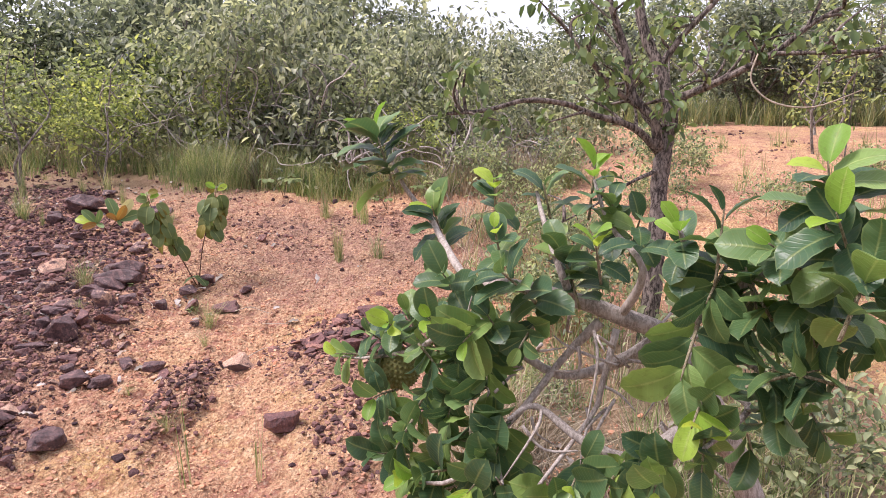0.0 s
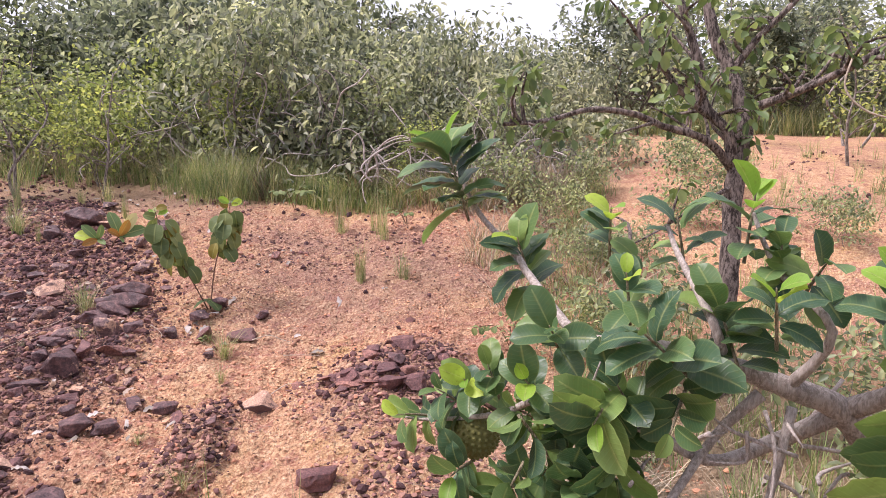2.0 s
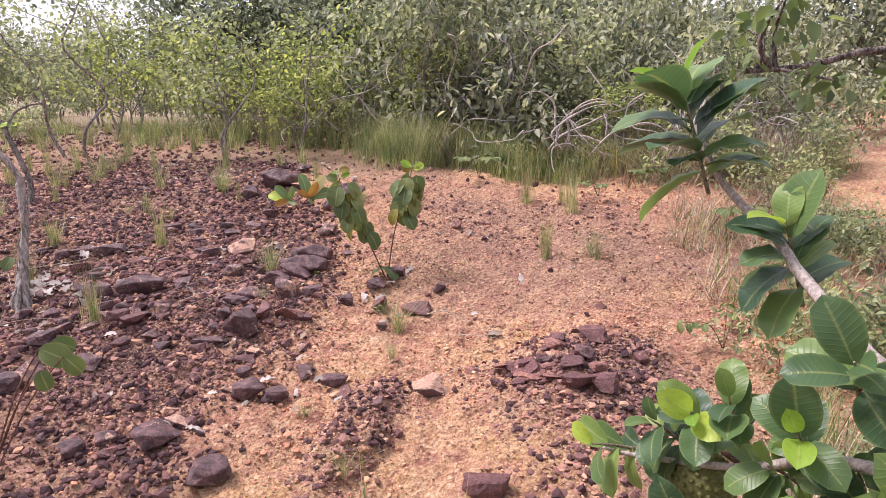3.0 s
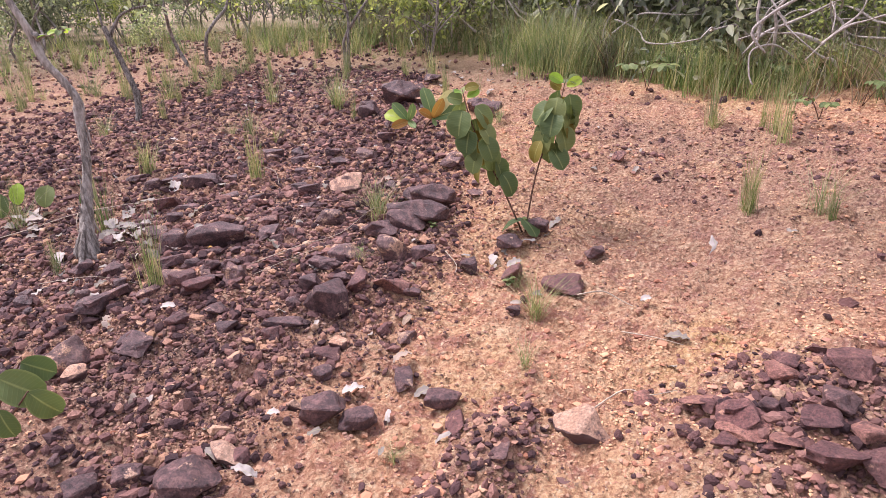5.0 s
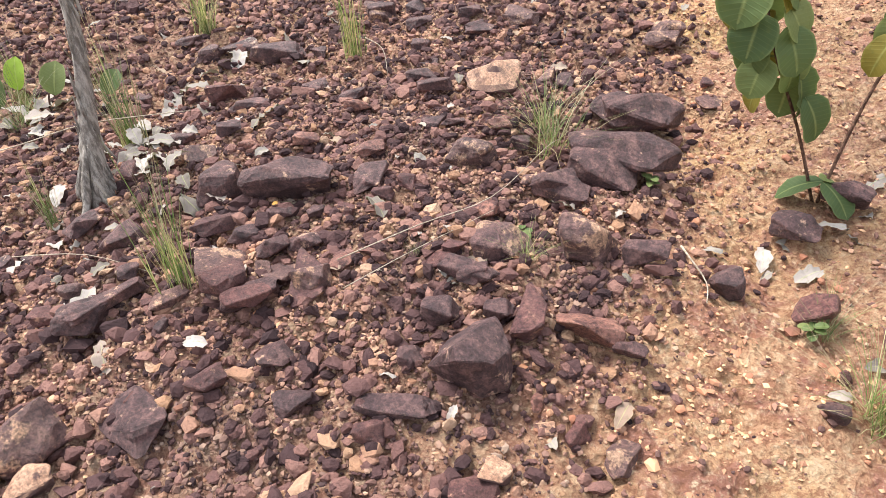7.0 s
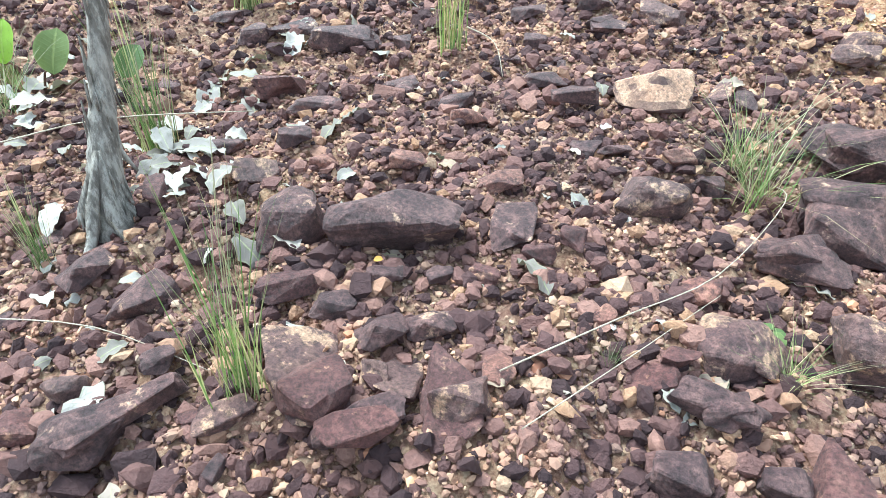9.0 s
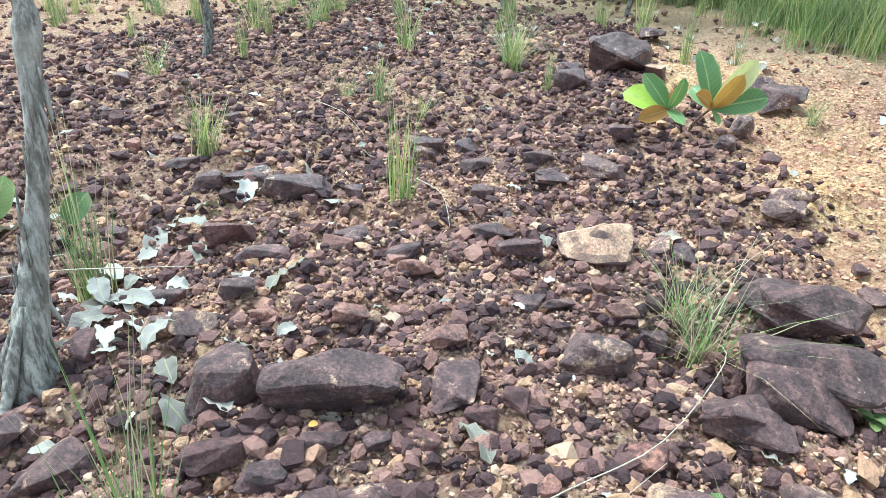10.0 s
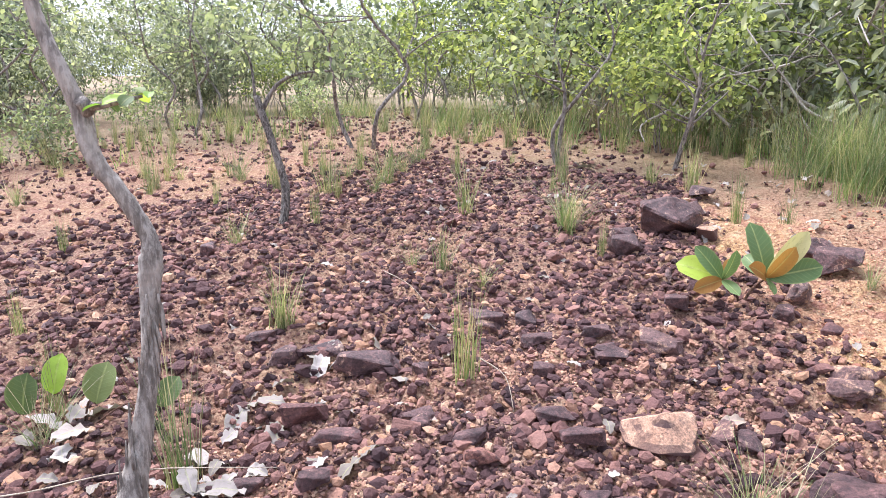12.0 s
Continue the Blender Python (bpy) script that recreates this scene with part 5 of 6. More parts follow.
POLE_BARK = bark_material("weathered_grey_bark", (0.20, 0.17, 0.148), (0.43, 0.38, 0.34), 1.1, 0.65, 0.02)
pole_tree()


def bent_sapling():
    ob = thing("bent_sapling", (-6.62, 6.5, gz(-6.62, 6.5)), "dark crooked sapling with a broken top", "tree")
    limb("trunk", [(-6.62, 6.49, gz(-6.62, 6.5) - 0.05, 0.04), (-6.62, 6.50, 0.15, 0.033), (-6.65, 6.57, 0.40, 0.030), (-6.74, 6.58, 0.63, 0.028), (-6.84, 6.57, 0.87, 0.026), (-6.93, 6.57, 1.06, 0.026)], BARK_DARK, ob, 9, 0.1, 5)
    limb("branch", [(-6.88, 6.58, 0.97, 0.020), (-6.83, 6.68, 1.14, 0.015), (-6.72, 6.80, 1.22, 0.011), (-6.53, 6.96, 1.24, 0.006)], BARK_DARK, ob, 7, 0.1)
    limb("branch", [(-6.93, 6.56, 1.06, 0.012), (-7.02, 6.59, 1.34, 0.008), (-7.08, 6.46, 1.49, 0.004)], BARK_DARK, ob, 6)
    rng = random.Random(31)
    ends = [(-6.5 + rng.uniform(-0.3, 0.25), 6.95 + rng.uniform(-0.3, 0.3), 1.28 + rng.uniform(-0.1, 0.25)) for _ in range(9)] + [(-7.08 + rng.uniform(-0.3, 0.2), 6.46 + rng.uniform(-0.2, 0.2), 1.5 + rng.uniform(-0.15, 0.2)) for _ in range(8)]
    hang(new("crown", crown_mesh("crown", FOL_TREE, ends, 0.12, 6, 0.075, 5)), ob)


bent_sapling()


# ---- broad-leaved young plants ----
def twin_sapling():
    x, y = -2.19, 5.63
    z = gz(x, y)
    ob = thing("broadleaf_sapling", (x, y, z), "young plant with two stems of broad drooping green leaves", "plant")
    rng = random.Random(61)
    stems = ([(x, y, z - 0.03, 0.009), (-2.30, 5.58, 0.20, 0.008), (-2.41, 5.53, 0.44, 0.007), (-2.48, 5.51, 0.64, 0.006), (-2.53, 5.53, 0.78, 0.004)],
             [(x, y, z - 0.03, 0.010), (-2.16, 5.72, 0.26, 0.009), (-2.11, 5.81, 0.50, 0.008), (-2.07, 5.86, 0.67, 0.006), (-2.05, 5.89, 0.80, 0.004)])
    for s, stem in enumerate(stems):
        stalk = limb("stem", [(*q[:3], q[3] * 0.6) for q in stem], STEM, ob, 7, 0.05)
        for i in range(25):
            u = (0.42 if s else 0.37) + (0.58 if s else 0.63) * i / 24
            k = min(int(u * 4), 3)
            p = Vector(stem[k][:3]).lerp(Vector(stem[k + 1][:3]), u * 4 - k)
            a = i * 2.1 + rng.uniform(-0.5, 0.5)
            out = Vector((math.cos(a), math.sin(a), 0))
            top = i > 19
            d = out * (1.0 if top else rng.uniform(0.35, 0.8)) + Vector((0, 0, rng.uniform(-0.1, 0.7) if top else rng.uniform(-1.1, -0.5)))
            mesh = YOUNG_LEAVES[0] if top and i % 2 else (OLIVE_LEAVES[0] if rng.random() < 0.22 else rng.choice(WIDE_LEAVES))
            ln = rng.uniform(0.07, 0.11) if top else rng.uniform(0.125, 0.165)
            add_leaf(mesh, aim(p + out * (0.015 if top else 0.05), d, out * 0.8 + Vector((0.1, -0.45, 0.65)), ln), stalk)
    for a in (200, 330, 60):
        o = Vector((math.cos(radians(a)), math.sin(radians(a)), 0.0))
        add_leaf(ROUND_LEAVES[1], aim(Vector((x, y - 0.02, z + 0.09)), o + Vector((0, 0, -0.15)), (0, 0, 1), 0.15), ob)


def rust_plant():
    x, y = -3.58, 6.85
    z = gz(x, y)
    ob = thing("rust_leaf_plant", (x, y, z), "low plant with spotted green and rusty orange leaves", "plant")
    rng = random.Random(5)
    e = Vector((-0.63, 0.77, 0))
    r = Vector((0.77, 0.63, 0))
    tip = Vector((x, y, z + 0.13)) + r * 0.10
    left = Vector((x, y, z + 0.12)) - r * 0.10
    stem_a = limb("stem", [(x, y, z - 0.02, 0.008), (x + 0.03, y + 0.03, z + 0.07, 0.007), (*tip, 0.005)], STEM, ob, 7)
    stem_b = limb("stem", [(x, y, z - 0.02, 0.006), (x - 0.03, y - 0.02, z + 0.07, 0.006), (*left, 0.004)], STEM, ob, 7)
    for base, rr, up, dep, ln, mesh in ((tip, -0.15, 1.0, 0.3, 0.26, LONG_LEAF), (tip, 0.75, 0.95, -0.1, 0.27, CREAM_LEAF), (tip, 0.35, 0.7, -0.5, 0.19, RUST_LEAF), (tip, 1.0, 0.32, -0.2, 0.25, LONG_LEAF),
                                        (tip, -0.5, 0.5, -0.6, 0.17, RUST_LEAF), (tip, 0.1, -0.3, -0.9, 0.10, LONG_LEAF), (tip, -0.3, 0.5, 0.8, 0.17, LONG_LEAF), (left, -0.6, 0.85, 0.1, 0.19, LONG_LEAF),
                                        (left, -1.0, 0.5, 0.3, 0.21, LIGHT_LEAF), (left, -0.8, -0.05, -0.5, 0.16, RUST_LEAF), (left, 0.25, 0.75, -0.3, 0.15, LONG_LEAF), (left, 0.5, 0.7, 0.4, 0.13, RUST_LEAF), (left, 0.2, -0.1, -0.8, 0.12, LONG_LEAF)):
        d = r * rr + e * dep + Vector((0, 0, up))
        add_leaf(mesh, aim(base, d, -e * 0.8 + Vector((0, 0, 0.5)) + r * rng.uniform(-0.4, 0.4), ln * 1.05), stem_a if base is tip else stem_b)


def seedling(x, y, blades, name, label):
    z = gz(x, y)
    ob = thing(name, (x, y, z), label, "plant")
    for p, q, mesh in blades:
        p, q = Vector(p), Vector(q)
        stalk = limb("stem", [(x, y, z - 0.02, 0.004), (*(Vector((x, y, z)).lerp(p, 0.6) + Vector((0, 0, 0.05))), 0.004), (*p, 0.003)], STEM, ob, 6)
        add_leaf(mesh, aim(p, q - p, (0.55, -0.65, 0.5), (q - p).length), stalk)


twin_sapling()
rust_plant()
seedling(-5.24, 4.55, (((-5.36, 4.40, 0.01), (-5.34, 4.41, 0.17), ROUND_LEAVES[2]), ((-5.29, 4.49, 0.08), (-5.31, 4.52, 0.23), LIGHT_LEAF), ((-5.16, 4.58, 0.05), (-5.17, 4.63, 0.20), ROUND_LEAVES[2]), ((-4.98, 4.73, 0.04), (-4.96, 4.79, 0.15), ROUND_LEAVES[0])), "round_leaf_seedling", "small seedling with upright round green leaves")
seedling(-3.0, 2.82, (((-2.62, 3.0, 0.33), (-2.55, 3.03, 0.24), ROUND_LEAVES[1]), ((-2.72, 2.98, 0.36), (-2.60, 3.02, 0.30), ROUND_LEAVES[0]), ((-2.72, 3.05, 0.37), (-2.65, 3.1, 0.32), ROUND_LEAVES[2]), ((-2.70, 2.95, 0.28), (-2.66, 2.94, 0.19), ROUND_LEAVES[0])), "broadleaf_seedling", "small seedling with wide green leaves beside the gravel")


def pinnate(x, y, size, seed, label):
    """A low sprig with two rows of oval leaves."""
    rng = random.Random(seed)
    z = gz(x, y)
    ob = thing("sprig", (x, y, z), label, "plant", "sprigs at the thicket")
    for s in range(3):
        a = rng.uniform(0, 6.28)
        o = Vector((math.cos(a), math.sin(a), 0))
        pts = [(x, y, z, 0.004), (x + o.x * 0.15 * size, y + o.y * 0.15 * size, z + 0.22 * size, 0.003), (x + o.x * 0.4 * size, y + o.y * 0.4 * size, z + 0.25 * size, 0.002)]
        stalk = limb("stem", pts, STEM, ob, 5)
        for k in range(8):
            p = Vector(pts[1][:3]).lerp(Vector(pts[2][:3]), k / 7)
            side = Vector((-o.y, o.x, 0)) * (1 if k % 2 else -1)
            add_leaf(rng.choice((ROUND_LEAVES[0], ROUND_LEAVES[1])), aim(p, side + o * rng.uniform(0, 1) + Vector((0, 0, rng.uniform(-0.6, 0.3))), (rng.uniform(-0.6, 0.6), rng.uniform(-0.9, 0.2), 1), 0.08 * size), stalk)


for i, (x, y, s) in enumerate(((-2.2, 8.95, 1.2), (-1.3, 9.2, 1.4), (-0.4, 8.5, 1.0), (-1.8, 9.9, 1.6), (0.9, 7.6, 0.9), (-0.7, 8.0, 0.7), (0.3, 7.0, 1.0), (0.8, 5.8, 0.9), (0.2, 5.0, 0.8), (1.1, 7.0, 1.1))):
    pinnate(x, y, s, i, "low sprig of oval green leaves by the thicket")


def sprout(x, y, size, count, seed, label):
    """A tiny green shoot of a few leaves."""
    rng = random.Random(seed)
    z = gz(x, y)
    ob = thing("sprout", (x, y, z), label, "plant", "sprouts between stones")
    limb("stem", [(x, y, z - 0.01, 0.0025), (x, y, z + size * 0.5, 0.002), (x + 0.005, y, z + size * 0.9, 0.0012)], STEM, ob, 5)
    for k in range(count):
        a = k * 2.4 + rng.uniform(-0.3, 0.3)
        p = Vector((x, y, z + size * (0.3 + 0.6 * k / count)))
        add_leaf(ROUND_LEAVES[k % 2], aim(p, (math.cos(a), math.sin(a), rng.uniform(0.1, 0.8)), (0, 0, 1), size * rng.uniform(0.6, 0.9)), ob)


sprout(-2.65, 5.34, 0.045, 6, 0, "tiny green sprout between stones")
sprout(-2.87, 4.89, 0.05, 7, 1, "tiny green sprout between stones")
sprout(-2.05, 5.06, 0.05, 9, 2, "tiny green sprout between stones")
sprout(-2.70, 5.42, 0.04, 5, 3, "tiny green sprout between stones")


def fallen_leaf(x, y, size, turn):
    ob = new("fallen_leaf", CREAM_FALLEN)
    ob.matrix_basis = Matrix.LocRotScale((x, y, gz(x, y) + 0.025), Euler((radians(12), radians(-15), radians(turn))), (size,) * 3)
    tagged(ob, "small fallen yellow-orange leaf on stones", "leaf", "yellow leaves on stones")


CREAM_FALLEN = leaf_mesh("fallen_leaf", leaf_material("yellow_fallen_leaf", ((0.0, (0.36, 0.16, 0.03)), (1.0, (0.46, 0.24, 0.05))), 0.1, 0.7, 0.2), 0.7, 0.3, 0.6, 0.6, seed=41)
fallen_leaf(-3.38, 6.07, 0.045, 40)
fallen_leaf(-3.62, 4.56, 0.022, 130)


# ---- grass ----
BRUSH = leaf_material("dry_brushwood", ((0.0, (0.17, 0.13, 0.10)), (0.5, (0.32, 0.26, 0.20)), (1.0, (0.50, 0.42, 0.33))), 0.1, 0.9, 0, True)

def blades_mesh(name, mat, roots, heights, spread, seed, width=0.0025, curve=0.5):
    rs = np.random.RandomState(seed)
    n = len(heights)
    roots, h = np.asarray(roots, float), np.asarray(heights, float)[:, None]
    a = rs.rand(n) * 6.283
    lean = (spread * (0.2 + rs.rand(n)))[:, None]
    d = np.stack([np.cos(a), np.sin(a), np.zeros(n)], 1)
    side = np.stack([-np.sin(a), np.cos(a), np.zeros(n)], 1)
    up = np.array([[0, 0, 1.0]])
    rows = []
    for u, w in ((0, 1.0), (0.35, 0.9), (0.7, 0.6), (1.0, 0.12)):
        c = roots + d * h * lean * (u + curve * u * u) + up * h * (u - 0.35 * lean * u * u)
        ww = np.broadcast_to(np.asarray(width, float), (n,))[:, None] * w
        rows += [c - side * ww, c + side * ww]
    v = np.stack(rows, 1).reshape(-1, 3)
    k = 8 * np.arange(n)[:, None]
    faces = np.concatenate([k + [0, 1, 3, 2], k + [2, 3, 5, 4], k + [4, 5, 7, 6]], 1).reshape(-1, 4)
    me = bpy.data.meshes.new(name)
    me.vertices.add(len(v))
    me.vertices.foreach_set("co", v.ravel())
    me.loops.add(faces.size)
    me.loops.foreach_set("vertex_index", faces.ravel())
    me.polygons.add(len(faces))
    me.polygons.foreach_set("loop_start", np.arange(0, faces.size, 4))
    me.update(calc_edges=True)
    me.materials.append(mat)
    return me


def tuft_mesh(name, count, spread, mat, seed, width, foot, lo, hi):
    rs = np.random.RandomState(seed)
    r = np.concatenate([rs.normal(size=(count, 2)) * foot, np.full((count, 1), -0.02)], 1)
    return blades_mesh(name, mat, r, rs.uniform(lo, hi, count), spread, seed, width, 0.6)


def tuft_kind(green, dry, spread, mat, seed, width, foot, kinds=3):
    """Pairs of meshes for one kind of tuft: its living blades and its dry stalks."""
    return [(tuft_mesh("blade_clump", green, spread, mat, seed + k, width, foot, 0.35, 1.0), tuft_mesh("dry_stalk_clump", dry, spread * 1.3, DRY_GRASS, seed + k + 60, width * 0.7, foot, 0.5, 1.15)) for k in range(kinds)]


DRY_GRASS = leaf_material("dry_grass_stalk", ((0.0, (0.26, 0.19, 0.12)), (0.5, (0.44, 0.35, 0.23)), (1.0, (0.62, 0.53, 0.37))), 0.2, 0.8, 0, True)
TALL = tuft_kind(52, 16, 0.16, STRAW, 0, 0.0032, 0.045)
GREEN = tuft_kind(46, 6, 0.30, GRASS, 10, 0.0055, 0.06)
SPRAWL = tuft_kind(52, 20, 0.62, STRAW, 20, 0.0042, 0.07)
THIN = tuft_kind(7, 3, 0.12, STRAW, 30, 0.006, 0.05, 2)
TUFT_LABEL = {id(TALL): "tall thin tuft of straw and green grass", id(GREEN): "fresh green grass tuft between stones", id(SPRAWL): "sprawling wiry grass tuft on stony soil", id(THIN): "few thin upright grass stalks"}
tuft_rng = random.Random(12)


def grass_tuft(x, y, h, turn, kind):
    ob = thing("grass_tuft", (x, y, gz(x, y)), TUFT_LABEL[id(kind)], "grass", "grass tufts on the rise", turn=turn, size=h)
    blades, stalks = tuft_rng.choice(kind)
    part("blade_clump", blades, None, ob)
    part("dry_stalk_clump", stalks, None, ob, "straw-coloured dry stalks")
    return ob


grass_tuft(-3.61, 4.15, 0.56, 310, TALL)
grass_tuft(-4.60, 4.60, 0.63, 172, TALL)
grass_tuft(-5.29, 5.52, 0.32, 282, GREEN)
grass_tuft(-4.21, 5.57, 0.49, 127, TALL)
grass_tuft(-3.04, 5.37, 0.35, 71, SPRAWL)
grass_tuft(-4.37, 4.12, 0.31, 192, TALL)
grass_tuft(-5.36, 4.51, 0.38, 294, TALL)
grass_tuft(-3.09, 4.63, 0.08, 62, GREEN)
grass_tuft(-2.80, 4.80, 0.14, 285, SPRAWL)
grass_tuft(-5.30, 5.51, 0.38, 332, GREEN)
grass_tuft(-5.22, 6.36, 0.22, 290, SPRAWL)
grass_tuft(-5.01, 6.38, 0.33, 296, GREEN)
grass_tuft(-4.74, 6.37, 0.22, 3, SPRAWL)
grass_tuft(-5.59, 7.33, 0.45, 226, GREEN)
grass_tuft(-4.92, 7.56, 0.33, 311, SPRAWL)
grass_tuft(-4.40, 7.07, 0.28, 18, TALL)
grass_tuft(-3.98, 8.05, 0.41, 98, TALL)
grass_tuft(-3.72, 8.26, 0.27, 97, GREEN)
grass_tuft(-3.14, 7.45, 0.21, 190, SPRAWL)
grass_tuft(-7.53, 5.37, 0.34, 152, TALL)
grass_tuft(-9.38, 5.67, 0.38, 170, SPRAWL)
grass_tuft(-6.32, 4.69, 0.28, 280, TALL)
grass_tuft(-5.16, 4.40, 0.30, 1, SPRAWL)
grass_tuft(-6.65, 6.14, 0.34, 20, SPRAWL)
grass_tuft(-6.41, 6.64, 0.35, 46, TALL)
grass_tuft(-6.79, 7.78, 0.37, 45, TALL)
grass_tuft(-6.88, 7.26, 0.35, 25, TALL)
grass_tuft(-8.92, 6.98, 0.28, 351, SPRAWL)
grass_tuft(-1.84, 4.90, 0.28, 308, SPRAWL)
grass_tuft(-1.72, 4.44, 0.18, 31, SPRAWL)
grass_tuft(-2.02, 5.09, 0.18, 181, SPRAWL)
grass_tuft(-1.95, 3.76, 0.13, 114, SPRAWL)
grass_tuft(-1.04, 6.32, 0.47, 113, TALL)
grass_tuft(-0.61, 6.17, 0.35, 126, TALL)
grass_tuft(-0.93, 7.50, 0.57, 233, TALL)
grass_tuft(-4.79, 7.37, 0.48, 211, SPRAWL)
grass_tuft(-1.44, 8.02, 0.29, 130, SPRAWL)
grass_tuft(-1.08, 7.91, 0.33, 69, TALL)
grass_tuft(-1.85, 4.92, 0.28, 118, SPRAWL)
grass_tuft(-3.13, 5.46, 0.31, 45, SPRAWL)
grass_tuft(-1.03, 6.28, 0.42, 200, TALL)
grass_tuft(-0.67, 6.28, 0.35, 258, SPRAWL)
grass_tuft(-1.29, 2.94, 0.53, 137, THIN)
grass_tuft(-0.93, 2.99, 0.43, 29, THIN)
grass_tuft(-1.59, 3.41, 0.20, 64, SPRAWL)
grass_tuft(-0.99, 7.79, 0.51, 134, TALL)
grass_tuft(-4.81, 7.36, 0.40, 218, SPRAWL)
grass_tuft(-1.48, 8.08, 0.53, 282, TALL)
for _ in range(190):
    x, y = tuft_rng.uniform(-13, -4.2), tuft_rng.uniform(6.3, 13)
    if (x + 3.5) ** 2 * 0.5 + (y - 5) ** 2 < 10:
        continue
    grass_tuft(x, y, tuft_rng.uniform(0.18, 0.55), tuft_rng.uniform(0, 360), tuft_rng.choice((TALL, TALL, GREEN, SPRAWL)))


def grass_field(cx, cy, rx, ry, count, lo, hi, mat, label, seed, width=0.003):
    rs = np.random.RandomState(seed)
    a, r = rs.rand(count) * 6.283, np.sqrt(rs.rand(count))
    x, y = cx + np.cos(a) * r * rx, cy + np.sin(a) * r * ry
    cl = rs.normal(size=(count, 2)) * 0.05
    tuft = rs.randint(0, max(1, count // 22), count)
    x, y = x[tuft] + cl[:, 0], y[tuft] + cl[:, 1]
    keep = fbm(x * 1.5, y * 1.5, seed) > 0.42
    x, y = x[keep], y[keep]
    roots = np.stack([x, y, ground_height(x, y) - 0.02], 1)
    me = blades_mesh("tall_grass", mat, roots, rs.uniform(lo, hi, len(x)), 0.35 if mat is not BRUSH else 0.8, seed, width, 0.7)
    return tagged(new("tall_grass", me), label, "grass", kind="stuff")


grass_field(-2.9, 9.9, 1.1, 0.8, 3400, 0.25, 0.8, GRASS, "dense tall green grass before the thicket", 1, 0.0024)
grass_field(-3.0, 9.8, 1.3, 0.8, 3600, 0.2, 0.8, STRAW, "tall dry grass mixed into the green", 41, 0.0022)
grass_field(-1.2, 9.5, 1.4, 0.6, 3500, 0.2, 0.6, STRAW, "dry grass along the thicket edge", 2)
grass_field(0.8, 8.9, 1.2, 0.5, 2500, 0.15, 0.5, STRAW, "dry grass under the vines", 3)
grass_field(-1.6, 10.3, 2.6, 0.7, 4200, 0.25, 0.8, BRUSH, "dry brown brushwood under the thicket", 21, 0.005)
grass_field(0.4, 9.0, 1.4, 0.6, 2400, 0.2, 0.8, BRUSH, "dry brown brushwood under the vines", 22, 0.004)
grass_field(-5.5, 11.9, 2.2, 0.8, 2000, 0.3, 0.9, BRUSH, "dry brushwood between the bushes", 23, 0.005)
grass_field(-8.5, 12.8, 5.5, 3.0, 1700, 0.12, 0.5, STRAW, "thin savanna grass between small trees", 4, 0.005)
grass_field(-6.6, 11.3, 2.8, 1.5, 2600, 0.15, 0.6, STRAW, "pale thin grass under the small trees", 61, 0.0035)
grass_field(-13, 9, 3.5, 4.0, 1500, 0.12, 0.45, STRAW, "thin savanna grass among bushes", 5, 0.005)
grass_field(8, 17, 5, 3, 7000, 0.3, 0.8, GRASS, "green grass beyond the sandy rise", 6, 0.008)
grass_field(1.3, 3.6, 1.1, 1.2, 1100, 0.12, 0.5, STRAW, "dry undergrowth behind the custard apple shrub", 31)
grass_field(0.9, 2.9, 0.9, 1.0, 3200, 0.1, 0.45, BRUSH, "dead twigs under the custard apple shrub", 32)
grass_field(1.7, 2.6, 0.8, 0.9, 1500, 0.15, 0.5, STRAW, "dry grass under the custard apple shrub", 7)
grass_field(0.95, 6.5, 0.8, 1.6, 1500, 0.1, 0.45, STRAW, "dry scrub grass beside the trail", 51)
grass_field(0.75, 6.6, 0.8, 1.5, 1100, 0.15, 0.6, BRUSH, "dead brushwood beside the trail", 52)
grass_field(2.6, 5.2, 1.5, 1.2, 1500, 0.1, 0.35, STRAW, "short dry grass round the gnarled tree", 8)
grass_field(5.5, 9.0, 2.0, 2.0, 1800, 0.1, 0.4, STRAW, "short dry grass on the sandy rise", 9)


# ---- litter: bleached leaves, twigs, straws ----
DEAD_LEAVES = [leaf_mesh("dead_leaf", DEAD, 0.56, 0.35, 0.8, 0.75, wave=0.08, seed=31, jag=0.45), leaf_mesh("dead_leaf", DEAD, 0.52, -0.3, 1.3, 0.8, wave=0.1, seed=32, jag=0.5),
               leaf_mesh("dead_leaf", DEAD, 0.62, 0.2, 0.6, 0.7, wave=0.08, seed=33, jag=0.45)]
leaf_rng = random.Random(17)


def dead_leaf(x, y, size, turn):
    ob = new("dead_leaf", leaf_rng.choice(DEAD_LEAVES))
    ob.matrix_basis = Matrix.LocRotScale((x, y, gz(x, y) + 0.022), Euler((radians(leaf_rng.uniform(-25, 40)), radians(leaf_rng.uniform(-25, 25)), radians(turn))), (size * 1.45,) * 3)
    return tagged(ob, "bleached curled dead leaf among stones", "leaf", "dead leaves on the ground")


dead_leaf(-3.85, 4.00, 0.090, 205)
dead_leaf(-3.98, 4.42, 0.120, 265)
dead_leaf(-3.63, 4.64, 0.097, 112)
dead_leaf(-3.47, 4.29, 0.055, 80)
dead_leaf(-3.68, 4.32, 0.067, 289)
dead_leaf(-3.20, 4.43, 0.058, 86)
dead_leaf(-2.79, 5.08, 0.088, 67)
dead_leaf(-2.89, 4.73, 0.060, 157)
dead_leaf(-3.41, 5.03, 0.060, 251)
dead_leaf(-3.60, 5.56, 0.056, 37)
dead_leaf(-4.70, 5.02, 0.096, 116)
dead_leaf(-4.63, 5.22, 0.077, 120)
dead_leaf(-4.85, 5.00, 0.120, 300)
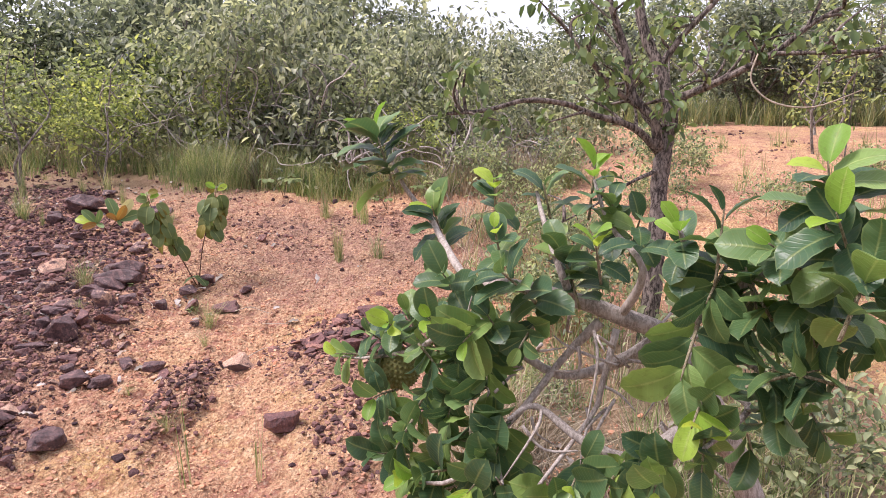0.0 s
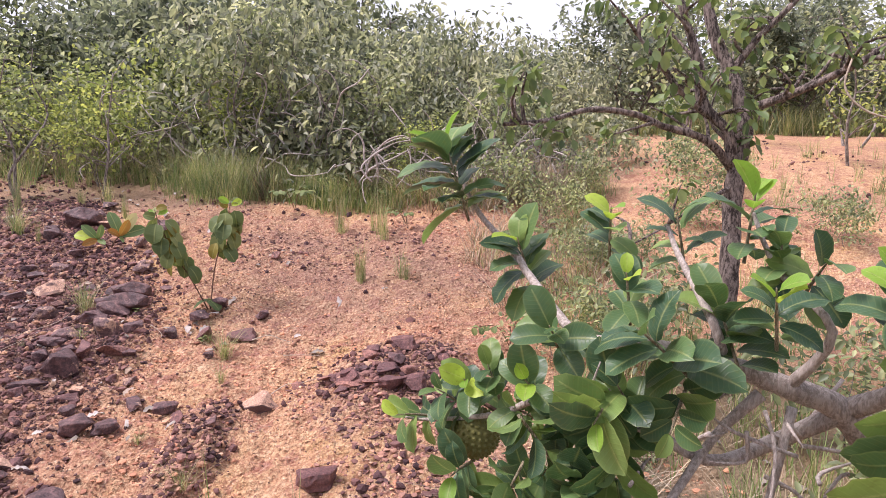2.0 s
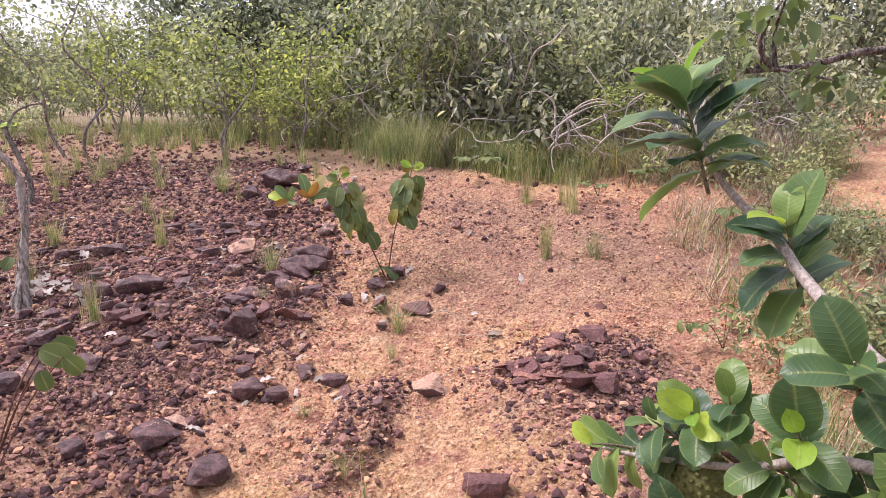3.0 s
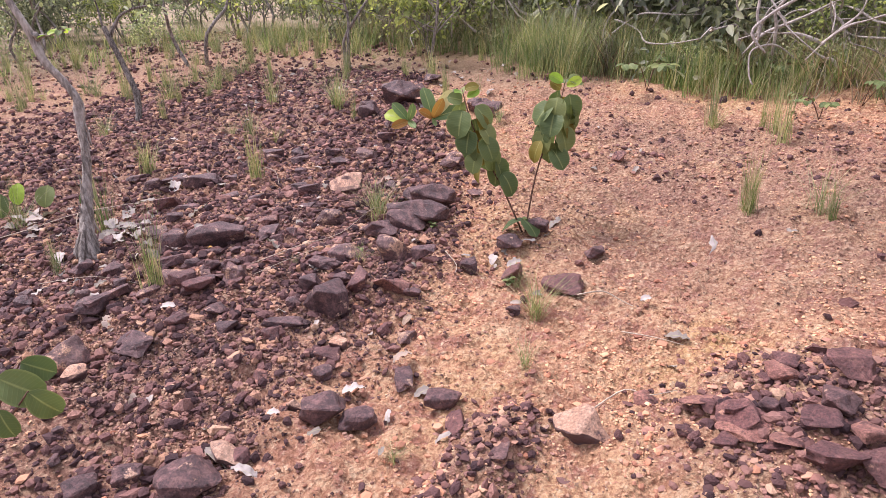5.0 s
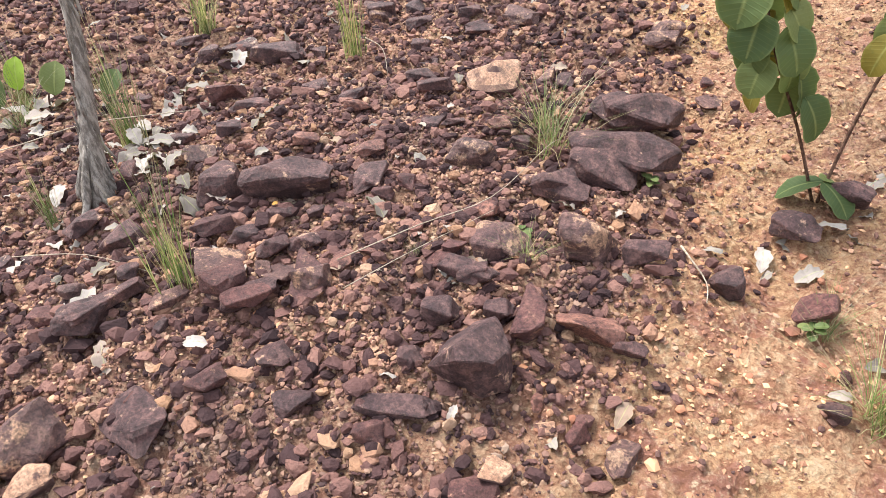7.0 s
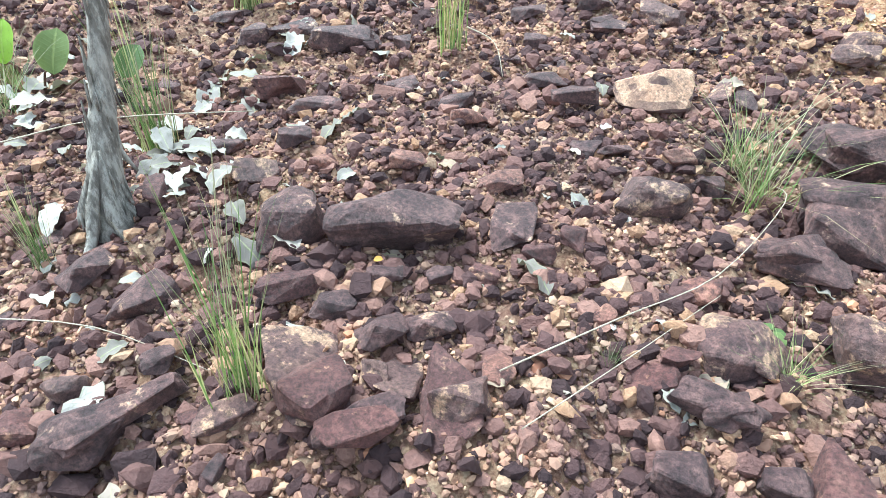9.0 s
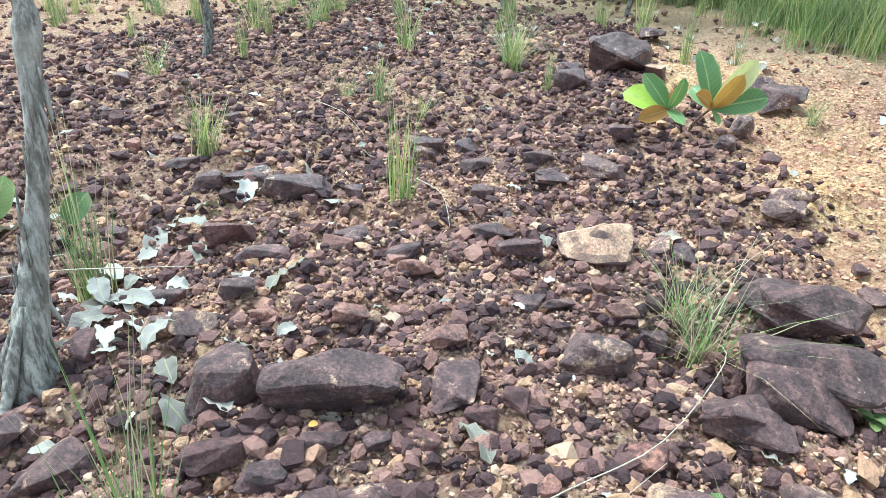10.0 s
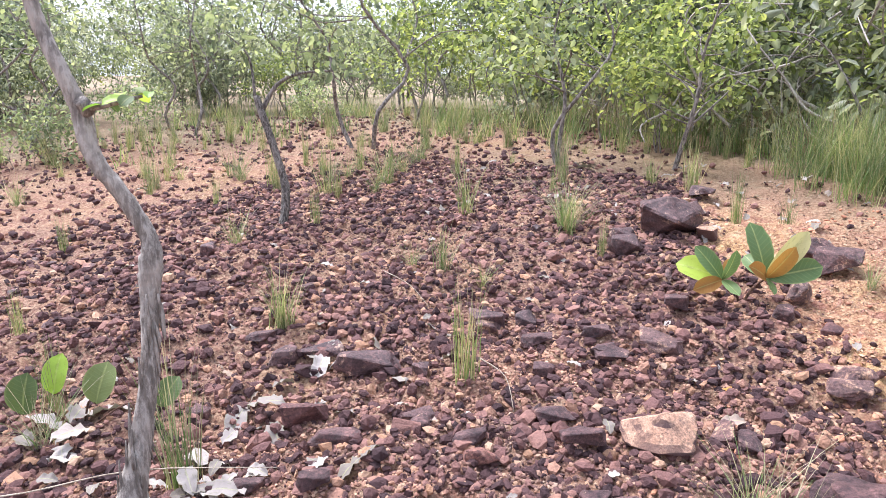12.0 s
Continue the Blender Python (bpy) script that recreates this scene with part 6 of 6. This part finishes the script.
dead_leaf(-4.17, 4.99, 0.091, 158)
dead_leaf(-4.39, 5.62, 0.092, 308)
dead_leaf(-4.41, 5.44, 0.120, 61)
dead_leaf(-4.84, 5.34, 0.071, 121)
dead_leaf(-4.84, 5.49, 0.073, 234)
dead_leaf(-4.04, 4.06, 0.056, 319)
dead_leaf(-3.88, 4.08, 0.053, 162)
dead_leaf(-3.86, 3.90, 0.064, 81)
dead_leaf(-4.33, 4.10, 0.070, 44)
dead_leaf(-5.08, 4.52, 0.099, 191)
dead_leaf(-4.98, 4.39, 0.112, 69)
dead_leaf(-5.54, 5.37, 0.081, 290)
dead_leaf(-4.68, 5.87, 0.077, 302)
dead_leaf(-4.02, 5.18, 0.040, 66)
dead_leaf(-3.24, 5.03, 0.050, 100)
dead_leaf(-3.05, 4.73, 0.040, 291)
dead_leaf(-5.30, 4.58, 0.107, 231)
dead_leaf(-4.38, 4.53, 0.083, 290)
dead_leaf(-4.23, 4.46, 0.062, 124)
dead_leaf(-2.93, 4.58, 0.041, 47)
dead_leaf(-2.35, 5.23, 0.055, 105)
dead_leaf(-2.24, 5.40, 0.075, 286)
dead_leaf(-2.07, 5.51, 0.093, 98)
dead_leaf(-2.21, 5.28, 0.081, 125)
dead_leaf(-2.09, 5.34, 0.072, 150)
dead_leaf(-2.03, 5.83, 0.100, 151)
dead_leaf(-2.89, 4.72, 0.071, 147)
dead_leaf(-2.92, 4.57, 0.042, 331)
dead_leaf(-2.44, 4.36, 0.050, 56)
dead_leaf(-2.35, 4.49, 0.059, 2)
dead_leaf(-2.89, 4.24, 0.061, 340)
dead_leaf(-1.91, 5.02, 0.062, 317)
dead_leaf(-3.87, 3.78, 0.120, 355)
dead_leaf(-2.29, 4.08, 0.079, 156)
dead_leaf(-2.08, 4.12, 0.087, 342)
dead_leaf(-2.25, 4.24, 0.070, 334)
dead_leaf(-2.67, 3.60, 0.094, 80)
dead_leaf(-2.62, 3.51, 0.120, 268)
dead_leaf(-2.44, 3.46, 0.076, 301)
dead_leaf(-3.09, 3.58, 0.056, 239)
dead_leaf(-2.99, 3.60, 0.044, 187)
dead_leaf(-2.43, 3.72, 0.041, 104)
dead_leaf(-2.26, 3.75, 0.080, 123)
dead_leaf(-1.13, 4.90, 0.081, 82)
dead_leaf(-1.15, 4.69, 0.054, 25)
dead_leaf(-1.18, 5.89, 0.119, 212)
dead_leaf(-0.76, 6.00, 0.085, 103)
dead_leaf(-2.07, 5.49, 0.077, 292)
dead_leaf(-2.24, 5.26, 0.075, 16)
dead_leaf(-1.40, 5.15, 0.052, 325)
dead_leaf(-4.71, 5.01, 0.101, 250)
dead_leaf(-5.25, 4.56, 0.120, 333)
dead_leaf(-5.03, 4.36, 0.119, 323)
dead_leaf(-4.47, 5.75, 0.077, 324)
dead_leaf(-4.88, 5.03, 0.118, 208)
dead_leaf(-4.72, 5.89, 0.056, 5)
dead_leaf(-4.81, 5.65, 0.120, 268)
dead_leaf(-5.59, 5.42, 0.090, 62)
dead_leaf(-5.48, 9.01, 0.120, 108)
dead_leaf(-5.88, 7.39, 0.088, 239)
dead_leaf(-3.84, 9.34, 0.120, 189)
dead_leaf(-3.65, 9.18, 0.120, 149)
dead_leaf(-8.85, 6.49, 0.111, 338)
dead_leaf(-4.89, 5.43, 0.104, 220)
dead_leaf(-5.17, 4.46, 0.106, 123)
dead_leaf(-5.16, 4.36, 0.082, 91)
for _ in range(130):
    x, y = leaf_rng.uniform(-6.8, -1.6), leaf_rng.uniform(3.2, 8.4)
    if leaf_rng.random() < 0.25 + 0.75 * float(rubble(x, y)):
        dead_leaf(x, y, leaf_rng.uniform(0.025, 0.06), leaf_rng.uniform(0, 360))
for _ in range(75):
    a, r = leaf_rng.uniform(0, 6.28), abs(leaf_rng.gauss(0, 0.5))
    dead_leaf(-4.45 + math.cos(a) * r, 4.6 + math.sin(a) * r, leaf_rng.uniform(0.05, 0.09), leaf_rng.uniform(0, 360))
for _ in range(70):
    dead_leaf(leaf_rng.uniform(-6.5, -2.6), leaf_rng.uniform(7.4, 9.8), leaf_rng.uniform(0.04, 0.08), leaf_rng.uniform(0, 360))
for _ in range(60):
    dead_leaf(1.3 + leaf_rng.gauss(0, 0.5), 2.7 + leaf_rng.gauss(0, 0.5), leaf_rng.uniform(0.05, 0.09), leaf_rng.uniform(0, 360))


def stick(pts, rad, name, label, mat):
    ps = [(x, y, gz(x, y) + 0.012 + dz, rad * 0.5 * (1 - 0.6 * i / max(len(pts) - 1, 1))) for i, (x, y, dz) in enumerate(pts)]
    ob = thing(name, ps[0][:3], label, "twig")
    limb("stalk", ps, mat, ob, 6, 0.08, 4)


stick([(-2.46, 5.15, 0.02), (-2.42, 5.07, 0.03), (-2.34, 5.03, 0.02), (-2.31, 4.96, 0.0)], 0.008, "twig", "short pale bent twig on sand", DRY)
stick([(-1.69, 5.07, 0.02), (-1.58, 5.12, 0.03), (-1.49, 5.14, 0.01), (-1.38, 5.10, 0.0)], 0.009, "twig", "grey twig beside a grass tuft", DRY)
stick([(-1.42, 4.87, 0.0), (-1.28, 4.88, 0.015), (-1.15, 4.86, 0.0)], 0.006, "twig", "thin pale twig on sand", DRY)
stick([(-1.40, 4.36, 0.0), (-1.32, 4.53, 0.04), (-1.22, 4.50, 0.03), (-1.12, 4.57, 0.0)], 0.007, "twig", "bent twig beside a small stone", DRY)
stick([(-4.22, 3.92, 0.05), (-3.95, 4.05, 0.06), (-3.70, 4.14, 0.03)], 0.004, "straw", "dry pale grass straw across stones", DRY)
stick([(-3.22, 4.44, 0.03), (-3.10, 4.68, 0.06), (-3.0, 4.92, 0.08), (-2.96, 5.18, 0.10), (-3.02, 5.39, 0.06)], 0.004, "straw", "long dry grass straw over stones", DRY)
stick([(-3.12, 4.36, 0.03), (-3.05, 4.6, 0.06), (-2.98, 4.9, 0.05)], 0.003, "straw", "dry grass straw lying on gravel", DRY)
stick([(-5.24, 6.15, 0.05), (-4.95, 6.05, 0.06), (-4.74, 5.96, 0.03)], 0.004, "straw", "dry stalk lying on gravel", DRY)
stick([(-4.18, 5.62, 0.06), (-4.02, 5.56, 0.07), (-3.92, 5.47, 0.03)], 0.005, "straw", "bent dry stalk over stones", DRY)
stick([(-4.95, 4.05, 0.10), (-4.7, 4.2, 0.16), (-4.45, 4.4, 0.20), (-4.1, 4.62, 0.22)], 0.006, "twig", "bare fallen branch by the leaning tree", DRY)
stick([(-4.75, 4.6, 0.10), (-4.6, 4.45, 0.16), (-4.45, 4.33, 0.10)], 0.007, "twig", "bare grey branch at the leaning trunk", DRY)


# ---- stones, one by one ----
rock(-3.67, 4.66, 0.341, 0.178, 0.158, 37, DARK)
rock(-3.91, 4.54, 0.186, 0.167, 0.149, 56, DARK)
rock(-3.46, 4.85, 0.116, 0.188, 0.061, 28, DARK)
rock(-3.25, 5.14, 0.199, 0.131, 0.116, 20, TAN)
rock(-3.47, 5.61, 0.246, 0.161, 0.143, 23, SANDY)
rock(-4.66, 5.47, 0.314, 0.119, 0.106, 37, DARK)
rock(-4.95, 5.44, 0.278, 0.095, 0.057, 40, DARK)
rock(-4.60, 5.10, 0.196, 0.117, 0.104, 61, RED)
rock(-4.38, 5.06, 0.205, 0.074, 0.065, 45, DARK)
rock(-4.24, 5.31, 0.169, 0.076, 0.067, 36, DARK)
rock(-3.97, 5.30, 0.138, 0.071, 0.063, 49, DARK)
rock(-3.64, 5.45, 0.151, 0.085, 0.075, 26, DARK)
rock(-3.81, 5.57, 0.143, 0.064, 0.057, 37, DARK)
rock(-3.32, 5.81, 0.079, 0.153, 0.084, 13, TAN)
rock(-3.24, 5.83, 0.077, 0.125, 0.041, 15, DARK)
rock(-3.04, 6.42, 0.143, 0.079, 0.070, -3, TAN)
rock(-2.89, 5.67, 0.289, 0.183, 0.163, 6, DARK)
rock(-2.80, 5.31, 0.245, 0.168, 0.150, 8, DARK)
rock(-2.87, 5.14, 0.204, 0.098, 0.087, 3, DARK)
rock(-2.89, 4.81, 0.202, 0.139, 0.123, 10, TAN)
rock(-3.63, 4.42, 0.116, 0.070, 0.062, 41, DARK)
rock(-3.49, 4.41, 0.109, 0.098, 0.087, 52, DARK)
rock(-3.43, 4.49, 0.111, 0.083, 0.074, 43, DARK)
rock(-3.55, 4.25, 0.161, 0.282, 0.092, 52, TAN)
rock(-3.39, 4.35, 0.091, 0.163, 0.053, 33, TAN)
rock(-3.28, 4.36, 0.119, 0.218, 0.071, 47, RED)
rock(-3.37, 4.23, 0.189, 0.085, 0.076, 49, DARK)
rock(-3.24, 4.47, 0.067, 0.113, 0.037, 36, PINK)
rock(-3.99, 4.17, 0.185, 0.089, 0.079, 80, DARK)
rock(-4.17, 4.14, 0.131, 0.099, 0.088, 79, DARK)
rock(-3.78, 4.09, 0.082, 0.063, 0.056, 81, DARK)
rock(-3.89, 3.95, 0.103, 0.061, 0.055, 77, TAN)
rock(-3.75, 4.40, 0.186, 0.072, 0.064, 63, RED)
rock(-3.85, 4.91, 0.109, 0.060, 0.053, 41, PINK)
rock(-3.59, 4.97, 0.143, 0.057, 0.051, 43, PINK)
rock(-3.58, 4.90, 0.054, 0.089, 0.029, 43, PINK)
rock(-4.27, 4.60, 0.119, 0.076, 0.068, 50, TAN)
rock(-4.18, 4.65, 0.134, 0.068, 0.060, 48, TAN)
rock(-4.39, 4.70, 0.128, 0.066, 0.058, 52, DARK)
rock(-4.20, 4.81, 0.106, 0.063, 0.056, 64, DARK)
rock(-3.27, 5.37, 0.109, 0.068, 0.060, 15, PINK)
rock(-3.17, 5.35, 0.097, 0.066, 0.058, 16, DARK)
rock(-3.03, 4.91, 0.103, 0.070, 0.062, 6, PINK)
rock(-2.98, 4.69, 0.079, 0.061, 0.054, 10, RED)
rock(-3.00, 4.63, 0.112, 0.070, 0.063, 10, RED)
rock(-3.15, 4.71, 0.062, 0.050, 0.044, 16, PINK)
rock(-3.19, 4.54, 0.069, 0.046, 0.041, 28, PINK)
rock(-4.41, 5.99, 0.154, 0.104, 0.092, 38, DARK)
rock(-3.88, 6.09, 0.143, 0.086, 0.076, 34, DARK)
rock(-3.70, 6.21, 0.189, 0.085, 0.075, 24, TAN)
rock(-4.15, 5.98, 0.146, 0.066, 0.058, 41, DARK)
rock(-3.96, 6.16, 0.147, 0.066, 0.059, 34, DARK)
rock(-3.31, 4.87, 0.069, 0.062, 0.055, 36, RED)
rock(-3.35, 4.79, 0.082, 0.049, 0.043, 32, RED)
rock(-3.42, 4.67, 0.073, 0.048, 0.042, 26, RED)
rock(-3.50, 4.62, 0.067, 0.054, 0.048, 47, DARK)
rock(-3.60, 4.54, 0.093, 0.054, 0.048, 57, DARK)
rock(-2.89, 4.63, 0.190, 0.076, 0.067, 15, DARK)
rock(-3.74, 3.98, 0.250, 0.085, 0.063, 78, DARK)
rock(-3.59, 4.09, 0.129, 0.058, 0.051, 72, TAN)
rock(-4.07, 4.80, 0.086, 0.062, 0.055, 44, PINK)
rock(-3.42, 5.27, 0.101, 0.045, 0.040, 30, DARK)
rock(-5.04, 5.33, 0.151, 0.090, 0.080, 57, DARK)
rock(-5.29, 5.39, 0.160, 0.072, 0.064, 51, DARK)
rock(-3.76, 3.92, 0.202, 0.118, 0.124, 65, DARK)
rock(-3.54, 3.60, 0.205, 0.139, 0.146, 94, TAN)
rock(-3.35, 3.80, 0.143, 0.225, 0.082, 88, DARK)
rock(-2.81, 4.20, 0.230, 0.078, 0.047, 38, DARK)
rock(-2.72, 4.40, 0.239, 0.166, 0.174, 45, DARK)
rock(-2.67, 4.60, 0.092, 0.179, 0.123, 28, RED)
rock(-2.52, 4.67, 0.183, 0.114, 0.119, 15, PINK)
rock(-2.69, 4.96, 0.206, 0.151, 0.158, 19, TAN)
rock(-2.90, 4.80, 0.169, 0.113, 0.119, 40, DARK)
rock(-2.90, 5.14, 0.184, 0.099, 0.104, 37, DARK)
rock(-2.78, 5.38, 0.406, 0.172, 0.180, 11, DARK)
rock(-2.84, 5.68, 0.325, 0.168, 0.176, 23, DARK)
rock(-2.88, 4.48, 0.119, 0.082, 0.086, 30, DARK)
rock(-3.36, 4.22, 0.160, 0.100, 0.105, 66, RED)
rock(-3.25, 4.36, 0.124, 0.093, 0.097, 50, TAN)
rock(-3.50, 4.22, 0.146, 0.212, 0.077, 73, RED)
rock(-2.30, 5.08, 0.124, 0.086, 0.090, 21, DARK)
rock(-2.06, 5.12, 0.119, 0.096, 0.101, 1, RED)
rock(-1.94, 4.84, 0.090, 0.048, 0.051, 9, DARK)
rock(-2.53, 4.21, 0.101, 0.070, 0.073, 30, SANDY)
rock(-2.31, 4.45, 0.074, 0.134, 0.049, 7, TAN)
rock(-2.51, 4.99, 0.144, 0.072, 0.076, 20, DARK)
rock(-2.41, 4.69, 0.097, 0.052, 0.055, 7, DARK)
rock(-2.50, 4.40, 0.061, 0.037, 0.038, 21, SANDY)
rock(-2.81, 4.11, 0.089, 0.060, 0.063, 49, RED)
rock(-3.24, 3.96, 0.126, 0.057, 0.060, 71, RED)
rock(-2.11, 5.63, 0.159, 0.096, 0.101, -6, DARK)
rock(-2.20, 5.44, 0.154, 0.093, 0.098, -6, DARK)
rock(-2.86, 4.62, 0.105, 0.070, 0.074, 45, DARK)
rock(-2.74, 4.56, 0.092, 0.060, 0.063, 29, DARK)
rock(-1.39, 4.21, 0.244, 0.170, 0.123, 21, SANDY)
rock(-1.22, 4.49, 0.118, 0.101, 0.073, 13, PINK)
rock(-1.96, 4.14, 0.165, 0.115, 0.084, 25, DARK)
rock(-2.51, 3.34, 0.207, 0.177, 0.128, 58, DARK)
rock(-2.53, 3.54, 0.122, 0.238, 0.077, 54, SANDY)
rock(-2.32, 3.83, 0.194, 0.135, 0.098, 46, DARK)
rock(-2.18, 3.87, 0.159, 0.100, 0.072, 40, DARK)
rock(-2.44, 3.82, 0.077, 0.074, 0.062, 47, SANDY)
rock(-2.17, 4.19, 0.082, 0.159, 0.049, 35, DARK)
rock(-0.83, 4.36, 0.110, 0.081, 0.059, 2, RED)
rock(-0.77, 4.71, 0.122, 0.090, 0.065, -8, RED)
rock(-0.99, 4.42, 0.078, 0.062, 0.045, -5, RED)
rock(-0.90, 4.36, 0.093, 0.070, 0.051, -1, RED)
rock(-0.80, 4.43, 0.075, 0.059, 0.042, -15, DARK)
rock(-0.83, 4.61, 0.072, 0.055, 0.040, -12, RED)
rock(-1.05, 4.30, 0.084, 0.060, 0.044, 10, RED)
rock(-0.92, 4.24, 0.090, 0.064, 0.047, -5, RED)
rock(-1.84, 4.02, 0.083, 0.161, 0.072, 27, RED)
rock(-1.61, 3.92, 0.076, 0.147, 0.066, 8, TAN)
rock(-0.76, 4.25, 0.104, 0.072, 0.052, -13, RED)
rock(-2.85, 3.16, 0.133, 0.120, 0.087, 71, DARK)
rock(-2.76, 3.28, 0.117, 0.102, 0.074, 53, DARK)
rock(-3.55, 3.46, 0.167, 0.150, 0.108, 71, DARK)
rock(-3.43, 3.55, 0.120, 0.101, 0.073, 69, SANDY)
rock(-0.93, 3.46, 0.219, 0.212, 0.110, 4, RED)
rock(-2.13, 3.21, 0.198, 0.192, 0.101, 37, DARK)
rock(-0.89, 4.33, 0.154, 0.150, 0.084, 16, RED)
rock(-0.59, 4.46, 0.132, 0.128, 0.082, 4, DARK)
rock(-1.78, 5.13, 0.226, 0.220, 0.086, 24, RED)
rock(-1.73, 5.50, 0.107, 0.104, 0.101, 23, DARK)
rock(-0.76, 4.66, 0.16, 0.13, 0.07, 10, PINK, "stones in the red crust")
rock(-0.55, 4.69, 0.22, 0.15, 0.08, 15, RED, "stones in the red crust")
rock(-0.60, 4.22, 0.19, 0.15, 0.10, -20, RED, "stones in the red crust")
rock(-0.72, 4.26, 0.15, 0.11, 0.05, 30, PINK, "stones in the red crust")
rock(-0.46, 4.23, 0.17, 0.13, 0.08, 5, RED, "stones in the red crust")
rock(-0.87, 4.30, 0.18, 0.13, 0.045, -10, PINK, "stones in the red crust")
rock(-0.50, 4.36, 0.13, 0.10, 0.06, 40, PINK, "stones in the red crust")
rock(-0.64, 4.36, 0.14, 0.11, 0.06, 0, RED, "stones in the red crust")
rock(-1.02, 4.44, 0.16, 0.11, 0.045, 20, PINK, "stones in the red crust")
rock(-4.30, 7.14, 0.20, 0.17, 0.12, 30, DARK)
rock(-3.33, 7.67, 0.25, 0.20, 0.16, 10, DARK)
rock(-3.06, 6.42, 0.17, 0.14, 0.11, 50, TAN)
rock(-4.26, 7.65, 0.380, 0.369, 0.26, 9, DARK)
rock(-4.37, 7.25, 0.179, 0.174, 0.159, 14, DARK)
rock(-4.23, 7.94, 0.198, 0.192, 0.121, 23, DARK)
rock(-4.05, 7.68, 0.166, 0.161, 0.094, 29, SANDY)
rock(-3.49, 7.80, 0.242, 0.235, 0.152, 4, DARK)
rock(-3.41, 7.16, 0.119, 0.232, 0.121, 9, TAN)
rock(-3.39, 6.83, 0.096, 0.093, 0.080, 13, DARK)
rock(-3.74, 6.29, 0.207, 0.193, 0.072, 16, TAN)
rock(-3.81, 6.65, 0.114, 0.111, 0.098, 16, DARK)
rock(-4.43, 5.99, 0.167, 0.162, 0.113, 32, TAN)
rock(-4.32, 6.16, 0.099, 0.096, 0.082, 29, DARK)
rock(-3.85, 6.08, 0.150, 0.140, 0.052, 27, DARK)
rock(-6.55, 5.87, 0.118, 0.115, 0.094, 56, DARK)
rock(-4.60, 6.89, 0.122, 0.118, 0.077, 27, PINK)
rock(-3.05, 6.36, 0.156, 0.152, 0.068, 12, TAN)
rock(-4.34, 8.46, 0.175, 0.170, 0.089, 7, DARK)
scatter_rocks(155, 5)
